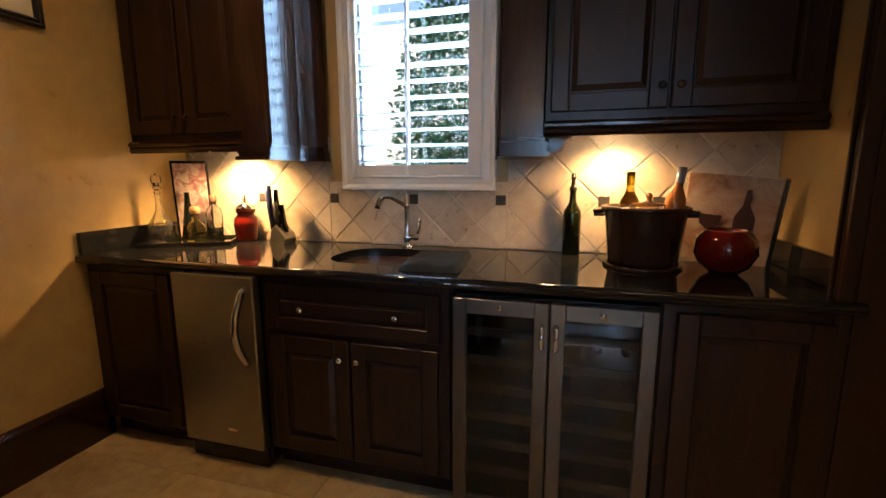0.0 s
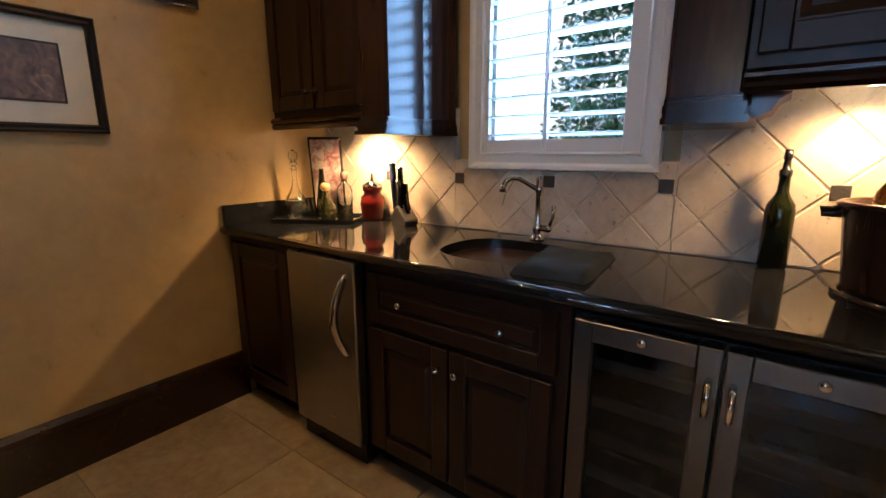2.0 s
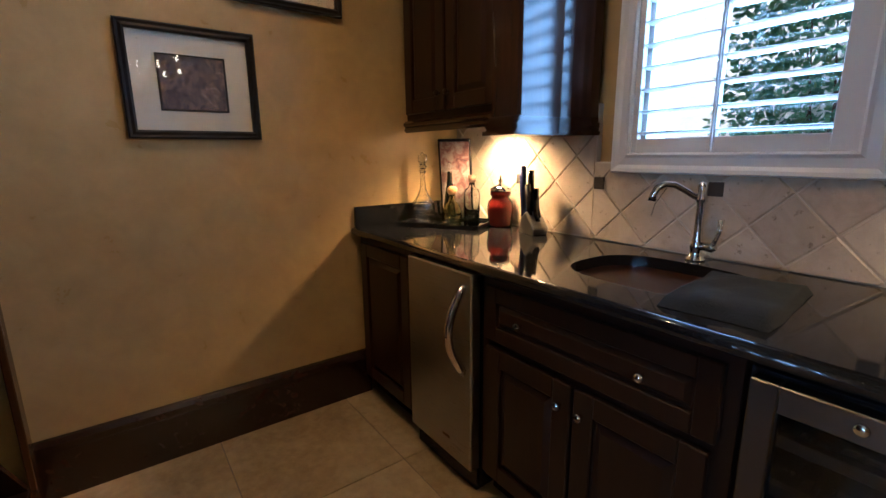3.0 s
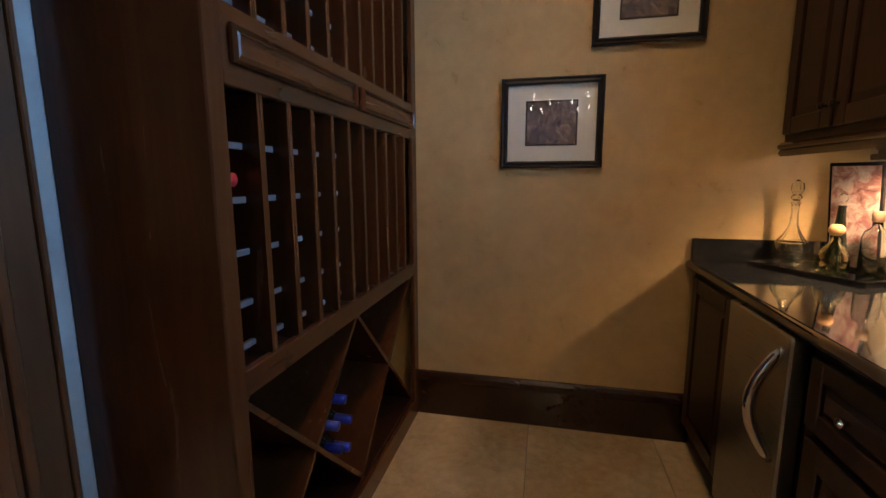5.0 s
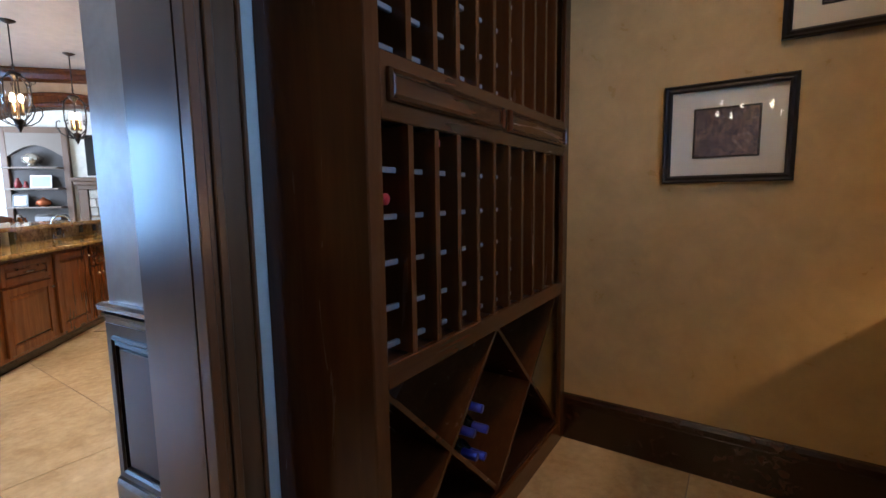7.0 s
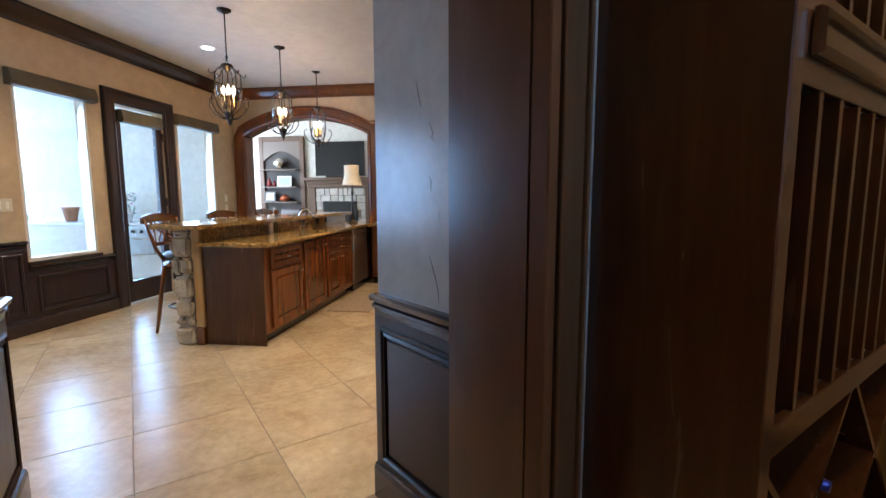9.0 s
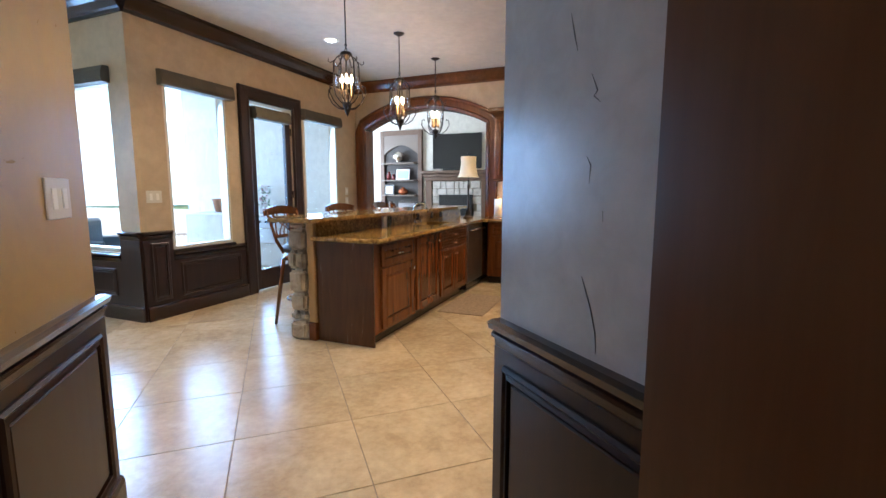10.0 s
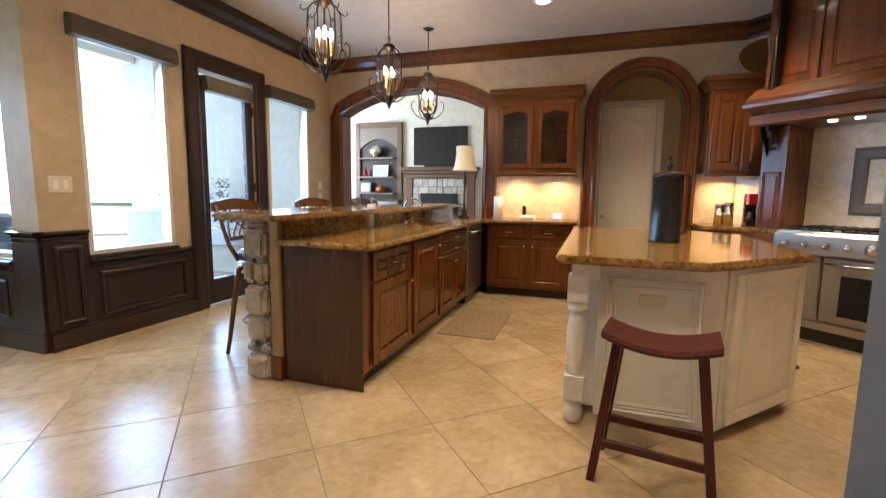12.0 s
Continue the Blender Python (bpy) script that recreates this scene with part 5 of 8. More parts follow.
for i in range(8):
    x = 0.10 + i * 0.146
    bm = bmesh.new()
    r = 0.026 if i != 4 else 0.05
    lathe(bm, [(0, 0.045), (r * 0.75, 0.043), (r * 0.8, 0.02), (r, 0.012), (r, 0), (0, 0)], seg=16)
    part("knob", bm, M_CHROME, root, m=pose(x, -0.866, 0.825, 90))
for x0, x1, win in ((0.015, 0.36, False), (0.37, W - 0.015, True)):
    door = part("oven_door", boxes((x0, x1, -0.835, -0.80, 0.20, 0.735), bev=0.01), M_STEEL, root)
    if win:
        part("window", boxes((x0 + 0.13, x1 - 0.10, -0.838, -0.834, 0.27, 0.60), bev=0.001), M_TV, door)
    bm = bmesh.new()
    tube(bm, [(x0 + 0.04, -0.835, 0.69), (x0 + 0.04, -0.885, 0.69), (x1 - 0.04, -0.885, 0.69), (x1 - 0.04, -0.835, 0.69)], 0.013, 10)
    part("handle", bm, M_CHROME, door)
part("drawer_panel", boxes((0.015, W - 0.015, -0.83, -0.80, 0.125, 0.19), bev=0.005), M_STEEL, root)

root = thing("range_hood", DM, "carved reddish stained wood range hood with panels and pilasters", "range hood")
bm = bmesh.new()
hp = [(0, 1.88), (0.03, 1.88), (0.055, 1.90), (0.055, 1.985), (0.035, 2.0), (0.05, 2.02), (0.10, 2.06), (0.105, 2.09), (0.09, 2.10), (0.09, 2.13), (0.03, 2.22), (0.0, 2.24)]
xa, xb, yf = 0.50, 2.50, -0.56
sweep(bm, [(z, d) for d, z in hp], [((xa, -0.02, 0), (0, 0, 1), (-1, 0, 0)), ((xa, yf, 0), (0, 0, 1), (-1, -1, 0)), ((xb, yf, 0), (0, 0, 1), (1, -1, 0)), ((xb, -0.02, 0), (0, 0, 1), (1, 0, 0))])
part("mantel", bm, M_WOODH, root)
part("underside", boxes((xa, xb, yf, -0.02, 1.885, 1.90)), M_STEEL, root)
part("upper_body", boxes((xa - 0.04, xb, -0.44, -0.02, 2.24, H), bev=0.002), M_WOOD, root)
for a, b in ((0.475, 0.90), (0.93, 1.55), (1.58, 2.17), (2.20, 2.48)):
    raised_door("door", root, a, b, 2.26, 2.98, -0.44, M_WOOD, arch=0.05)
for x0 in (0.50, 2.28):
    pil = part("pilaster", boxes((x0, x0 + 0.22, -0.45, -0.02, 0.914, 1.885), bev=0.003), M_WOOD, root)
    bm = bmesh.new()
    panel_frame(bm, x0 + 0.03, x0 + 0.19, 0.96, 1.46, -0.451, 0.02, 0.012)
    box(bm, x0 + 0.065, x0 + 0.155, -0.462, -0.45, 1.0, 1.42, bev=0.004)
    part("panel", bm, M_WOOD, pil)
    bm = bmesh.new()
    pr = [(-0.45, 1.885), (-0.60, 1.885), (-0.60, 1.84), (-0.585, 1.79), (-0.555, 1.75), (-0.525, 1.73), (-0.52, 1.70), (-0.495, 1.66), (-0.47, 1.62), (-0.45, 1.60)]
    lo = [bm.verts.new((x0 + 0.05, y, z)) for y, z in pr]
    hi = [bm.verts.new((x0 + 0.17, y, z)) for y, z in pr]
    bm.faces.new(lo)
    bm.faces.new(hi[::-1])
    for i in range(len(pr)):
        j = (i + 1) % len(pr)
        bm.faces.new((lo[i], hi[i], hi[j], lo[j]))
    bmesh.ops.recalc_face_normals(bm, faces=bm.faces[:])
    for i, z in enumerate((1.82, 1.77, 1.71, 1.66)):
        lathe(bm, [(0, 0), (0.018, 0.004), (0.024, 0.015), (0.018, 0.028), (0, 0.03)], x0 + 0.11, -0.585 + i * 0.035, 10)
        bmesh.ops.translate(bm, verts=bm.verts[-42:], vec=(0, 0, z))
    part("corbel", bm, M_IRON, pil)
for x in (1.03, 1.22, 1.8):
    bm = bmesh.new()
    lathe(bm, [(0, 0), (0.03, 0.0), (0.035, 0.008), (0, 0.008)], seg=16)
    part("hood_lamp", bm, M_CAN, root, m=pose(x, -0.42, 1.876))
bm = bmesh.new()
sweep(bm, [(0, 0), (0, 0.012), (0.03, 0.02), (0.09, 0.016), (0.11, 0.008), (0.11, 0)], [((1.06, -0.013, 1.06), (1, 0, 1), (0, -1, 0)), ((2.0, -0.013, 1.06), (-1, 0, 1), (0, -1, 0)), ((2.0, -0.013, 1.67), (-1, 0, -1), (0, -1, 0)), ((1.06, -0.013, 1.67), (1, 0, -1), (0, -1, 0))], closed=True)
thing("splash_frame", DM, "dark stone picture-frame border set in the splash behind the range", "tile frame", "", bm, mat("dark_stone_border", (0.10, 0.075, 0.055), 0.4), kind="structure")
root = thing("serving_tray", kp(6.30, -0.74, 2.47, -90) @ pose(0.27, 0.10, 0, -12), "antique gold oval tray standing on the wall cabinet", "tray")
bm = bmesh.new()
lathe(bm, [(0, 0), (0.16, 0.0), (0.20, 0.012), (0.215, 0.03), (0.205, 0.032), (0.19, 0.02), (0, 0.008)], seg=32, sx=1.5)
part("dish", bm, mat("antique_gold", (0.42, 0.26, 0.07), 0.4, 0.8), root, m=pose(0.12, 0.03, 0.216, 90))

# ---- island ----
IT = [(2.99, 0.70), (2.975, 0.06), (3.58, -0.56), (4.90, -0.56), (5.22, -0.24), (5.22, 0.74), (3.02, 0.74)]
isl = thing("island", KM, "cream glazed wood kitchen island with raised panels and a turned post", "island")
bm = bmesh.new()
prism(bm, [(3.24, 0.62), (3.24, 0.52), (3.145, 0.52), (3.145, -0.045), (3.70, -0.55), (4.85, -0.55), (5.10, -0.20), (5.10, 0.62)], 0.045, 0.868, 0.004)
part("body", bm, M_CREAM, isl)
bm = bmesh.new()
prism(bm, [(3.22, 0.50), (3.22, -0.02), (3.73, -0.48), (4.82, -0.48), (5.04, -0.18), (5.04, 0.50)], 0.0, 0.045)
# toe board coloured brown to hold the shade beneath the cream body
part("toe_kick", bm, mat("shadowed_toe_board", (0.22, 0.15, 0.09), 0.6), isl)
bm = bmesh.new()
box(bm, 3.085, 3.239, 0.521, 0.66, 0.78, 0.868, bev=0.003)
part("apron", bm, M_CREAM, isl)
front = part("front_panel", boxes((0, 0.565, -0.012, 0, 0.05, 0.866)), M_CREAM, isl, m=pose(3.144, 0.52, 0, 0, 0, -90))
bm = bmesh.new()
panel_frame(bm, 0.035, 0.475, 0.09, 0.80, -0.012, 0.028, 0.020)
panel_frame(bm, 0.075, 0.435, 0.13, 0.76, -0.012, 0.014, 0.010)
part("moulding", bm, M_CREAM, front)
bm = bmesh.new()
box(bm, 0.19, 0.31, -0.020, -0.012, 0.66, 0.72, bev=0.003)
part("outlet", bm, M_PLATE, front)
d = Vector((0.555, -0.505))
side = part("side_panel", boxes((0.0, d.length - 0.01, -0.010, 0, 0.07, 0.86)), M_CREAM, isl, m=pose(3.149, -0.05, 0, 0, 0, math.degrees(math.atan2(-0.505, 0.555))))
raised_door("door", side, 0.04, 0.71, 0.08, 0.84, -0.010, M_CREAM)
for k, zz in enumerate((0.12, 0.42)):
    part("drawer", boxes((3.75, 4.3, -0.575, -0.551, zz, zz + 0.27), bev=0.004), M_CREAM, isl)
post = bmesh.new()
box(post, -0.052, 0.052, -0.052, 0.052, 0.66, 0.80, bev=0.004)
box(post, -0.052, 0.052, -0.052, 0.052, 0.135, 0.27, bev=0.004)
lathe(post, [(0, 0), (0.03, 0.0), (0.046, 0.02), (0.052, 0.055), (0.046, 0.09), (0.032, 0.11), (0.045, 0.125), (0.045, 0.135)], seg=20)
lathe(post, [(0.045, 0.27), (0.05, 0.285), (0.036, 0.30), (0.046, 0.315), (0.040, 0.33), (0.046, 0.36), (0.050, 0.42), (0.048, 0.52), (0.040, 0.58), (0.036, 0.60), (0.050, 0.615), (0.050, 0.63), (0.040, 0.645), (0.05, 0.66)], seg=20)
part("turned_post", post, M_CREAM, isl, m=pose(3.125, 0.625, 0))
bm = bmesh.new()
prism(bm, IT, 0.87, 0.912, 0.012)
part("island_top", bm, M_GOLD, isl, "polished gold and brown granite top with clipped corners")
root = thing("towel_bar", kp(3.98, -0.551), "dark iron bar on the island's side", "towel bar")
bm = bmesh.new()
tube(bm, [(0, -0.002, 0.80), (0, -0.05, 0.80), (0, -0.05, 0.30), (0, -0.002, 0.30)], 0.009)
part("bar", bm, M_IRON, root)
part("foot_pedal", boxes((-0.04, 0.04, -0.13, -0.01, 0.16, 0.18), bev=0.004), M_IRON, root)

# tall dark canister on the island
root = thing("oil_canister", kp(3.98, 0.12, 0.912), "tall black metal canister with a finial lid and side spout", "canister")
bm = bmesh.new()
lathe(bm, [(0, 0), (0.094, 0), (0.097, 0.012), (0.092, 0.022), (0.092, 0.415), (0.097, 0.422), (0.095, 0.432), (0, 0.434)], seg=28)
part("body", bm, mat("black_enamel", (0.02, 0.02, 0.024), 0.22, 0.3), root)
bm = bmesh.new()
lathe(bm, [(0.093, 0.434), (0.088, 0.445), (0.03, 0.455), (0.012, 0.46), (0.012, 0.475), (0.026, 0.49), (0.014, 0.51), (0.006, 0.525), (0.014, 0.54), (0.006, 0.555), (0, 0.56)], seg=24)
part("lid", bm, M_IRON, root)
bm = bmesh.new()
tube(bm, [(0.0, -0.09, 0.05), (0.0, -0.125, 0.06), (0.0, -0.125, 0.42), (0.01, -0.115, 0.45)], 0.010, 8)
part("sight_tube", bm, M_IRON, root)

# saddle stool at the island
root = thing("saddle_stool", kp(2.72, 0.283, 0, -10), "dark red painted wooden saddle stool by the island", "stool")
bm = bmesh.new()
n = 12
rows = []
for i in range(n + 1):
    t = -1 + 2 * i / n
    x, rise = 0.215 * t, 0.045 * t * t
    rows.append([bm.verts.new((yy, x, 0.575 + rise + zz)) for yy, zz in ((-0.12, 0.004), (-0.13, 0.02), (-0.12, 0.036), (0.12, 0.036), (0.13, 0.02), (0.12, 0.004))])
for r0, r1 in zip(rows, rows[1:]):
    for j in range(6):
        bm.faces.new((r0[j], r0[(j + 1) % 6], r1[(j + 1) % 6], r1[j]))
bm.faces.new(rows[0])
bm.faces.new(rows[-1][::-1])
bmesh.ops.recalc_face_normals(bm, faces=bm.faces[:])
part("seat", bm, M_RED, root)


def splay_leg(a, b, s0, s1):
    """A square tapered leg from foot a to top b."""
    bm = bmesh.new()
    a, b = Vector(a), Vector(b)
    f = [(-1, -1), (1, -1), (1, 1), (-1, 1)]
    lo = [bm.verts.new(a + Vector((x * s0, y * s0, 0))) for x, y in f]
    hi = [bm.verts.new(b + Vector((x * s1, y * s1, 0))) for x, y in f]
    bm.faces.new(lo[::-1])
    bm.faces.new(hi)
    for i in range(4):
        bm.faces.new((lo[i], lo[(i + 1) % 4], hi[(i + 1) % 4], hi[i]))
    bmesh.ops.bevel(bm, geom=bm.edges[:], offset=0.003, segments=1, affect="EDGES")
    return bm


for sx in (-1, 1):
    for sy in (-1, 1):
        part("leg", splay_leg((sx * 0.135, sy * 0.225, 0), (sx * 0.085, sy * 0.155, 0.60), 0.017, 0.019), M_RED, root)
for sx in (-1, 1):
    part("stretcher", boxes((sx * 0.121 - 0.010, sx * 0.121 + 0.010, -0.19, 0.19, 0.155, 0.19), bev=0.003), M_RED, root)
for sy in (-1, 1):
    part("stretcher", boxes((-0.11, 0.11, sy * 0.197 - 0.010, sy * 0.197 + 0.010, 0.235, 0.27), bev=0.003), M_RED, root)

# ---- floor mat ----
root = thing("floor_mat", kp(4.74, 1.555), "worn brown mat on the travertine before the sink", "mat")
part("mat", boxes((-0.46, 0.46, -0.255, 0.255, 0.0, 0.012), bev=0.005), mat("brown_mat", (0.24, 0.155, 0.09), 0.9, build=lambda nt, p: nt.links.new(ramp(nt, noise_of(nt, coords(nt), 30.0, 6, 0.7), [(0.3, (0.16, 0.10, 0.055)), (0.7, (0.30, 0.20, 0.12))]), p.inputs["Base Color"])), root)


# ---- bar stools ----
def bar_stool(m):
    """A swivel bar stool with a lattice back; faces -y, its back at +y."""
    root = thing("bar_stool", m, "reddish wood swivel bar stool with lattice back and leather seat", "stool", "bar stools")
    bm = bmesh.new()
    lathe(bm, [(0, 0.70), (0.19, 0.70), (0.215, 0.715), (0.215, 0.75), (0.19, 0.775), (0, 0.785)], seg=28)
    part("seat", bm, mat("dark_leather", (0.03, 0.018, 0.012), 0.35), root)
    bm = bmesh.new()
    lathe(bm, [(0, 0.63), (0.20, 0.63), (0.21, 0.65), (0.21, 0.675), (0.12, 0.69), (0.12, 0.70), (0, 0.70)], seg=28)
    part("swivel_base", bm, M_WOOD, root)
    for sx in (-1, 1):
        for sy in (-1, 1):
            bm = bmesh.new()
            pts = [(sx * (0.215 - 0.02 * math.sin(t * 3)) if t < 0.15 else sx * (0.21 - 0.065 * t), sy * (0.215 - 0.07 * t), 0.64 * t) for t in np.linspace(0, 1, 7)]
            tube(bm, pts, [0.014, 0.016, 0.018, 0.019, 0.021, 0.022, 0.022], 8)
            part("leg", bm, M_WOOD, root)
    bm = bmesh.new()
    ring = [(0.185 * math.cos(a), 0.185 * math.sin(a), 0.24) for a in np.linspace(0, 2 * math.pi, 25)]
    tube(bm, ring, 0.011, 8)
    part("footrest", bm, M_WOOD, root)
    for sx in (-1, 1):
        bm = bmesh.new()
        tube(bm, [(sx * 0.17, 0.12, 0.70), (sx * 0.195, 0.18, 0.82), (sx * 0.215, 0.215, 0.97), (sx * 0.23, 0.25, 1.10)], [0.017, 0.016, 0.014, 0.013], 8)
        part("back_post", bm, M_WOOD, root)
    bm = bmesh.new()
    n = 12
    rows = []
    for i in range(n + 1):
        t = -1 + 2 * i / n
        y = 0.26 + 0.03 * (1 - t * t)
        zb, zt = 1.055 + 0.012 * (1 - t * t), 1.115 + 0.035 * (1 - t * t)
        rows.append([bm.verts.new((0.25 * t, y + dy, z)) for dy, z in ((-0.012, zb), (0.012, zb), (0.014, zt), (-0.010, zt))])
    for r0, r1 in zip(rows, rows[1:]):
        for j in range(4):
            bm.faces.new((r0[j], r0[(j + 1) % 4], r1[(j + 1) % 4], r1[j]))
    bm.faces.new(rows[0])
    bm.faces.new(rows[-1][::-1])
    bmesh.ops.recalc_face_normals(bm, faces=bm.faces[:])
    part("crest_rail", bm, M_WOOD, root)
    bm = bmesh.new()
    for x0, x1 in ((-0.12, 0.06), (0.12, -0.06), (-0.06, 0.12), (0.06, -0.12), (-0.16, -0.10), (0.16, 0.10)):
        pts = []
        for t in np.linspace(0, 1, 8):
            x = x0 + (x1 - x0) * (0.5 - 0.5 * math.cos(math.pi * t))
            pts.append((x, 0.19 + 0.085 * t, 0.86 + 0.205 * t))
        tube(bm, pts, 0.008, 6)
    box(bm, -0.19, 0.19, 0.175, 0.200, 0.84, 0.875, bev=0.005)
    part("lattice", bm, M_WOOD, root)
    return root


s0 = bar_stool(kp(3.50, 2.90, 0, 4))
copy_thing(s0, kp(4.52, 2.95, 0, -6))
copy_thing(s0, kp(5.52, 2.95, 0, 4))
copy_thing(s0, kp(6.25, 3.12, 0, 25))


# ---- pendants ----
M_SLEEVE = mat("aged_brass_sleeve", (0.16, 0.10, 0.045), 0.4, 0.6)
def lantern(m, drop):
    """A pendant lantern: top at 0, canopy drop metres above."""
    root = thing("pendant_light", m, "dark bronze lantern pendant with lit candle bulbs and scrolled arms", "light", "pendants")
    bm = bmesh.new()
    lathe(bm, [(0, drop), (0.065, drop), (0.062, drop - 0.012), (0.03, drop - 0.03), (0.008, drop - 0.04), (0, drop - 0.04)], seg=20)
    part("canopy", bm, M_IRON, root)
    bm = bmesh.new()
    tube(bm, [(0, 0, 0.05), (0, 0, drop - 0.03)], 0.006, 6)
    zz = 0.0
    for i in range(3):
        ring = [((0.012) * math.cos(a) * (1 if i % 2 else 0.2), 0.012 * math.cos(a) * (0.2 if i % 2 else 1), 0.04 + i * 0.022 + 0.014 * math.sin(a)) for a in np.linspace(0, 2 * math.pi, 10)]
        tube(bm, ring, 0.003, 5)
    part("rod", bm, M_IRON, root)
    bm = bmesh.new()
    lathe(bm, [(0, 0.03), (0.045, 0.02), (0.06, 0.0), (0.05, -0.012), (0.03, -0.03), (0.014, -0.05), (0.008, -0.06), (0.008, -0.42), (0.03, -0.43), (0.045, -0.455), (0.03, -0.50), (0.012, -0.545), (0, -0.57)], seg=20)
    part("hub", bm, M_IRON, root)
    for i in range(6):
        a = math.pi * i / 3
        ca, sa = math.cos(a), math.sin(a)
        rz = [(0.04, -0.01), (0.085, -0.03), (0.115, -0.08), (0.118, -0.14), (0.122, -0.24), (0.118, -0.31), (0.10, -0.38), (0.06, -0.43), (0.02, -0.46)]
        bm = bmesh.new()
        tube(bm, [(r * ca, r * sa, z) for r, z in rz], 0.0055, 6)
        tube(bm, [(r * ca, r * sa, z) for r, z in ((0.108, -0.06), (0.145, -0.085), (0.165, -0.07), (0.160, -0.05))], 0.004, 6)
        part("rib", bm, M_IRON, root)
        b = a + math.pi / 6
        cb, sb = math.cos(b), math.sin(b)
        bm = bmesh.new()
        tube(bm, [(r * cb, r * sb, z) for r, z in ((0.02, -0.50), (0.09, -0.485), (0.15, -0.44), (0.19, -0.37), (0.185, -0.31), (0.155, -0.29), (0.15, -0.31))], 0.006, 6)
        part("arm", bm, M_IRON, root)
    for i in range(4):
        a = math.pi * i / 2 + 0.4
        x, y = 0.045 * math.cos(a), 0.045 * math.sin(a)
        bm = bmesh.new()
        lathe(bm, [(0.011, -0.40), (0.017, -0.375), (0.010, -0.37), (0.010, -0.27), (0, -0.268)], x, y, 10)
        c = part("candle", bm, M_SLEEVE, root)
        bm = bmesh.new()
        lathe(bm, [(0.006, -0.268), (0.013, -0.245), (0.015, -0.225), (0.009, -0.20), (0.003, -0.185), (0, -0.18)], x, y, 10)
        bl = part("bulb", bm, M_BULB, c)
        bl.visible_shadow = False
    bm = bmesh.new()
    lathe(bm, [(0.112, -0.09), (0.115, -0.14), (0.115, -0.30), (0.113, -0.30), (0.113, -0.14), (0.110, -0.09), (0.112, -0.09)], seg=24)
    g = part("glass_shade", bm, M_PANE, root)
    g.visible_shadow = False
    return root


p0 = lantern(kp(3.66, 2.47, 2.56, 10), H - 2.56)
copy_thing(p0, kp(4.73, 2.47, 2.565, 40))
copy_thing(p0, kp(5.78, 2.47, 2.57, 25))

# ---- living room seen through the arch ----
bm = bmesh.new()
LX = 10.99
root = thing("wall_screen", kp(LX, 4.75, 0, -90), "large black flat television on the cream wall", "television")
part("panel", boxes((0, 1.32, -0.06, 0, 1.90, 2.77), bev=0.006), M_TV, root)
part("bezel", boxes((-0.008, 1.328, -0.052, -0.004, 1.892, 2.778)), M_BLACKP, root)
root = thing("sound_bar", kp(LX, 4.45, 1.84, 0 - 90), "long dark sound bar on the mantel under the television", "speaker")
for x0, x1, nm2 in ((0.0, 0.05, "end_cap"), (0.051, 0.80, "grille"), (0.801, 0.85, "end_cap")):
    part(nm2, boxes((x0, x1, -0.14, -0.06, 0.0, 0.055), bev=0.006), M_BLACKP, root)
root = thing("fireplace", kp(LX, 5.04, 0, -90), "limestone fireplace with a dark wood mantel", "fireplace")
part("mantel", boxes((0, 1.93, -0.26, 0, 1.76, 1.84), (0.05, 1.88, -0.20, 0, 1.68, 1.76), (0.08, 1.85, -0.15, 0, 1.58, 1.68), bev=0.01), mat("grey_brown_wood", (0.12, 0.065, 0.035), 0.45), root)
for x in (0.1, 1.65):
    part("pilaster", boxes((x, x + 0.18, -0.13, 0, 0, 1.58), bev=0.008), MATS["grey_brown_wood"], root)
part("surround", boxes((0.28, 1.65, -0.05, 0, 0.0, 1.58)), M_MORTAR, root)
rnd = random.Random(3)
for r in range(8):
    x = 0.28
    while x < 1.60:
        w = min(rnd.uniform(0.12, 0.28), 1.65 - x)
        if not (r < 5 and x + w > 0.5 and x < 1.42):
            part("stone", boxes((x + 0.006, x + w - 0.006, -0.09 - rnd.uniform(0, 0.02), -0.05, 0.02 + r * 0.195, 0.205 + r * 0.195), bev=0.014), M_PALE, root)
        x += w
part("firebox", boxes((0.50, 1.42, -0.16, -0.04, 0.30, 1.22)), M_BLACKP, root)
root = thing("built_in_shelves", kp(LX, 6.32, 0, -90), "grey-brown built-in bookcase with an arched top and ornaments", "bookcase")
MG = mat("taupe_paint", (0.17, 0.13, 0.10), 0.5)
part("frame", boxes((0, 0.12, -0.10, 0, 0, 2.93), (1.14, 1.26, -0.10, 0, 0, 2.93), (0.12, 1.14, -0.10, 0, 2.80, 2.93), bev=0.008), MATS["grey_brown_wood"], root)
part("back", boxes((0.12, 1.14, -0.02, 0, 0.0, 2.80)), mat("charcoal_panel", (0.055, 0.045, 0.04), 0.6), root)
bm = bmesh.new()
pts = [(0.12 + 1.02 * i / 16, 2.30 + 0.24 * math.sin(math.pi * i / 16)) for i in range(17)]
for (xa2, za2), (xb2, zb2) in zip(pts, pts[1:]):
    q = [bm.verts.new((x, -0.09, z)) for x, z in ((xa2, za2), (xb2, zb2), (xb2, 2.80), (xa2, 2.80))]
    bm.faces.new(q)
    e = [bm.verts.new((x, -0.02, z)) for x, z in ((xa2, za2), (xb2, zb2))]
    bm.faces.new((q[1], q[0], e[0], e[1]))
part("arch_board", bm, MG, root)
for z in (0.85, 1.18, 1.58, 2.03):
    part("shelf", boxes((0.12, 1.14, -0.34, -0.02, z, z + 0.035), bev=0.004), MG, root)
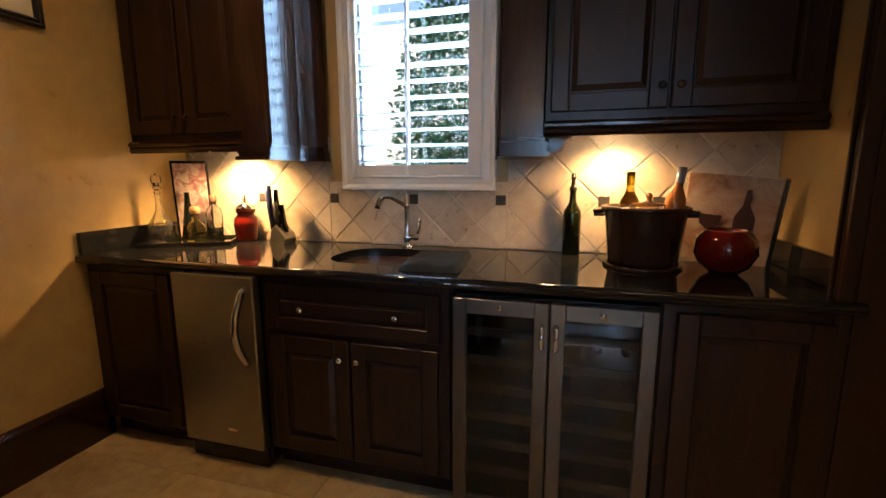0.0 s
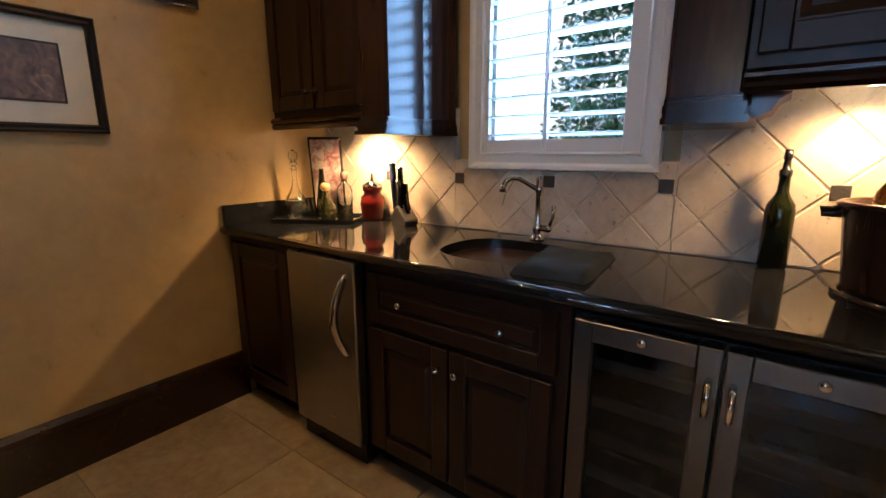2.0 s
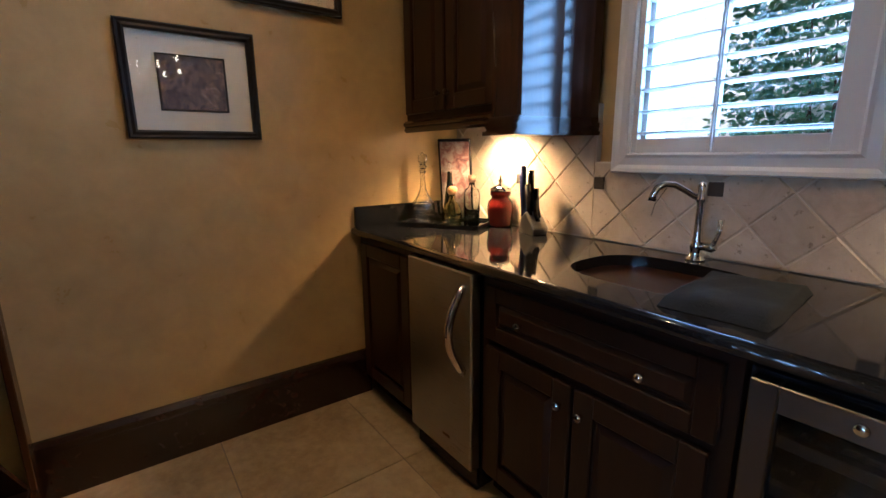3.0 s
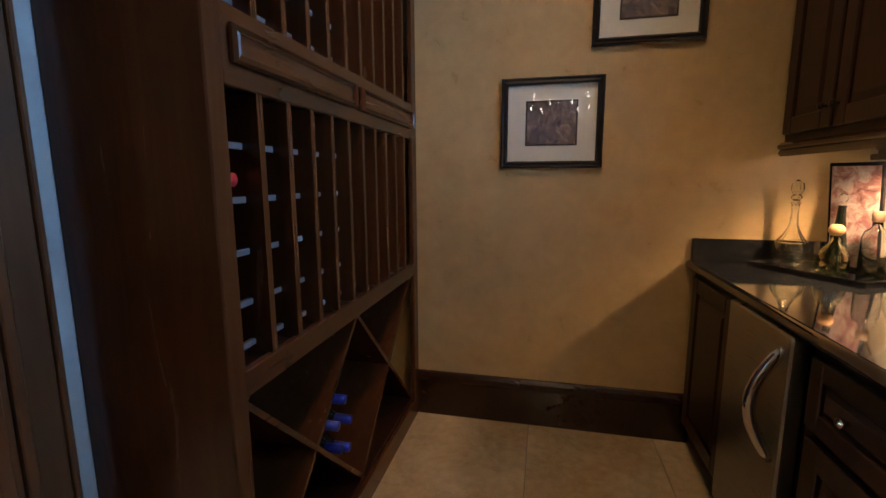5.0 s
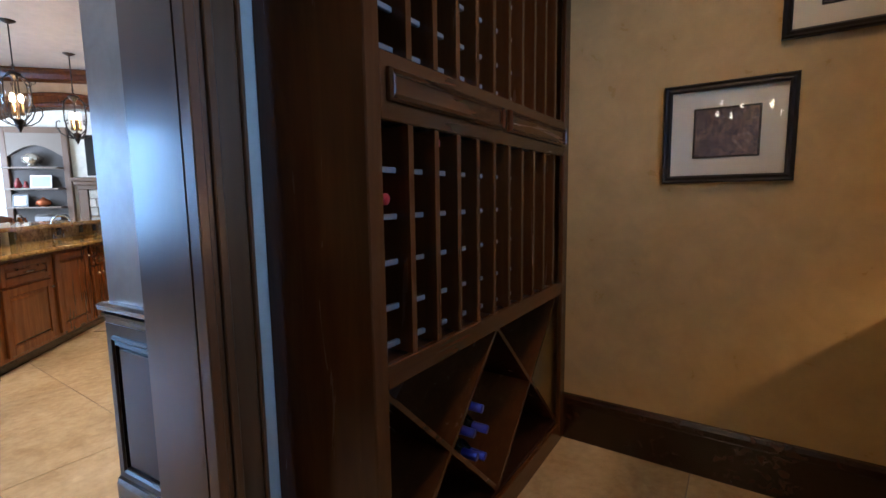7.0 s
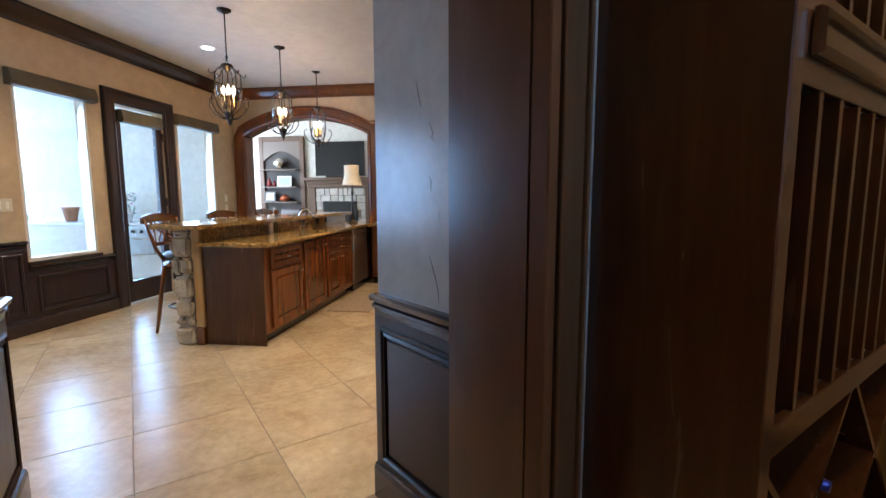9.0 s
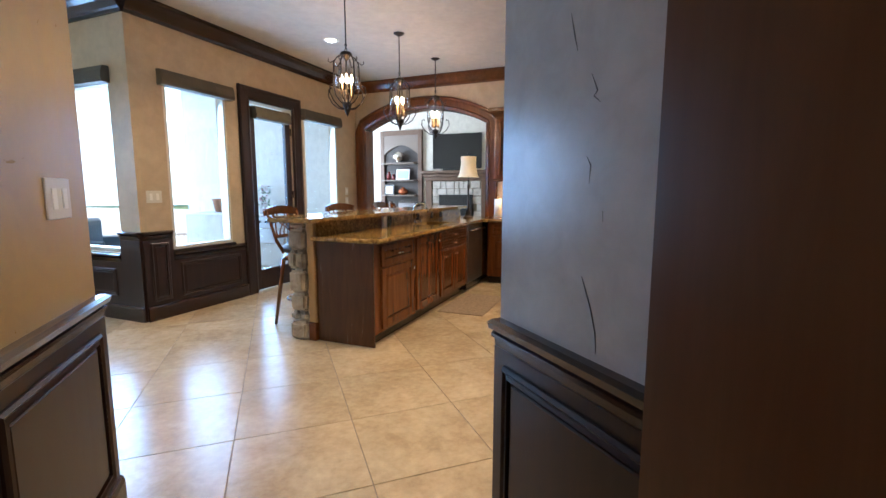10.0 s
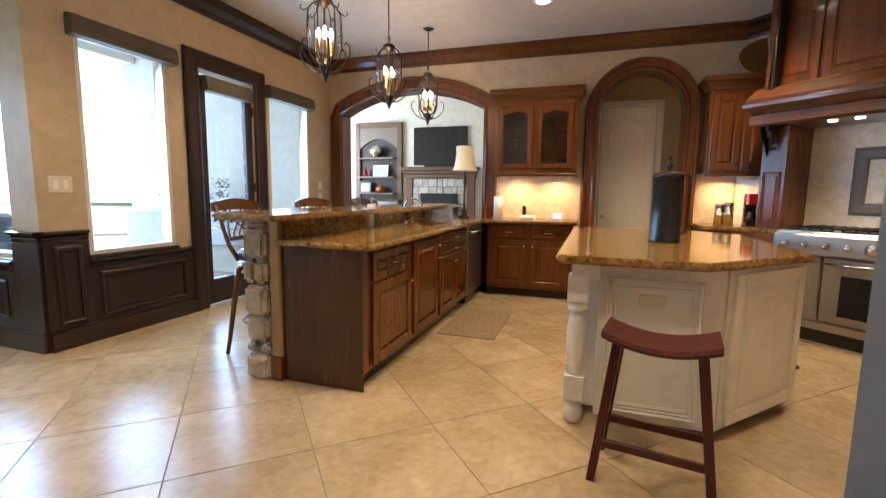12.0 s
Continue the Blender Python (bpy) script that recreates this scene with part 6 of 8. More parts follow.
part("cupboard", boxes((0.12, 1.14, -0.38, -0.02, 0, 0.85), bev=0.004), MATS["grey_brown_wood"], root)
SH = kp(LX, 6.32, 0, -90)
root = thing("framed_photo", SH @ pose(0.72, -0.16, 1.615, -8), "white framed pale blue photograph on a shelf", "picture frame")
part("frame", boxes((-0.20, 0.20, -0.015, 0.0, 0, 0.28), bev=0.004), M_WHITE, root)
part("picture", boxes((-0.165, 0.165, -0.018, -0.0151, 0.035, 0.245)), mat("pale_blue_print", (0.35, 0.55, 0.65), 0.4), root)
root = thing("framed_photo", SH @ pose(0.30, -0.16, 1.215, -8), "dark framed print with a pale mat on a shelf", "picture frame")
part("frame", boxes((-0.15, 0.15, -0.015, 0.0, 0, 0.27), bev=0.004), M_BLACKP, root)
part("picture", boxes((-0.11, 0.11, -0.018, -0.0151, 0.03, 0.23)), M_MATTE, root)
root = thing("vase", SH @ pose(0.30, -0.16, 1.615), "pair of dark red glass vases on a shelf", "vase")
bm = bmesh.new()
lathe(bm, [(0, 0), (0.05, 0), (0.07, 0.06), (0.05, 0.14), (0.025, 0.18), (0.03, 0.22), (0, 0.22)], seg=16)
lathe(bm, [(0, 0), (0.04, 0), (0.055, 0.05), (0.03, 0.10), (0.03, 0.15), (0, 0.15)], 0.14, 0, 16)
part("vessel", bm, mat("dark_red_glass", (0.18, 0.02, 0.02), 0.1), root)
root = thing("bowl", SH @ pose(0.74, -0.18, 1.215), "round copper pot on a shelf", "bowl")
bm = bmesh.new()
lathe(bm, [(0, 0), (0.08, 0), (0.14, 0.06), (0.12, 0.13), (0.05, 0.17), (0.02, 0.20), (0, 0.20)], seg=20)
part("vessel", bm, mat("copper_glaze", (0.35, 0.10, 0.04), 0.2, 0.5), root)
root = thing("ornament", SH @ pose(0.62, -0.18, 2.065), "silver fan-shaped ornament on the top shelf", "ornament")
bm = bmesh.new()
lathe(bm, [(0, 0), (0.10, 0), (0.06, 0.04), (0.16, 0.12), (0.17, 0.20), (0.10, 0.28), (0, 0.30)], seg=14)
for v in bm.verts:
    v.co += Vector((noise.noise(v.co * 11) * 0.05, noise.noise(v.co * 13) * 0.03, 0))
part("body", bm, M_CHROME, root)
root = thing("armchair", kp(8.4, 3.9, 0, 60), "dark brown living room chair beyond the arch", "chair")
part("seat", boxes((-0.35, 0.35, -0.35, 0.35, 0.2, 0.46), bev=0.04), M_DARK, root)
part("backrest", boxes((-0.35, 0.35, 0.25, 0.38, 0.42, 1.10), bev=0.04), M_DARK, root)
for sx in (-1, 1):
    for sy in (-1, 1):
        part("leg", boxes((sx * 0.3 - 0.025, sx * 0.3 + 0.025, sy * 0.3 - 0.025, sy * 0.3 + 0.025, 0, 0.2)), M_DARK, root)
# ---- the wet bar ----


def clip_poly(poly, x0, x1, z0, z1):
    """Cuts a polygon of (x, z) to a rectangle."""
    for ax, lim, keep in ((0, x0, 1), (0, x1, -1), (1, z0, 1), (1, z1, -1)):
        res = []
        for i, p in enumerate(poly):
            q = poly[(i + 1) % len(poly)]
            pin, qin = (p[ax] - lim) * keep >= 0, (q[ax] - lim) * keep >= 0
            if pin:
                res.append(p)
            if pin != qin:
                t = (lim - p[ax]) / (q[ax] - p[ax])
                res.append((p[0] + (q[0] - p[0]) * t, p[1] + (q[1] - p[1]) * t))
        poly = res
        if len(poly) < 3:
            return []
    return poly


def area_of(poly):
    return abs(sum(a[0] * b[1] - b[0] * a[1] for a, b in zip(poly, poly[1:] + poly[:1]))) / 2


splash = structure("wall_tile_splash", boxes((XW + 0.001, -1.24, YB - 0.0105, YB + 0.0195, 0.88, 1.46), (-1.24, -0.297, YB - 0.0105, YB + 0.0195, 0.88, 1.23), (-0.297, 0.799, YB - 0.0105, YB + 0.0195, 0.88, 1.46)), M_SGROUT, None, "diagonal tumbled travertine splash with small dark insets")
TP = 0.2225
half = TP / 2 - 0.0028


def diamond(cx, cz, h=half):
    return [(cx - h, cz), (cx, cz - h), (cx + h, cz), (cx, cz + h)]


rnd = random.Random(11)
for rx0, rx1, rz0, rz1 in ((XW + 0.02, -1.243, 0.914, 1.44), (-1.239, -0.300, 0.914, 1.226), (-0.296, 0.797, 0.914, 1.455)):
    for i in range(-24, 24):
        for j in range(-6, 8):
            cx, cz = -0.33 + TP * i / 2, 1.145 + TP * j / 2
            if (i + j) % 2 == 0:
                continue
            poly = clip_poly(diamond(cx, cz), rx0, rx1, rz0, rz1)
            if not poly or area_of(poly) < 4e-5:
                continue
            bm = bmesh.new()
            d = YB - 0.014 - rnd.uniform(0, 0.003)
            jit = [(x + rnd.uniform(-0.0015, 0.0015), z + rnd.uniform(-0.0015, 0.0015)) for x, z in poly]
            mx, mz = sum(p[0] for p in jit) / len(jit), sum(p[1] for p in jit) / len(jit)
            outer = [bm.verts.new((x, YB - 0.005, z)) for x, z in jit]
            mid = [bm.verts.new((x, d + 0.004, z)) for x, z in jit]
            inner = [bm.verts.new((mx + (x - mx) * 0.95, d, mz + (z - mz) * 0.95)) for x, z in jit]
            n = len(poly)
            for k in range(n):
                bm.faces.new((outer[k], outer[(k + 1) % n], mid[(k + 1) % n], mid[k]))
                bm.faces.new((mid[k], mid[(k + 1) % n], inner[(k + 1) % n], inner[k]))
            bm.faces.new(inner)
            bmesh.ops.recalc_face_normals(bm, faces=bm.faces[:])
            part("tile", bm, M_SPLASH, splash)
M_INSET = mat("dark_metal_inset", (0.05, 0.04, 0.032), 0.45, 0.4, build=lambda nt, p: bump(nt, p, noise_of(nt, coords(nt), 120.0, 3), 0.6, 0.003))
for x in (-2.10, -1.66, -1.215, -0.77, -0.33, 0.135, 0.36):
    part("inset_tile", boxes((x - 0.024, x + 0.024, YB - 0.020, YB - 0.012, 1.121, 1.169), bev=0.002), M_INSET, splash)

# counter of black granite with the sink's hole
SX, SY, RX, RY = -0.775, 1.865, 0.245, 0.195
Y0 = YF - 0.03


def rounded(a):
    c, s = math.cos(a), math.sin(a)
    k = (abs(c) ** 3.0 + abs(s) ** 3.0) ** (-1 / 3.0)
    return SX + RX * k * c, SY + RY * k * s


root = thing("bar_countertop", pose(0, 0, 0), "polished black granite bar countertop with a low splash", "countertop")
bm = bmesh.new()
up = [rounded(a) for a in np.linspace(math.pi, 0, 19)]
dn = [rounded(a) for a in np.linspace(0, -math.pi, 19)]
prism(bm, [(XW + 0.002, SY)] + up + [(0.797, SY), (0.797, YB - 0.007), (XW + 0.002, YB - 0.007)], 0.87, 0.91)
prism(bm, [(0.797, SY)] + dn + [(XW + 0.002, SY), (XW + 0.002, Y0), (0.797, Y0)], 0.87, 0.91)
part("slab", bm, M_BLACK, root)
bm = bmesh.new()
tube(bm, [(XW + 0.002, Y0, 0.89), (0.797, Y0, 0.89)], 0.0197, 12)
part("bullnose", bm, M_BLACK, root)
bm = bmesh.new()
box(bm, XW + 0.001, XW + 0.022, Y0, YB - 0.02, 0.911, 1.012, bev=0.003)
part("side_splash", bm, M_BLACK, root)
part("side_splash", boxes((0.778, 0.798, 1.60, YB - 0.02, 0.911, 1.012), bev=0.003), M_BLACK, root)

root = thing("bar_sink", pose(0, 0, 0), "small rounded undermount stainless bar sink", "sink")
bm = bmesh.new()
prev = None
for z, k in ((0.87, 1.0), (0.80, 0.98), (0.74, 0.94), (0.715, 0.86), (0.71, 0.6), (0.705, 0.12)):
    ring = []
    for a in np.linspace(0, 2 * math.pi, 37)[:-1]:
        x, y = rounded(a)
        ring.append(bm.verts.new((SX + (x - SX) * k * 1.01, SY + (y - SY) * k * 1.01, z)))
    if prev:
        for i in range(36):
            f = bm.faces.new((prev[i], ring[i], ring[(i + 1) % 36], prev[(i + 1) % 36]))
            f.smooth = True
    prev = ring
bm.faces.new(prev)
bmesh.ops.recalc_face_normals(bm, faces=bm.faces[:])
part("bowl", bm, M_CHROME, root)
bm = bmesh.new()
lathe(bm, [(0, 0.708), (0.03, 0.708), (0.038, 0.713), (0.02, 0.713), (0.018, 0.711), (0, 0.711)], SX, SY, 20)
part("drain", bm, M_CHROME, root)

root = thing("bar_faucet", pose(-0.785, 2.125, 0.91), "satin nickel hooked bar faucet with a side lever", "faucet")
bm = bmesh.new()
lathe(bm, [(0, 0), (0.030, 0), (0.030, 0.006), (0.022, 0.014), (0.018, 0.03), (0.022, 0.045), (0.018, 0.06), (0.014, 0.08), (0.013, 0.19), (0.018, 0.20), (0.018, 0.215), (0.013, 0.225), (0.016, 0.245), (0.010, 0.26), (0, 0.265)], seg=20)
part("column", bm, M_CHROME, root)
bm = bmesh.new()
q = [Vector((0, 0, 0.205)), Vector((-0.02, -0.012, 0.215)), Vector((-0.045, -0.03, 0.235)), Vector((-0.068, -0.045, 0.25)), Vector((-0.092, -0.062, 0.252)), Vector((-0.112, -0.075, 0.238)), Vector((-0.12, -0.08, 0.215)), Vector((-0.122, -0.082, 0.195))]
tube(bm, q, [0.011, 0.011, 0.011, 0.011, 0.011, 0.012, 0.013, 0.016], 12)
part("spout", bm, M_CHROME, root)
bm = bmesh.new()
tube(bm, [(0.015, 0, 0.05), (0.05, -0.005, 0.05), (0.06, -0.005, 0.055)], [0.014, 0.016, 0.012], 10)
tube(bm, [(0.05, -0.005, 0.055), (0.068, -0.008, 0.10), (0.07, -0.008, 0.145)], [0.009, 0.007, 0.010], 8)
part("lever", bm, M_CHROME, root)

# base cabinets of the bar, fridge and wine cooler
base_cabinet(pose(XW + 0.001, YF, 0), 0.52, 0.60, [("plain", 0.04, 0.49, 0.12, 0.84)], M_DARK, "espresso stained bar base cabinet beside the wall", group="bar base cabinets", pulls=False)
sink_cab = base_cabinet(pose(-1.215, YF, 0), 0.80, 0.60, [("plain", 0.03, 0.77, 0.65, 0.84), ("door_r", 0.04, 0.395, 0.12, 0.625), ("door_l", 0.405, 0.76, 0.12, 0.625)], M_DARK, "espresso stained bar sink cabinet with two doors under a false drawer", group="bar base cabinets", pulls=False)
for x in (0.20, 0.60):
    bm = bmesh.new()
    lathe(bm, [(0, -0.028), (0.010, -0.027), (0.014, -0.020), (0.011, -0.013), (0.005, -0.010), (0.006, 0)], seg=12)
    part("knob", bm, M_CHROME, sink_cab, m=pose(x, -0.022, 0.745, -90))
base_cabinet(pose(0.29, YF, 0), 0.50, 0.60, [("plain", 0.04, 0.46, 0.12, 0.84)], M_DARK, "espresso stained bar base cabinet at the dark end", group="bar base cabinets", pulls=False)

root = thing("undercounter_fridge", pose(-1.635, YF, 0), "stainless undercounter refrigerator with a bowed handle", "refrigerator")
part("body", boxes((0.0, 0.417, 0.0, 0.58, 0.02, 0.868)), M_BLACKP, root)
door = part("door", boxes((0.004, 0.413, -0.05, -0.004, 0.10, 0.867), bev=0.006), M_STEEL, root)
bm = bmesh.new()
pts = [(0.372, -0.05 - 0.068 * math.sin(math.pi * t), 0.49 + 0.33 * t) for t in np.linspace(0, 1, 15)]
tube(bm, pts, [0.012] + [0.017] * 13 + [0.012], 12)
part("handle", bm, M_CHROME, door)
part("badge", boxes((0.24, 0.285, -0.0515, -0.0499, 0.175, 0.187)), M_CHROME, door)
part("kickplate", boxes((0.004, 0.401, -0.01, 0.03, 0.0, 0.095)), M_BLACKP, root)

root = thing("wine_cooler", pose(-0.405, YF, 0), "stainless-framed double-door wine cooler, partly stocked", "wine cooler")
CW = 0.69
part("case", boxes((0, 0.02, 0.0, 0.58, 0.03, 0.85), (CW - 0.02, CW, 0.0, 0.58, 0.03, 0.85), (0.02, CW - 0.02, 0.55, 0.58, 0.03, 0.85), (0.02, CW - 0.02, 0, 0.55, 0.03, 0.05), (0.02, CW - 0.02, 0, 0.55, 0.83, 0.85), (CW / 2 - 0.01, CW / 2 + 0.01, 0, 0.55, 0.05, 0.83)), M_BLACKP, root)
part("kickplate", boxes((0.005, CW - 0.005, -0.005, 0.03, 0.0, 0.03)), M_BLACKP, root)
M_STEELD = mat("dull_steel", (0.15, 0.135, 0.115), 0.34, 1.0)
M_SMOKE = glass_mat("smoked_glass", (0.22, 0.27, 0.34))
for x0, x1, side in ((0.012, CW / 2 - 0.003, 1), (CW / 2 + 0.003, CW - 0.012, -1)):
    f = 0.048
    door = part("door", boxes((x0, x0 + f, -0.045, -0.004, 0.035, 0.845), (x1 - f, x1, -0.045, -0.004, 0.035, 0.845), (x0 + f, x1 - f, -0.045, -0.004, 0.035, 0.085), (x0 + f, x1 - f, -0.045, -0.004, 0.79, 0.845), bev=0.003), M_STEELD, root)
    part("glass", boxes((x0 + f, x1 - f, -0.030, -0.022, 0.085, 0.79)), M_SMOKE, door).visible_shadow = False
    hx = x1 - 0.02 if side == 1 else x0 + 0.02
    bm = bmesh.new()
    tube(bm, [(hx, -0.045, 0.77), (hx, -0.07, 0.765), (hx, -0.073, 0.73), (hx, -0.07, 0.695), (hx, -0.045, 0.69)], 0.008, 8)
    part("handle", bm, M_CHROME, door)
    bm = bmesh.new()
    lathe(bm, [(0, 0.004), (0.010, 0.004), (0.012, 0), (0, 0)], seg=14)
    part("lock", bm, M_CHROME, door, m=pose((x0 + x1) / 2, -0.045, 0.818, 90))
M_RACK = wood_mat("rack_wood", (0.10, 0.05, 0.025), (0.20, 0.11, 0.055), (0.30, 0.18, 0.09), axis=0)
bottle_me = None
rnd = random.Random(2)


def wine_bottle_bm(r=0.037, h=0.30, s=1.0):
    bm = bmesh.new()
    lathe(bm, [(0, 0.003), (r * 0.8, 0.0), (r, 0.006), (r, h * 0.60), (r * 0.92, h * 0.66), (r * 0.55, h * 0.74), (r * 0.40, h * 0.79), (r * 0.37, h * 0.93), (r * 0.42, h * 0.94), (r * 0.42, h), (0, h)], seg=20)
    return bm


for i, z in enumerate((0.14, 0.25, 0.36, 0.47, 0.58, 0.69)):
    for x0, x1 in ((0.022, CW / 2 - 0.012), (CW / 2 + 0.012, CW - 0.022)):
        part("rack_shelf", boxes((x0, x1, 0.02, 0.04, z, z + 0.028), (x0, x1, 0.30, 0.31, z, z + 0.012), bev=0.002), M_RACK, root)
        bm = bmesh.new()
        for k in range(9):
            xx = x0 + 0.015 + k * 0.0335
            tube(bm, [(xx, 0.04, z + 0.006), (xx, 0.54, z + 0.006)], 0.0025, 5)
        part("rack_wire", bm, M_CHROME, root)
b0 = None
for i, z in enumerate((0.14, 0.25, 0.36, 0.47, 0.58)):
    for x0 in (0.03, CW / 2 + 0.02):
        for k in range(3):
            if rnd.random() < 0.45:
                x = x0 + 0.05 + k * 0.1
                mm = pose(-0.405 + x, YF + 0.46, z + 0.042, 90)
                if b0 is None:
                    b0 = thing("cooled_wine_bottle", mm, "dark wine bottle lying in the wine cooler", "bottle", "cooled bottles")
                    part("glass", wine_bottle_bm(), mat("bottle_black_green", (0.004, 0.006, 0.004), 0.08), b0)
                    bm = bmesh.new()
                    lathe(bm, [(0.0165, 0.24), (0.0168, 0.30), (0, 0.302)], seg=14)
                    part("capsule", bm, M_RED, b0)
                else:
                    copy_thing(b0, mm)

# ---- wall cabinets of the bar ----


def wall_cab(m, w, depth, z0, z1, doors, label, rail=0.03):
    root = thing("wall_cabinet", m, label, "cabinet", "bar wall cabinets")
    part("body", boxes((0, w, 0.0, depth, z0, z1), bev=0.002), M_DARK, root)
    for x0, x1, kx in doors:
        raised_door("door", root, x0, x1, z0 + 0.055, z1 - 0.05, 0, M_DARK, (kx, z0 + 0.13), metal=M_IRON)
    bm = bmesh.new()
    extrude_profile(bm, [(-0.012, 0), (0.010, 0), (0.020, 0.012), (0.014, 0.026), (0.024, 0.036), (0.024, 0.046), (0.010, 0.058), (-0.012, 0.058)], (0, 0, z0 - 0.034), (w, 0, z0 - 0.034), (0, -1, 0))
    part("light_rail", bm, M_DARKH, root)
    return root


ZT = 2.62
cl = wall_cab(pose(XW + 0.002, 1.86, 0), 0.72, 0.325, 1.41, ZT, [(0.02, 0.35, 0.32), (0.365, 0.70, 0.39)], "espresso stained bar wall cabinet with raised doors and a puck light")
cr = wall_cab(pose(-0.118, 1.87, 0), 0.915, 0.315, 1.445, ZT, [(0.02, 0.425, 0.40), (0.435, 0.88, 0.46)], "espresso stained bar wall cabinet with raised doors and a puck light")
for root, x in ((cl, 0.45), (cr, 0.278)):
    z0 = 1.408 if root is cl else 1.443
    bm = bmesh.new()
    lathe(bm, [(0, z0), (0.03, z0), (0.034, z0 - 0.010), (0.03, z0 - 0.012), (0.0, z0 - 0.012)], x, 0.19, 18)
    part("puck_lamp", bm, M_BULB, root).visible_shadow = False


def curved(pts, steps=5):
    """Rounds an open chain of plan points (Catmull-Rom)."""
    res = []
    p = [Vector(q) for q in pts]
    for i in range(len(p) - 1):
        a, b, c, d = p[max(0, i - 1)], p[i], p[i + 1], p[min(len(p) - 1, i + 2)]
        for s in range(steps):
            t = s / steps
            v = 0.5 * ((2 * b) + (c - a) * t + (2 * a - 5 * b + 4 * c - d) * t * t + (3 * b - a - 3 * c + d) * t ** 3)
            res.append((v.x, v.y))
    res.append((p[-1].x, p[-1].y))
    return res


M_POL = wood_mat("polished_espresso", (0.020, 0.009, 0.005), (0.040, 0.017, 0.010), (0.07, 0.03, 0.016), rough=0.16)


def tower(name, chain, m_label, smooth_from=2):
    """A rounded column from the plan chain, with a stepped base moulding at its foot."""
    root = thing(name, pose(0, 0, 0), m_label, "cabinet column", "window columns")
    cx, cy = sum(p[0] for p in chain) / len(chain), 2.19
    line = [Vector(q) for q in chain]
    bm = bmesh.new()
    lo = [bm.verts.new((x, y, 1.40)) for x, y in line]
    hi = [bm.verts.new((x, y, ZT)) for x, y in line]
    for i in range(len(line) - 1):
        f = bm.faces.new((lo[i], lo[i + 1], hi[i + 1], hi[i]))
        f.smooth = False
    bm.faces.new(lo)
    bm.faces.new(hi)
    bm.faces.new((lo[-1], lo[0], hi[0], hi[-1]))
    bmesh.ops.recalc_face_normals(bm, faces=bm.faces[:])
    part("shaft", bm, M_POL, root)
    bm = bmesh.new()
    for z0, z1, g in ((1.335, 1.352, 0.030), (1.352, 1.362, 0.018), (1.362, 1.385, 0.022), (1.385, 1.405, 0.010)):
        ring = [(cx + (x - cx) * (1 + g / 0.16), min(2.188, cy + (y - cy) * (1 + g / 0.42))) for x, y in line]
        prism(bm, ring, z0, z1, 0.002)
    part("base_moulding", bm, M_DARKH, root)


tower("window_column", [(-1.45, 2.185), (-1.45, 1.80), (-1.315, 1.80), (-1.303, 1.812), (-1.294, 2.02), (-1.285, 2.07), (-1.265, 2.11), (-1.245, 2.14), (-1.24, 2.185)], "glossy espresso shaped column beside the shuttered window")
tower("window_column", [(-0.345, 2.185), (-0.34, 2.14), (-0.32, 2.11), (-0.305, 2.07), (-0.297, 2.02), (-0.288, 1.812), (-0.276, 1.80), (-0.12, 1.80), (-0.12, 2.185)], "glossy espresso shaped column beside the shuttered window")
# scroll brackets under the right cabinet
root = thing("bracket", pose(-0.10, 1.95, 1.445), "small espresso scroll bracket under the wall cabinet", "bracket")
bm = bmesh.new()
pr = [(0, 0), (0.085, 0), (0.085, -0.03), (0.06, -0.045), (0.045, -0.075), (0.02, -0.085), (0.0, -0.10)]
lo = [bm.verts.new((x, 0, z)) for x, z in pr]
hi = [bm.verts.new((x, 0.22, z)) for x, z in pr]
bm.faces.new(lo)
bm.faces.new(hi[::-1])
for i in range(len(pr)):
    bm.faces.new((lo[i], hi[i], hi[(i + 1) % len(pr)], lo[(i + 1) % len(pr)]))
bmesh.ops.recalc_face_normals(bm, faces=bm.faces[:])
part("scroll", bm, M_WOOD, root)

# ---- the shuttered window ----
win = structure("window_5", boxes((WX0, -1.05, YB + 0.02, YB + 0.16, WZ0, WZ1), (-0.455, WX1, YB + 0.02, YB + 0.16, WZ0, WZ1), (-1.05, -0.455, YB + 0.02, YB + 0.16, WZ0, WZ0 + 0.02)), M_WHITE, None, "white cased window with plantation shutters over the bar sink")
pane = part("pane", boxes((-1.049, -0.456, YB + 0.13, YB + 0.135, WZ0 + 0.021, WZ1)), M_PANE, win)
pane.visible_shadow = False
bm = bmesh.new()
cas = [(0, 0), (0, 0.022), (0.008, 0.030), (0.018, 0.024), (0.045, 0.020), (0.058, 0.028), (0.070, 0.030), (0.075, 0.018), (0.075, 0)]
yw = YB - 0.004
sweep(bm, cas, [((-1.085, yw, WZ1 + 0.1), (-1, 0, 0), (0, -1, 0)), ((-1.085, yw, 1.265), (-1, 0, -1), (0, -1, 0)), ((-0.430, yw, 1.265), (1, 0, -1), (0, -1, 0)), ((-0.430, yw, WZ1 + 0.1), (1, 0, 0), (0, -1, 0))])
part("casing", bm, M_WHITE, win)
yl = YB - 0.005
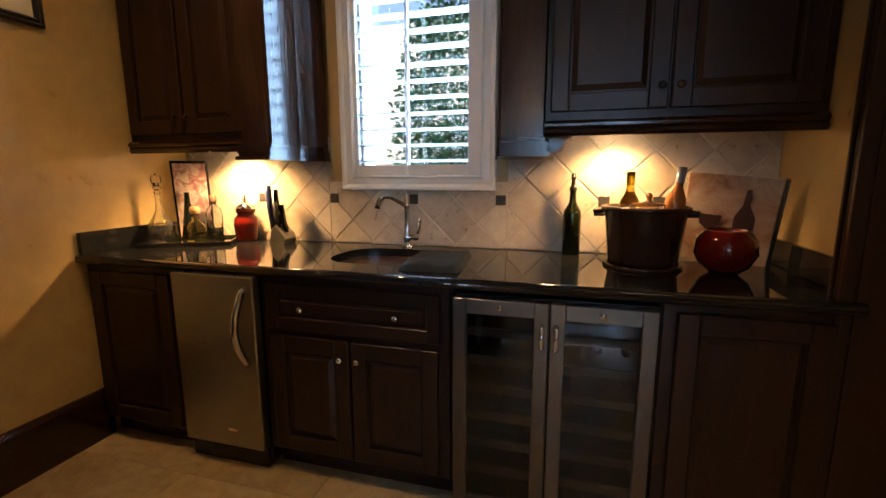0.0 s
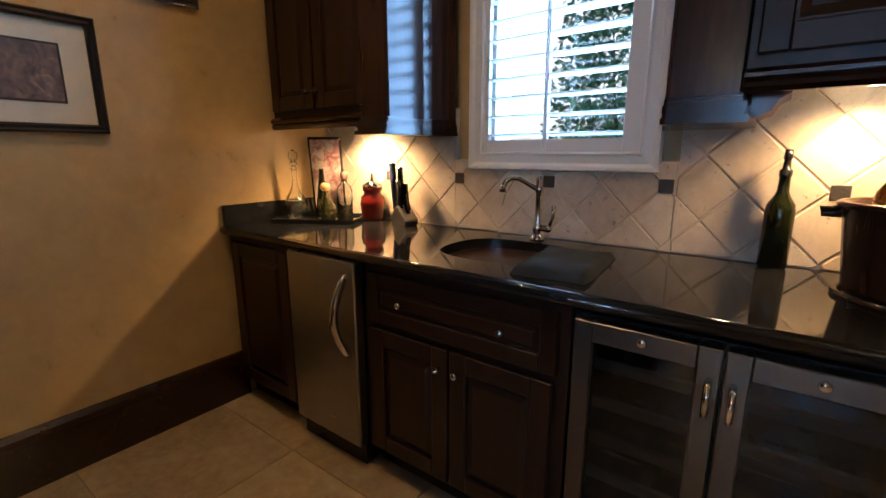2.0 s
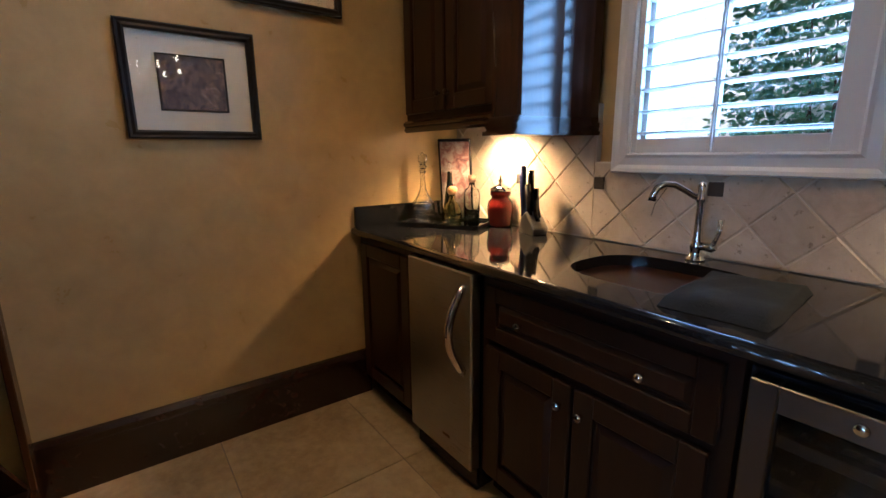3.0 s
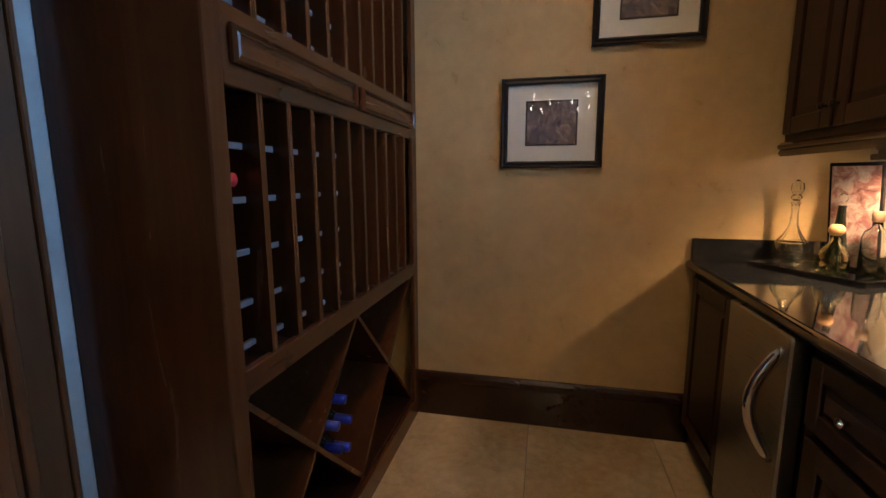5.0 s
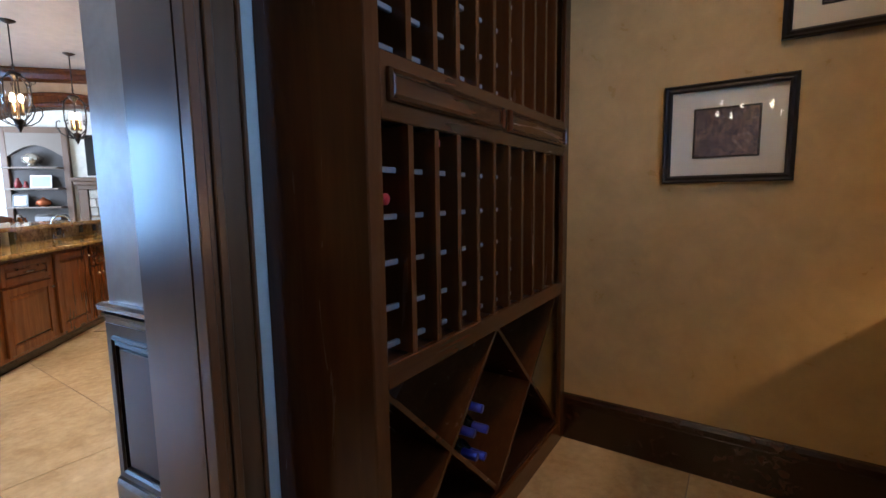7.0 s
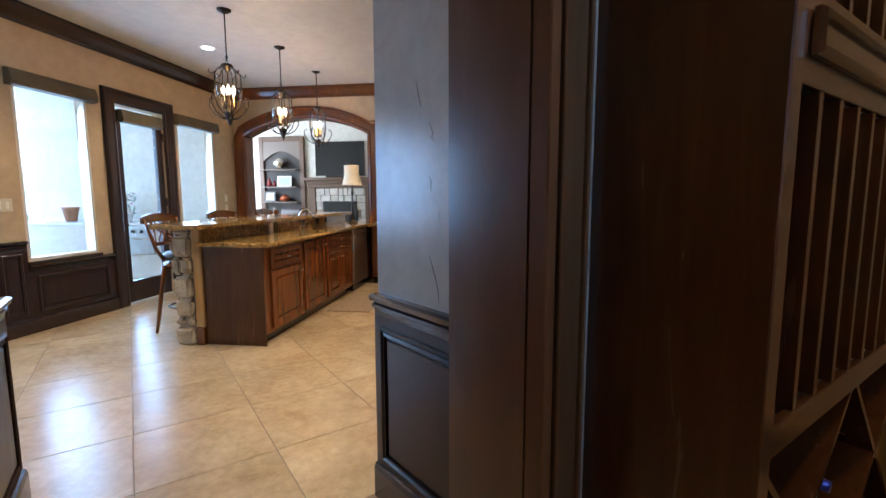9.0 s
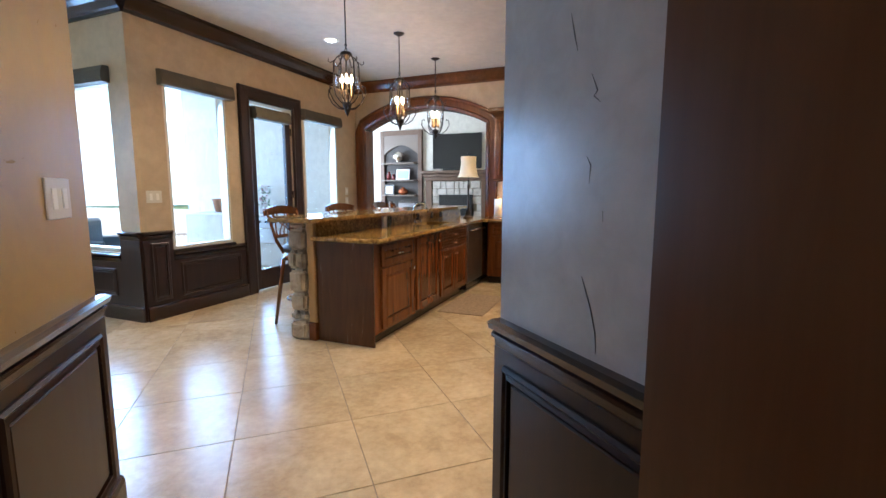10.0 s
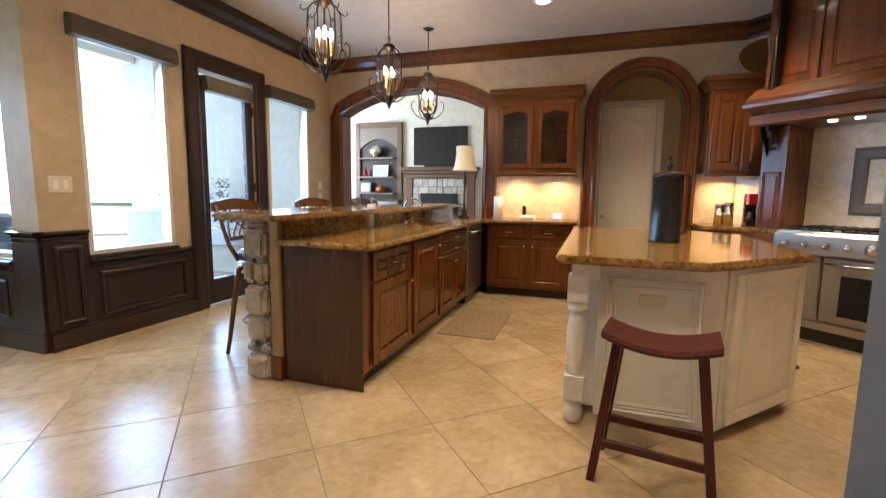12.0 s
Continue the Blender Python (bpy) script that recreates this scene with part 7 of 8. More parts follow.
for x0, x1 in ((-1.085, -0.802), (-0.798, -0.430)):
    st0, st1 = (0.022, 0.006) if x0 < -1 else (0.006, 0.062)
    leaf = part("shutter", boxes((x0, x0 + st0, yl - 0.014, yl + 0.014, 1.265, WZ1), (x1 - st1, x1, yl - 0.014, yl + 0.014, 1.265, WZ1), (x0 + st0, x1 - st1, yl - 0.014, yl + 0.014, 1.265, 1.315), (x0 + st0, x1 - st1, yl - 0.014, yl + 0.014, 2.46, WZ1), bev=0.002), M_WHITE, win)
    z = 1.335
    while z < 2.44:
        bm = bmesh.new()
        n = 8
        a = radians(-6)
        top = [(0.034 * math.cos(t), 0.0052 * math.sin(t)) for t in np.linspace(0, 2 * math.pi, n * 2 + 1)[:-1]]
        L = [bm.verts.new((x0 + st0, yl + 0.02 + y * math.cos(a) - zz * math.sin(a), z + y * math.sin(a) + zz * math.cos(a))) for y, zz in top]
        Rr = [bm.verts.new((x1 - st1, v.co.y, v.co.z)) for v in L]
        for i in range(len(L)):
            bm.faces.new((L[i], L[(i + 1) % len(L)], Rr[(i + 1) % len(L)], Rr[i]))
        bm.faces.new(L)
        bm.faces.new(Rr[::-1])
        bmesh.ops.recalc_face_normals(bm, faces=bm.faces[:])
        part("louver", bm, M_WHITE, leaf)
        z += 0.0765

# outside the bar window: a pale house wall, a shrub
structure("neighbour_wall", boxes((-6, 4, 5.9, 6.1, -0.1, 3.2)), M_LIV, None, "pale sunlit garden wall")


def shrub(m, label, r=0.6, h=2.2, n=2600, seed=1):
    root = thing("shrub", m, label, "shrub")
    rn = random.Random(seed)
    bm = bmesh.new()
    for i in range(7):
        a = i * 0.9
        tube(bm, [(0.03 * math.cos(a), 0.03 * math.sin(a), 0), (0.15 * math.cos(a), 0.15 * math.sin(a), h * 0.4), (0.4 * r * math.cos(a + 0.4), 0.4 * r * math.sin(a + 0.4), h * 0.8)], [0.02, 0.014, 0.006], 6)
    part("stem", bm, mat("shrub_bark", (0.10, 0.07, 0.045), 0.9), root)
    vs, fs = [], []
    for i in range(n):
        z = h * (0.12 + 0.9 * rn.random())
        rr = r * (0.35 + 0.65 * math.sqrt(max(0.05, 1 - (z / h - 0.5) ** 2 * 3))) * (0.5 + 0.55 * rn.random())
        a = rn.random() * 6.283
        c = Vector((rr * math.cos(a), rr * math.sin(a), z + rn.uniform(-0.08, 0.08)))
        d = Vector((rn.uniform(-1, 1), rn.uniform(-1, 1), rn.uniform(-0.6, 0.8))).normalized()
        s = d.orthogonal().normalized()
        L = rn.uniform(0.05, 0.09)
        k = len(vs)
        vs += [c, c + d * L * 0.5 + s * L * 0.28, c + d * L, c + d * L * 0.5 - s * L * 0.28]
        fs.append((k, k + 1, k + 2, k + 3))
    me = bpy.data.meshes.new("crown")
    me.from_pydata([tuple(v) for v in vs], [], fs)
    me.materials.append(mat("leaf_green", (0.07, 0.14, 0.03), 0.5, build=lambda nt, p: nt.links.new(ramp(nt, node_island(nt), [(0.0, (0.07, 0.19, 0.10)), (0.5, (0.10, 0.26, 0.14)), (1.0, (0.18, 0.30, 0.12))]), p.inputs["Base Color"])))
    ob = new("crown", me)
    ob.parent = root
    tagged(ob, kind="stuff")


def node_island(nt):
    return nt.nodes.new("ShaderNodeNewGeometry").outputs["Random Per Island"]


shrub(pose(-1.1, 4.85, -0.1), "leafy green shrub outside the bar window", 0.78, 3.0, n=11000)
shrub(kp(2.2, 9.2, -0.1), "leafy green shrub outside the nook window", 0.9, 1.7, seed=6)
# ---- wine rack ----
RX0, RX1 = XW + 0.002, -0.70
rack = thing("wine_rack", pose(0, 0, 0), "floor-to-ceiling stained wood wine rack with cubbies, drawers and crossed bins", "wine rack")
FY = YR
part("side_panel", (lambda b: (prism(b, [(-0.700, FY), (-0.725, FY), (-0.68, -0.128), (-0.655, -0.128)], 0, H - 0.001), b)[1])(bmesh.new()), M_CASE, rack)
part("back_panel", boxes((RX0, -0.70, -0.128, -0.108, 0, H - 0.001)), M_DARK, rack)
part("stile", boxes((-0.755, -0.701, FY - 0.02, FY + 0.004, 0, H - 0.001), bev=0.003), M_CASE, rack)
part("stile", boxes((RX0, RX0 + 0.07, FY - 0.02, FY + 0.002, 0, H - 0.001), bev=0.003), M_CASE, rack)
LX0, LX1 = RX0 + 0.07, -0.755
for z0, z1 in ((0.0, 0.10), (0.79, 0.855), (1.48, 1.645)):
    part("rail", boxes((LX0, LX1, FY - 0.02, FY + 0.002, z0, z1), bev=0.003), M_CASEH, rack)
part("rail", boxes((LX0, LX1, FY - 0.02, FY + 0.002, 2.62, H - 0.002)), M_CASEH, rack)
for z in (0.09, 0.83, 1.50, 1.62):
    part("shelf", boxes((LX0, LX1, -0.107, FY - 0.021, z, z + 0.02)), M_DARK, rack)
mid = (LX0 + LX1) / 2
for x0, x1 in ((LX0 + 0.02, mid - 0.025), (mid + 0.025, LX1 - 0.02)):
    bm = bmesh.new()
    panel_frame(bm, x0, x1, 1.525, 1.605, FY + 0.002 - 0.004, 0.018, 0.018)
    box(bm, x0 + 0.02, x1 - 0.02, FY - 0.01, FY + 0.004, 1.54, 1.59)
    for v in bm.verts:
        v.co.y = 2 * (FY + 0.002) - v.co.y
    bmesh.ops.recalc_face_normals(bm, faces=bm.faces[:])
    part("drawer_front", bm, M_CASEH, rack)
# slats and bottle cradles
NC = 11
pitch = (LX1 - LX0) / NC


def cradle(x0, x1, z):
    bm = bmesh.new()
    box(bm, x0 + 0.001, x1 - 0.001, FY - 0.045, FY - 0.022, z, z + 0.016)
    return bm


slat_me, cr_me = None, None
for zb, zt, levels in ((0.856, 1.479, 5), (1.646, 2.619, 8)):
    for i in range(1, NC):
        x = LX0 + pitch * i
        part("slat", boxes((x - 0.011, x + 0.011, -0.107, FY - 0.002, zb, zt)), M_CASE, rack)
    step = (zt - zb) / levels
    for k in range(levels):
        z = zb + step * k + (0.02 if k == 0 else 0.0)
        for i in range(NC):
            xa = LX0 + pitch * i + (0.011 if i else 0)
            xb = LX0 + pitch * (i + 1) - (0.011 if i < NC - 1 else 0)
            if cr_me is None:
                # cradle lips coloured grey in place of the bluish glints on them
                cr_me = mesh_of("cradle", boxes((0.001, pitch - 0.023, FY - 0.060, FY - 0.045, 0, 0.016), bev=0.002), mat("glint_grey_cradle", (0.13, 0.12, 0.12), 0.22))
            ob = new("cradle", cr_me)
            ob.parent = rack
            ob.location = (xa, 0, z)
            if xb - xa > pitch - 0.02:
                ob.scale = ((xb - xa - 0.002) / (pitch - 0.024), 1, 1)
# crossed bins
zlo, zhi = 0.115, 0.785
w2 = (LX1 - LX0) / 2
for c in (LX0 + w2 * 0.5, LX0 + w2 * 1.5):
    for s in (-1, 1):
        bm = bmesh.new()
        h = (zhi - zlo) / 2
        cz = (zlo + zhi) / 2
        d = Vector((w2 / 2, 0, s * h))
        nn = Vector((-d.z, 0, d.x)).normalized() * 0.009
        q = [Vector((c, 0, cz)) - d + nn, Vector((c, 0, cz)) + d + nn, Vector((c, 0, cz)) + d - nn, Vector((c, 0, cz)) - d - nn]
        yb = -0.107 + (0.001 if s > 0 else 0)
        yf = FY - 0.022 - (0.001 if s > 0 else 0)
        a = [bm.verts.new((p.x, yf, min(max(p.z, 0.105), 0.789))) for p in q]
        b = [bm.verts.new((p.x, yb, min(max(p.z, 0.105), 0.789))) for p in q]
        bm.faces.new(a)
        bm.faces.new(b[::-1])
        for i in range(4):
            bm.faces.new((a[i], b[i], b[(i + 1) % 4], a[(i + 1) % 4]))
        bmesh.ops.recalc_face_normals(bm, faces=bm.faces[:])
        part("divider", bm, M_CASEH, rack)
# blue capped bottles in a bin, red capped ones in two cubbies
M_BLUE = mat("blue_foil", (0.02, 0.03, 0.22), 0.3, 0.4)
b1 = None
for x, z in ((-1.33, 0.30), (-1.27, 0.33), (-1.35, 0.40), (-1.25, 0.43), (-1.31, 0.50)):
    mm = pose(x, -0.09, z, -90)
    if b1 is None:
        b1 = thing("wine_bottle", mm, "dark wine bottle with blue foil lying in the rack's bin", "bottle", "rack bottles")
        part("glass", wine_bottle_bm(0.037, 0.27), MATS["bottle_black_green"], b1)
        bm = bmesh.new()
        lathe(bm, [(0.0165, 0.21), (0.0168, 0.272), (0, 0.273)], seg=14)
        part("capsule", bm, M_BLUE, b1)
    else:
        copy_thing(b1, mm)
for x, z in ((-0.80, 1.285), (-1.04, 1.45)):
    root = thing("wine_bottle", pose(x, -0.09, z, -90), "dark wine bottle with red foil lying in the rack", "bottle", "rack bottles")
    part("glass", wine_bottle_bm(0.035, 0.27), MATS["bottle_black_green"], root)
    bm = bmesh.new()
    lathe(bm, [(0.0158, 0.21), (0.016, 0.272), (0, 0.273)], seg=14)
    part("capsule", bm, mat("red_foil", (0.35, 0.02, 0.02), 0.3), root)


# ---- pictures on the west wall ----
def framed(y0, y1, z0, z1, label, seed):
    root = thing("framed_picture", pose(XW + 0.001, y0, z0, 0, 0, 90), label, "picture", "wall pictures")
    w, h = y1 - y0, z1 - z0
    bm = bmesh.new()
    f = 0.032
    prof = [(0, 0), (0, 0.022), (0.006, 0.027), (0.014, 0.020), (f - 0.008, 0.026), (f, 0.018), (f, 0)]
    sweep(bm, prof, [((0, 0, 0), (1, 0, 1), (0, -1, 0)), ((w, 0, 0), (-1, 0, 1), (0, -1, 0)), ((w, 0, h), (-1, 0, -1), (0, -1, 0)), ((0, 0, h), (1, 0, -1), (0, -1, 0))], closed=True)
    part("frame", bm, mat("black_frame_lacquer", (0.014, 0.011, 0.010), 0.3), root)
    part("mat_board", boxes((f, w - f, -0.008, -0.003, f, h - f)), M_MATTE, root)
    a, b = w * 0.245, h * 0.25
    bm = bmesh.new()
    panel_frame(bm, a, w - a, b, h - b, -0.0085, 0.008, 0.004)
    part("fillet", bm, MATS["black_frame_lacquer"], root)

    def art(nt, p):
        v = coords(nt, shift=False)
        n1 = noise_of(nt, v, 14.0 + seed, 6, 0.7, 1.0)
        n2 = noise_of(nt, coords(nt, (30, 30, 12), False), 2.5, 4, 0.6)
        c1 = ramp(nt, n1, [(0.30, (0.03, 0.025, 0.03)), (0.45, (0.12, 0.10, 0.11)), (0.58, (0.22, 0.15, 0.13)), (0.75, (0.40, 0.36, 0.33))])
        c2 = ramp(nt, n2, [(0.35, (0.5, 0.5, 0.55)), (0.65, (1.2, 1.1, 1.0))])
        nt.links.new(mix(nt, 0.8, c1, c2, "MULTIPLY"), p.inputs["Base Color"])
    part("print", boxes((a + 0.008, w - a - 0.008, -0.0095, -0.0081, b + 0.008, h - b - 0.008)), mat("street_scene_print_%d" % seed, (0.15, 0.12, 0.1), 0.6, build=art), root)
    g = part("glass", boxes((f - 0.002, w - f + 0.002, -0.0135, -0.0125, f - 0.002, h - f + 0.002)), M_PANE, root)
    g.visible_shadow = False


framed(0.645, 1.115, 1.335, 1.752, "black framed street scene print with a cream mat", 1)
framed(1.045, 1.515, 1.875, 2.29, "black framed street scene print hung higher, cream mat", 2)

# ---- things on the bar ----
BZ = 0.91
root = thing("serving_tray", pose(-1.935, 1.945, BZ, 0, 0, 30), "dark mirrored tray holding decanters on the black granite", "tray")
part("base", boxes((-0.21, 0.21, -0.13, 0.13, 0.0, 0.008), bev=0.003), mat("tray_mirror", (0.5, 0.5, 0.5), 0.05, 1.0), root)
bm = bmesh.new()
sweep(bm, [(0, 0), (0, 0.022), (0.007, 0.022), (0.007, 0)], [((-0.215, -0.135, 0.0), (1, 1, 0), (0, 0, 1)), ((0.215, -0.135, 0.0), (-1, 1, 0), (0, 0, 1)), ((0.215, 0.135, 0), (-1, -1, 0), (0, 0, 1)), ((-0.215, 0.135, 0), (1, -1, 0), (0, 0, 1))], closed=True)
part("rim", bm, M_BLACKP, root)
TZ = BZ + 0.009
root = thing("cut_glass_decanter", pose(-2.07, 1.885, TZ), "cut crystal decanter with a long neck and faceted stopper", "decanter")
bm = bmesh.new()
lathe(bm, [(0, 0.0), (0.035, 0.0), (0.055, 0.03), (0.064, 0.065), (0.056, 0.10), (0.032, 0.135), (0.017, 0.17), (0.013, 0.22), (0.014, 0.255), (0.020, 0.265), (0.016, 0.265), (0.010, 0.22), (0.012, 0.17), (0.026, 0.13), (0.048, 0.095), (0.056, 0.065), (0.048, 0.035), (0, 0.02)], seg=16)
for f in bm.faces:
    f.smooth = False
part("body", bm, M_GLASS, root)
bm = bmesh.new()
lathe(bm, [(0, 0.25), (0.010, 0.26), (0.012, 0.272), (0.022, 0.285), (0.014, 0.298), (0.025, 0.318), (0.022, 0.342), (0, 0.36)], seg=8)
for f in bm.faces:
    f.smooth = False
part("stopper", bm, M_GLASS, root)
root = thing("liquor_bottle", pose(-1.91, 1.955, TZ), "squat clear bottle with a round cork and some liquor", "bottle")
bm = bmesh.new()
lathe(bm, [(0, 0), (0.046, 0), (0.052, 0.01), (0.050, 0.06), (0.038, 0.095), (0.018, 0.115), (0.016, 0.14), (0.020, 0.145), (0.017, 0.147), (0.012, 0.14), (0.014, 0.115), (0.034, 0.09), (0.045, 0.06), (0.046, 0.012), (0, 0.01)], seg=20)
part("body", bm, glass_mat("pale_gold_glass", (0.92, 0.88, 0.62)), root)
bm = bmesh.new()
lathe(bm, [(0, 0.14), (0.016, 0.147), (0.026, 0.162), (0.026, 0.175), (0.016, 0.188), (0, 0.19)], seg=18)
part("cork", bm, mat("cork", (0.42, 0.22, 0.08), 0.7), root)
root = thing("liquor_bottle", pose(-1.91, 2.085, TZ), "tall clear bottle with a dark stopper", "bottle")
bm = bmesh.new()
lathe(bm, [(0, 0), (0.040, 0), (0.043, 0.008), (0.043, 0.14), (0.036, 0.165), (0.017, 0.18), (0.016, 0.20), (0.012, 0.20), (0.013, 0.18), (0.032, 0.16), (0.038, 0.14), (0.038, 0.012), (0, 0.01)], seg=20)
part("body", bm, M_GLASS, root)
bm = bmesh.new()
lathe(bm, [(0, 0.19), (0.013, 0.20), (0.020, 0.205), (0.020, 0.24), (0, 0.242)], seg=16)
part("stopper", bm, mat("brown_stopper", (0.10, 0.055, 0.03), 0.6), root)
root = thing("dark_bottle", pose(-2.03, 2.03, TZ), "slim dark bottle with a glass stopper", "bottle")
bm = bmesh.new()
lathe(bm, [(0, 0), (0.040, 0), (0.042, 0.01), (0.036, 0.05), (0.026, 0.12), (0.016, 0.20), (0.013, 0.25), (0.016, 0.255), (0, 0.256)], seg=18)
part("body", bm, MATS["bottle_black_green"], root)
bm = bmesh.new()
lathe(bm, [(0.010, 0.256), (0.008, 0.265), (0.018, 0.285), (0.010, 0.302), (0, 0.305)], seg=12)
part("stopper", bm, M_GLASS, root)
root = thing("picture_plaque", pose(-2.065, 2.115, BZ, 8, 0, 34), "black framed wine label print leaning against the splash", "picture")
part("frame", boxes((-0.092, 0.092, -0.012, 0, 0, 0.44), bev=0.003), M_BLACKP, root)


def plaque(nt, p):
    n1 = noise_of(nt, coords(nt, shift=False), 22.0, 5, 0.65, 0.8)
    nt.links.new(ramp(nt, n1, [(0.3, (0.10, 0.05, 0.06)), (0.45, (0.30, 0.14, 0.13)), (0.55, (0.42, 0.33, 0.30)), (0.7, (0.55, 0.46, 0.42))]), p.inputs["Base Color"])


part("print", boxes((-0.080, 0.080, -0.0145, -0.0121, 0.014, 0.426)), mat("wine_label_print", (0.4, 0.3, 0.25), 0.4, build=plaque), root)
M_REDG = mat("ruby_ceramic", (0.13, 0.008, 0.004), 0.12, coat=0.4)
root = thing("red_jar", pose(-1.725, 2.115, BZ), "glossy ruby red lidded jar with a silver finial", "jar")
bm = bmesh.new()
lathe(bm, [(0, 0), (0.052, 0), (0.060, 0.012), (0.062, 0.05), (0.066, 0.09), (0.060, 0.125), (0.046, 0.14), (0.044, 0.15), (0.052, 0.155), (0.052, 0.175), (0, 0.175)], seg=26)
part("body", bm, M_REDG, root)
bm = bmesh.new()
lathe(bm, [(0.052, 0.175), (0.055, 0.182), (0.040, 0.198), (0.012, 0.208), (0.008, 0.216), (0.014, 0.224), (0.006, 0.236), (0.005, 0.25), (0, 0.255)], seg=22)
part("lid", bm, M_CHROME, root)
root = thing("knife_block", pose(-1.485, 2.09, BZ, 0, 0, -15), "slanted wood-and-steel knife block full of dark-handled knives", "knife block")
bm = bmesh.new()
pr = [(-0.06, 0), (0.06, 0), (0.07, 0.03), (0.0, 0.10), (-0.035, 0.075)]
lo = [bm.verts.new((x, -0.04, z)) for x, z in pr]
hi = [bm.verts.new((x, 0.04, z)) for x, z in pr]
bm.faces.new(lo)
bm.faces.new(hi[::-1])
for i in range(len(pr)):
    bm.faces.new((lo[i], hi[i], hi[(i + 1) % len(pr)], lo[(i + 1) % len(pr)]))
bmesh.ops.recalc_face_normals(bm, faces=bm.faces[:])
bmesh.ops.bevel(bm, geom=bm.edges[:], offset=0.004, segments=2, affect="EDGES")
part("block", bm, M_STEEL, root)
for i, (x, y, h, w) in enumerate(((-0.03, -0.022, 0.30, 0.016), (-0.022, 0.018, 0.28, 0.015), (0.012, -0.018, 0.22, 0.013), (0.02, 0.02, 0.20, 0.013), (0.045, 0.0, 0.15, 0.011))):
    bm = bmesh.new()
    tube(bm, [(x, y, 0.06), (x - 0.02, y, h * 0.55), (x - 0.035, y, h)], [w, w * 0.95, w * 1.1], 8)
    part("knife_handle", bm, M_BLACKP if i else mat("blue_black_handle", (0.02, 0.03, 0.10), 0.25), root)

# bar towel over the sink's edge
root = thing("bar_towel", pose(-0.525, 1.775, BZ + 0.001, 0, 0, 5), "folded black terry towel beside the sink", "towel")
bm = bmesh.new()
rows = []
nx, ny = 22, 16
for j in range(ny + 1):
    rows.append([])
    for i in range(nx + 1):
        x, y = -0.115 + 0.23 * i / nx, -0.185 + 0.37 * j / ny
        e = min(i, nx - i, j, ny - j)
        z = (0.0 if e == 0 else 0.022 if e == 1 else 0.028) + (0.006 * noise.noise(Vector((x * 14, y * 14, 0))) if e > 0 else 0)
        rows[-1].append(bm.verts.new((x + 0.006 * noise.noise(Vector((y * 9, 1, x * 4))), y + 0.006 * noise.noise(Vector((x * 9, 3, y))), max(z, 0))))
for j in range(ny):
    for i in range(nx):
        f = bm.faces.new((rows[j][i], rows[j][i + 1], rows[j + 1][i + 1], rows[j + 1][i]))
        f.smooth = True
part("cloth", bm, mat("black_terry", (0.008, 0.011, 0.013), 0.95, build=lambda nt, p: bump(nt, p, noise_of(nt, coords(nt), 260.0, 3), 0.9, 0.004)), root)

# wine bottle, wooden bucket with bottles, red bowl, art tile
root = thing("wine_bottle", pose(0.0, 2.135, BZ), "dark green wine bottle with a pourer stopper on the granite", "bottle")
part("glass", wine_bottle_bm(0.039, 0.30), mat("deep_green_glass", (0.010, 0.012, 0.004), 0.08, spec=0.5), root)
bm = bmesh.new()
lathe(bm, [(0.017, 0.285), (0.017, 0.30), (0.011, 0.305), (0.009, 0.33), (0.012, 0.335), (0.010, 0.36), (0, 0.362)], seg=14)
part("stopper", bm, M_BLACKP, root)
M_BUCK = wood_mat("dark_walnut_stave", (0.016, 0.007, 0.004), (0.032, 0.013, 0.007), (0.055, 0.024, 0.012), rough=0.2)
root = thing("wine_bucket", pose(0.27, 1.93, BZ), "dark wooden stave bucket with bands and side lugs, holding bottles", "bucket")
bm = bmesh.new()
lathe(bm, [(0, 0.012), (0.125, 0.012), (0.128, 0.03), (0.150, 0.225), (0.152, 0.232), (0.143, 0.232), (0.118, 0.04), (0, 0.04)], seg=30)
part("bowl", bm, M_BUCK, root)
bm = bmesh.new()
for z, r in ((0.006, 0.137), (0.228, 0.154)):
    ring = [(r * math.cos(a), r * math.sin(a), z) for a in np.linspace(0, 2 * math.pi, 37)]
    tube(bm, ring, 0.009, 8)
part("band", bm, M_BUCK, root)
for s in (-1, 1):
    bm = bmesh.new()
    tube(bm, [(s * 0.148, 0, 0.20), (s * 0.185, 0, 0.20), (s * 0.19, 0, 0.212), (s * 0.15, 0, 0.216)], 0.008, 8)
    part("lug", bm, M_IRON, root)
for x, y, hh, mt, tip, lab in ((-0.055, 0.03, 0.37, "olive_glass", None, "pale green empty wine bottle standing in the bucket"), (0.085, 0.03, 0.39, "amber_wine", "white", "clear bottle of amber wine with grey foil leaning in the bucket")):
    root = thing("wine_bottle", pose(0.27 + x, 1.93 + y, BZ + 0.045, 0, 7 if x > 0 else 0, 0), lab, "bottle", "bucket bottles")
    bm = wine_bottle_bm(0.038, hh - 0.05)
    part("glass", bm, M_OLIVE if x < 0 else mat("amber_wine", (0.22, 0.08, 0.02), 0.1), root)
    bm = bmesh.new()
    lathe(bm, [(0.0165, hh * 0.72), (0.0168, hh - 0.049), (0, hh - 0.048)], seg=14)
    part("capsule", bm, mat("grey_foil", (0.16, 0.17, 0.20), 0.35, 0.5) if x > 0 else M_OLIVE, root)
root = thing("bucket_lid", pose(0.28, 1.92, BZ + 0.238), "copper-topped lid with a bronze knob resting on the bucket", "lid")
bm = bmesh.new()
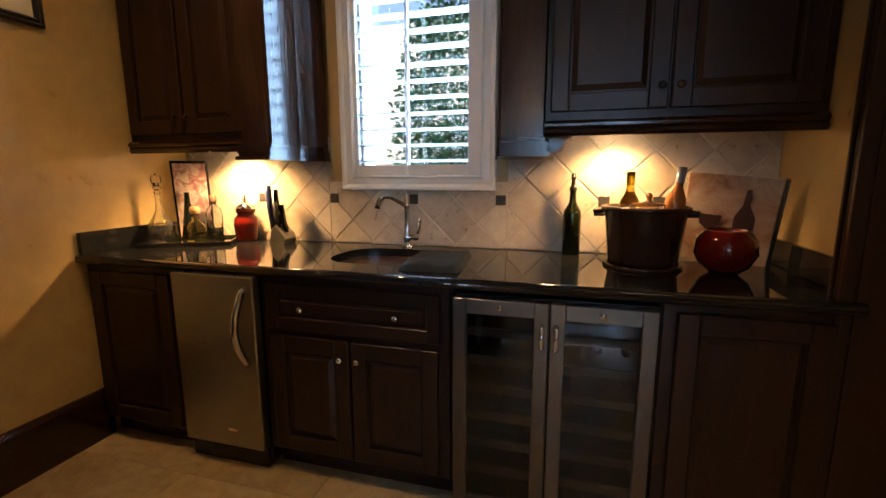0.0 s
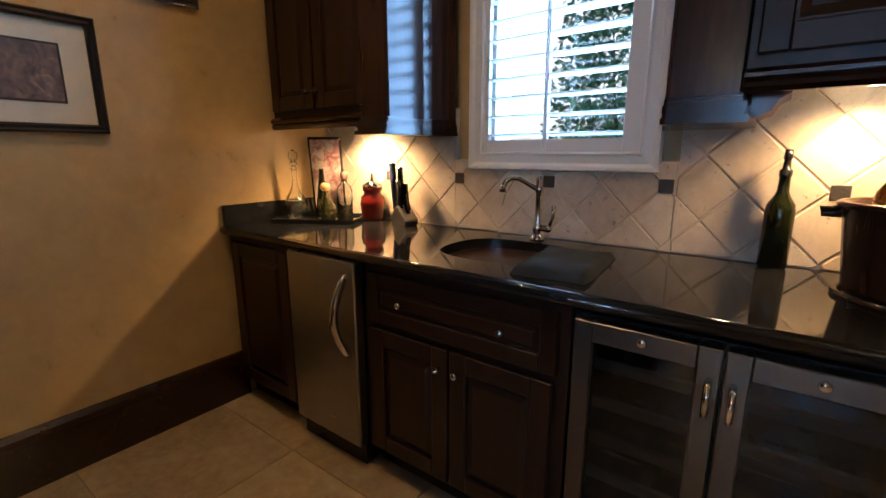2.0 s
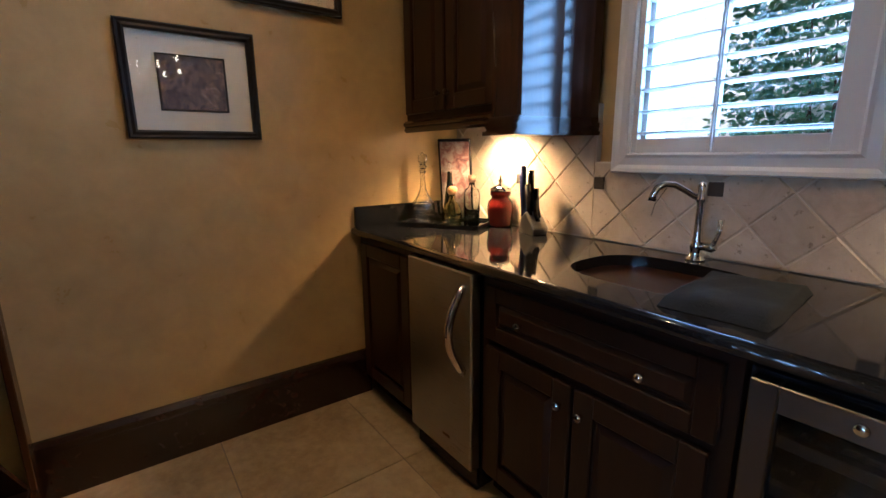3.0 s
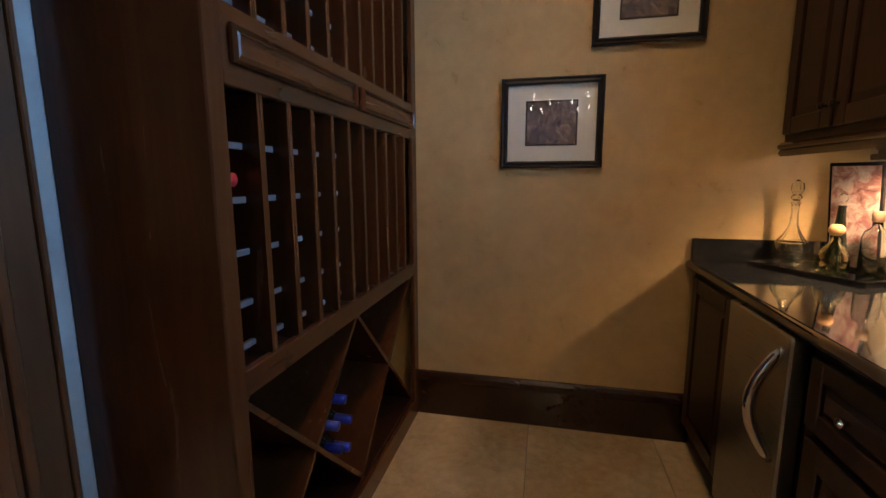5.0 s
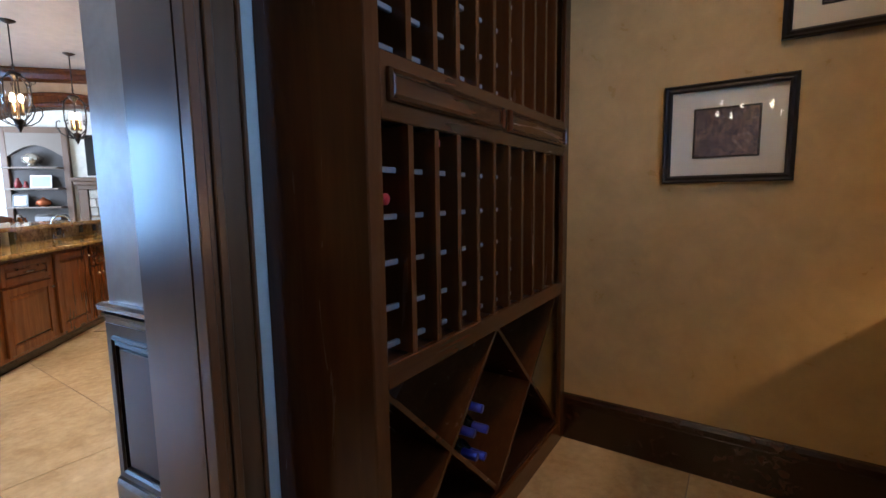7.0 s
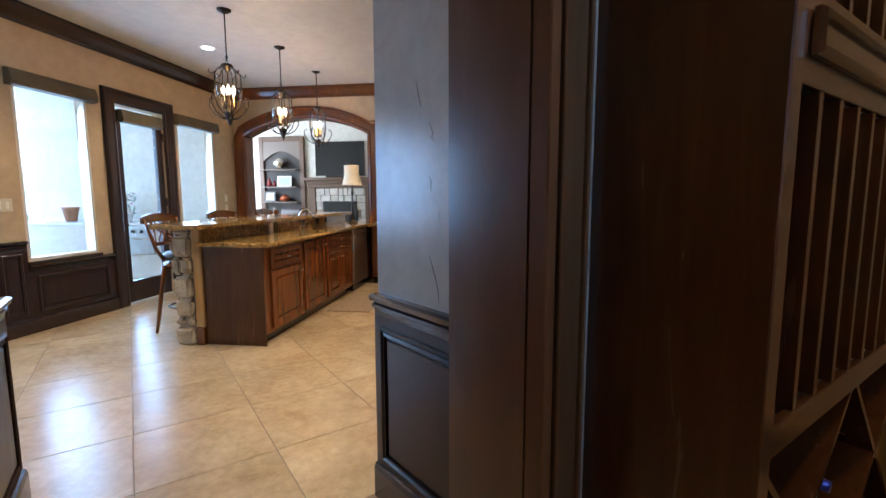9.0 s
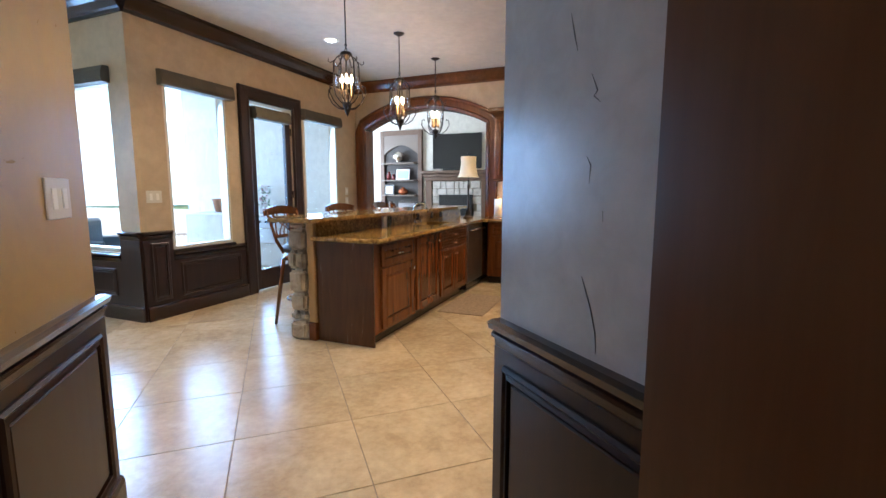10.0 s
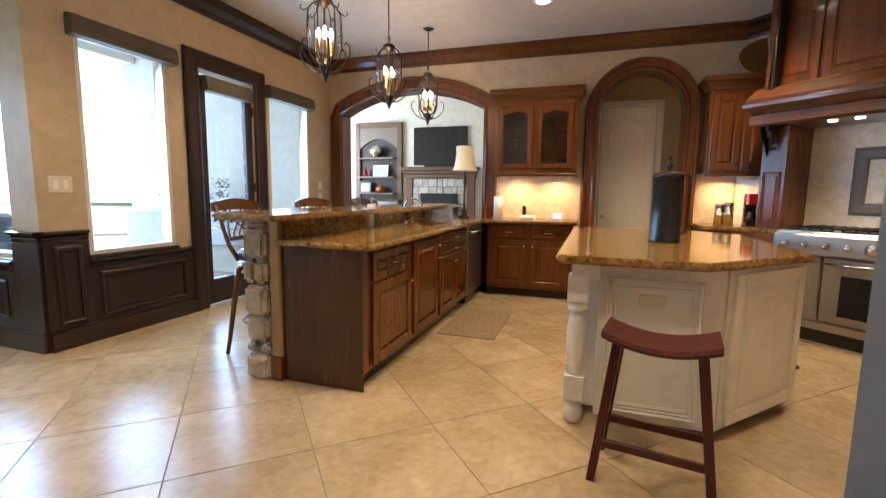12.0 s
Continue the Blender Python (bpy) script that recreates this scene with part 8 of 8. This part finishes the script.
lathe(bm, [(0, 0), (0.06, 0.0), (0.062, 0.006), (0.03, 0.012), (0.012, 0.016), (0.008, 0.026), (0.014, 0.036), (0.008, 0.046), (0, 0.05)], seg=22)
part("lid", bm, mat("worn_copper", (0.35, 0.15, 0.08), 0.3, 0.8), root)
root = thing("red_bowl", pose(0.535, 1.86, BZ) @ Matrix.Scale(0.88, 4), "round glossy ruby red glass bowl on the granite", "bowl")
bm = bmesh.new()
lathe(bm, [(0, 0), (0.05, 0), (0.09, 0.03), (0.118, 0.085), (0.112, 0.14), (0.085, 0.18), (0.078, 0.182), (0.104, 0.14), (0.110, 0.085), (0.08, 0.035), (0, 0.012)], seg=30)
part("bowl", bm, mat("ruby_glass", (0.10, 0.006, 0.004), 0.06), root)
root = thing("art_tile", pose(0.575, 2.09, BZ, 10, 5, -18), "stone tile painted with a wine bottle and glass, leaning", "picture")


def art2(nt, p):
    n1 = noise_of(nt, coords(nt, shift=False), 8.0, 6, 0.6, 0.8)
    nt.links.new(ramp(nt, n1, [(0.3, (0.13, 0.05, 0.028)), (0.45, (0.34, 0.18, 0.11)), (0.6, (0.42, 0.30, 0.21)), (0.75, (0.52, 0.42, 0.32))]), p.inputs["Base Color"])


part("stone", boxes((-0.145, 0.165, -0.012, 0, 0, 0.36), bev=0.003), mat("painted_stone", (0.5, 0.35, 0.26), 0.5, build=art2), root)
part("edge", boxes((0.165, 0.178, -0.03, 0.01, 0, 0.36)), M_BLACKP, root)
bm = bmesh.new()
for poly in ([(0.03, 0.08), (0.10, 0.08), (0.10, 0.20), (0.075, 0.25), (0.072, 0.31), (0.056, 0.31), (0.052, 0.25), (0.03, 0.20)], [(-0.09, 0.20), (-0.01, 0.20), (-0.015, 0.16), (-0.04, 0.14), (-0.045, 0.08), (-0.055, 0.08), (-0.06, 0.14), (-0.085, 0.16)]):
    vs = [bm.verts.new((x, -0.0135, z)) for x, z in poly]
    bm.faces.new(vs)
part("painting", bm, mat("wine_dark_paint", (0.05, 0.02, 0.015), 0.4), root)
root = thing("wire_hook", pose(-0.985, 2.19, 1.05), "thin bent wire hanging at the splash below the window", "wire")
bm = bmesh.new()
tube(bm, [(0, -0.004, -0.02), (0.02, -0.02, 0.03), (0.05, -0.01, 0.085), (0.055, -0.004, 0.10)], 0.0014, 5)
part("wire", bm, M_IRON, root)

# scratches in the passage plaster
bm = bmesh.new()
for pts in ([(-0.802, 1.085), (-0.785, 1.05), (-0.770, 1.017), (-0.752, 0.963), (-0.747, 0.915)], [(-0.795, 1.54), (-0.775, 1.50), (-0.785, 1.49), (-0.765, 1.474)], [(-0.745, 1.24), (-0.743, 1.215)],
            [(-0.869, 1.69), (-0.855, 1.64), (-0.843, 1.60)], [(-0.80, 1.36), (-0.787, 1.341), (-0.79, 1.30)]):
    tube(bm, [(-0.69 + 0.06 * (-0.38 - y) / 0.769 + 0.0002, y, z) for y, z in pts], [0.0006] + [0.0018] * (len(pts) - 2) + [0.0006], 5)
structure("trim_scuff_marks", bm, mat("scuff_grey", (0.08, 0.072, 0.066), 0.7), None, "dark curved scuff marks on the plaster")

# ---- chandelier of the dining room, seen in the picture glass ----
root = thing("chandelier", pose(3.0, 1.05, 2.2), "bronze dining chandelier with lit candle bulbs", "light")
bm = bmesh.new()
lathe(bm, [(0, -0.15), (0.03, -0.12), (0.05, -0.05), (0.03, 0.05), (0.02, 0.25), (0.04, 0.30), (0.01, 0.34), (0.008, 0.86), (0.06, 0.87), (0.06, 0.88), (0, 0.88)], seg=16)
part("hub", bm, M_IRON, root)
for i in range(9):
    a = i * 2 * math.pi / 9
    ca, sa = math.cos(a), math.sin(a)
    up = 0.12 if i % 3 == 0 else 0.0
    bm = bmesh.new()
    tube(bm, [(r * ca, r * sa, z + up) for r, z in ((0.03, 0.0), (0.15, -0.09), (0.30, -0.09), (0.42, -0.01), (0.45, 0.05))], 0.008, 6)
    lathe(bm, [(0, 0.05 + up), (0.03, 0.055 + up), (0.012, 0.06 + up), (0.012, 0.14 + up), (0, 0.14 + up)], 0.45 * ca, 0.45 * sa, 10)
    part("arm", bm, M_IRON, root)
    bm = bmesh.new()
    lathe(bm, [(0.006, 0.14 + up), (0.016, 0.165 + up), (0.018, 0.185 + up), (0.006, 0.225 + up), (0, 0.23 + up)], 0.45 * ca, 0.45 * sa, 10)
    part("bulb", bm, M_BULB, root).visible_shadow = False

# ---- floor tiles, the nearest as pieces ----
P = 0.607
tile_me = mesh_of("tile", boxes((-P / 2 + 0.002, P / 2 - 0.002, -P / 2 + 0.002, P / 2 - 0.002, -0.012, 0.0), bev=0.0015), M_TILE)
C, S = math.cos(KA), math.sin(KA)


def inside(x, y):
    u, v = -S * x - C * y, C * x - S * y
    if y > -0.35:
        return -2.5 < x < 1.6 and y < 2.0
    if -1.7 < y <= -0.35 and u < 1.6:
        return -1.0 < x < 1.2
    return 0.6 < u < 6.9 and -2.4 < v < 6.6


count = 0
far = bmesh.new()
for i in range(-16, 17):
    for j in range(-20, 8):
        x, y = 0.265 - P / 2 + P * i, -2.37 - P / 2 + P * j
        if y > -0.35:
            y += 0.15
        if inside(x, y):
            u = -S * x - C * y
            if count < 300:
                ob = new("tile", tile_me)
                ob.parent = floor
                ob.location = (x, y, 0)
                count += 1
        else:
            box(far, x - P / 2 + 0.002, x + P / 2 - 0.002, y - P / 2 + 0.002, y + P / 2 - 0.002, -0.012, -0.0002)
part("floor_tiles", far, M_TILE, floor)["kind"] = "stuff"
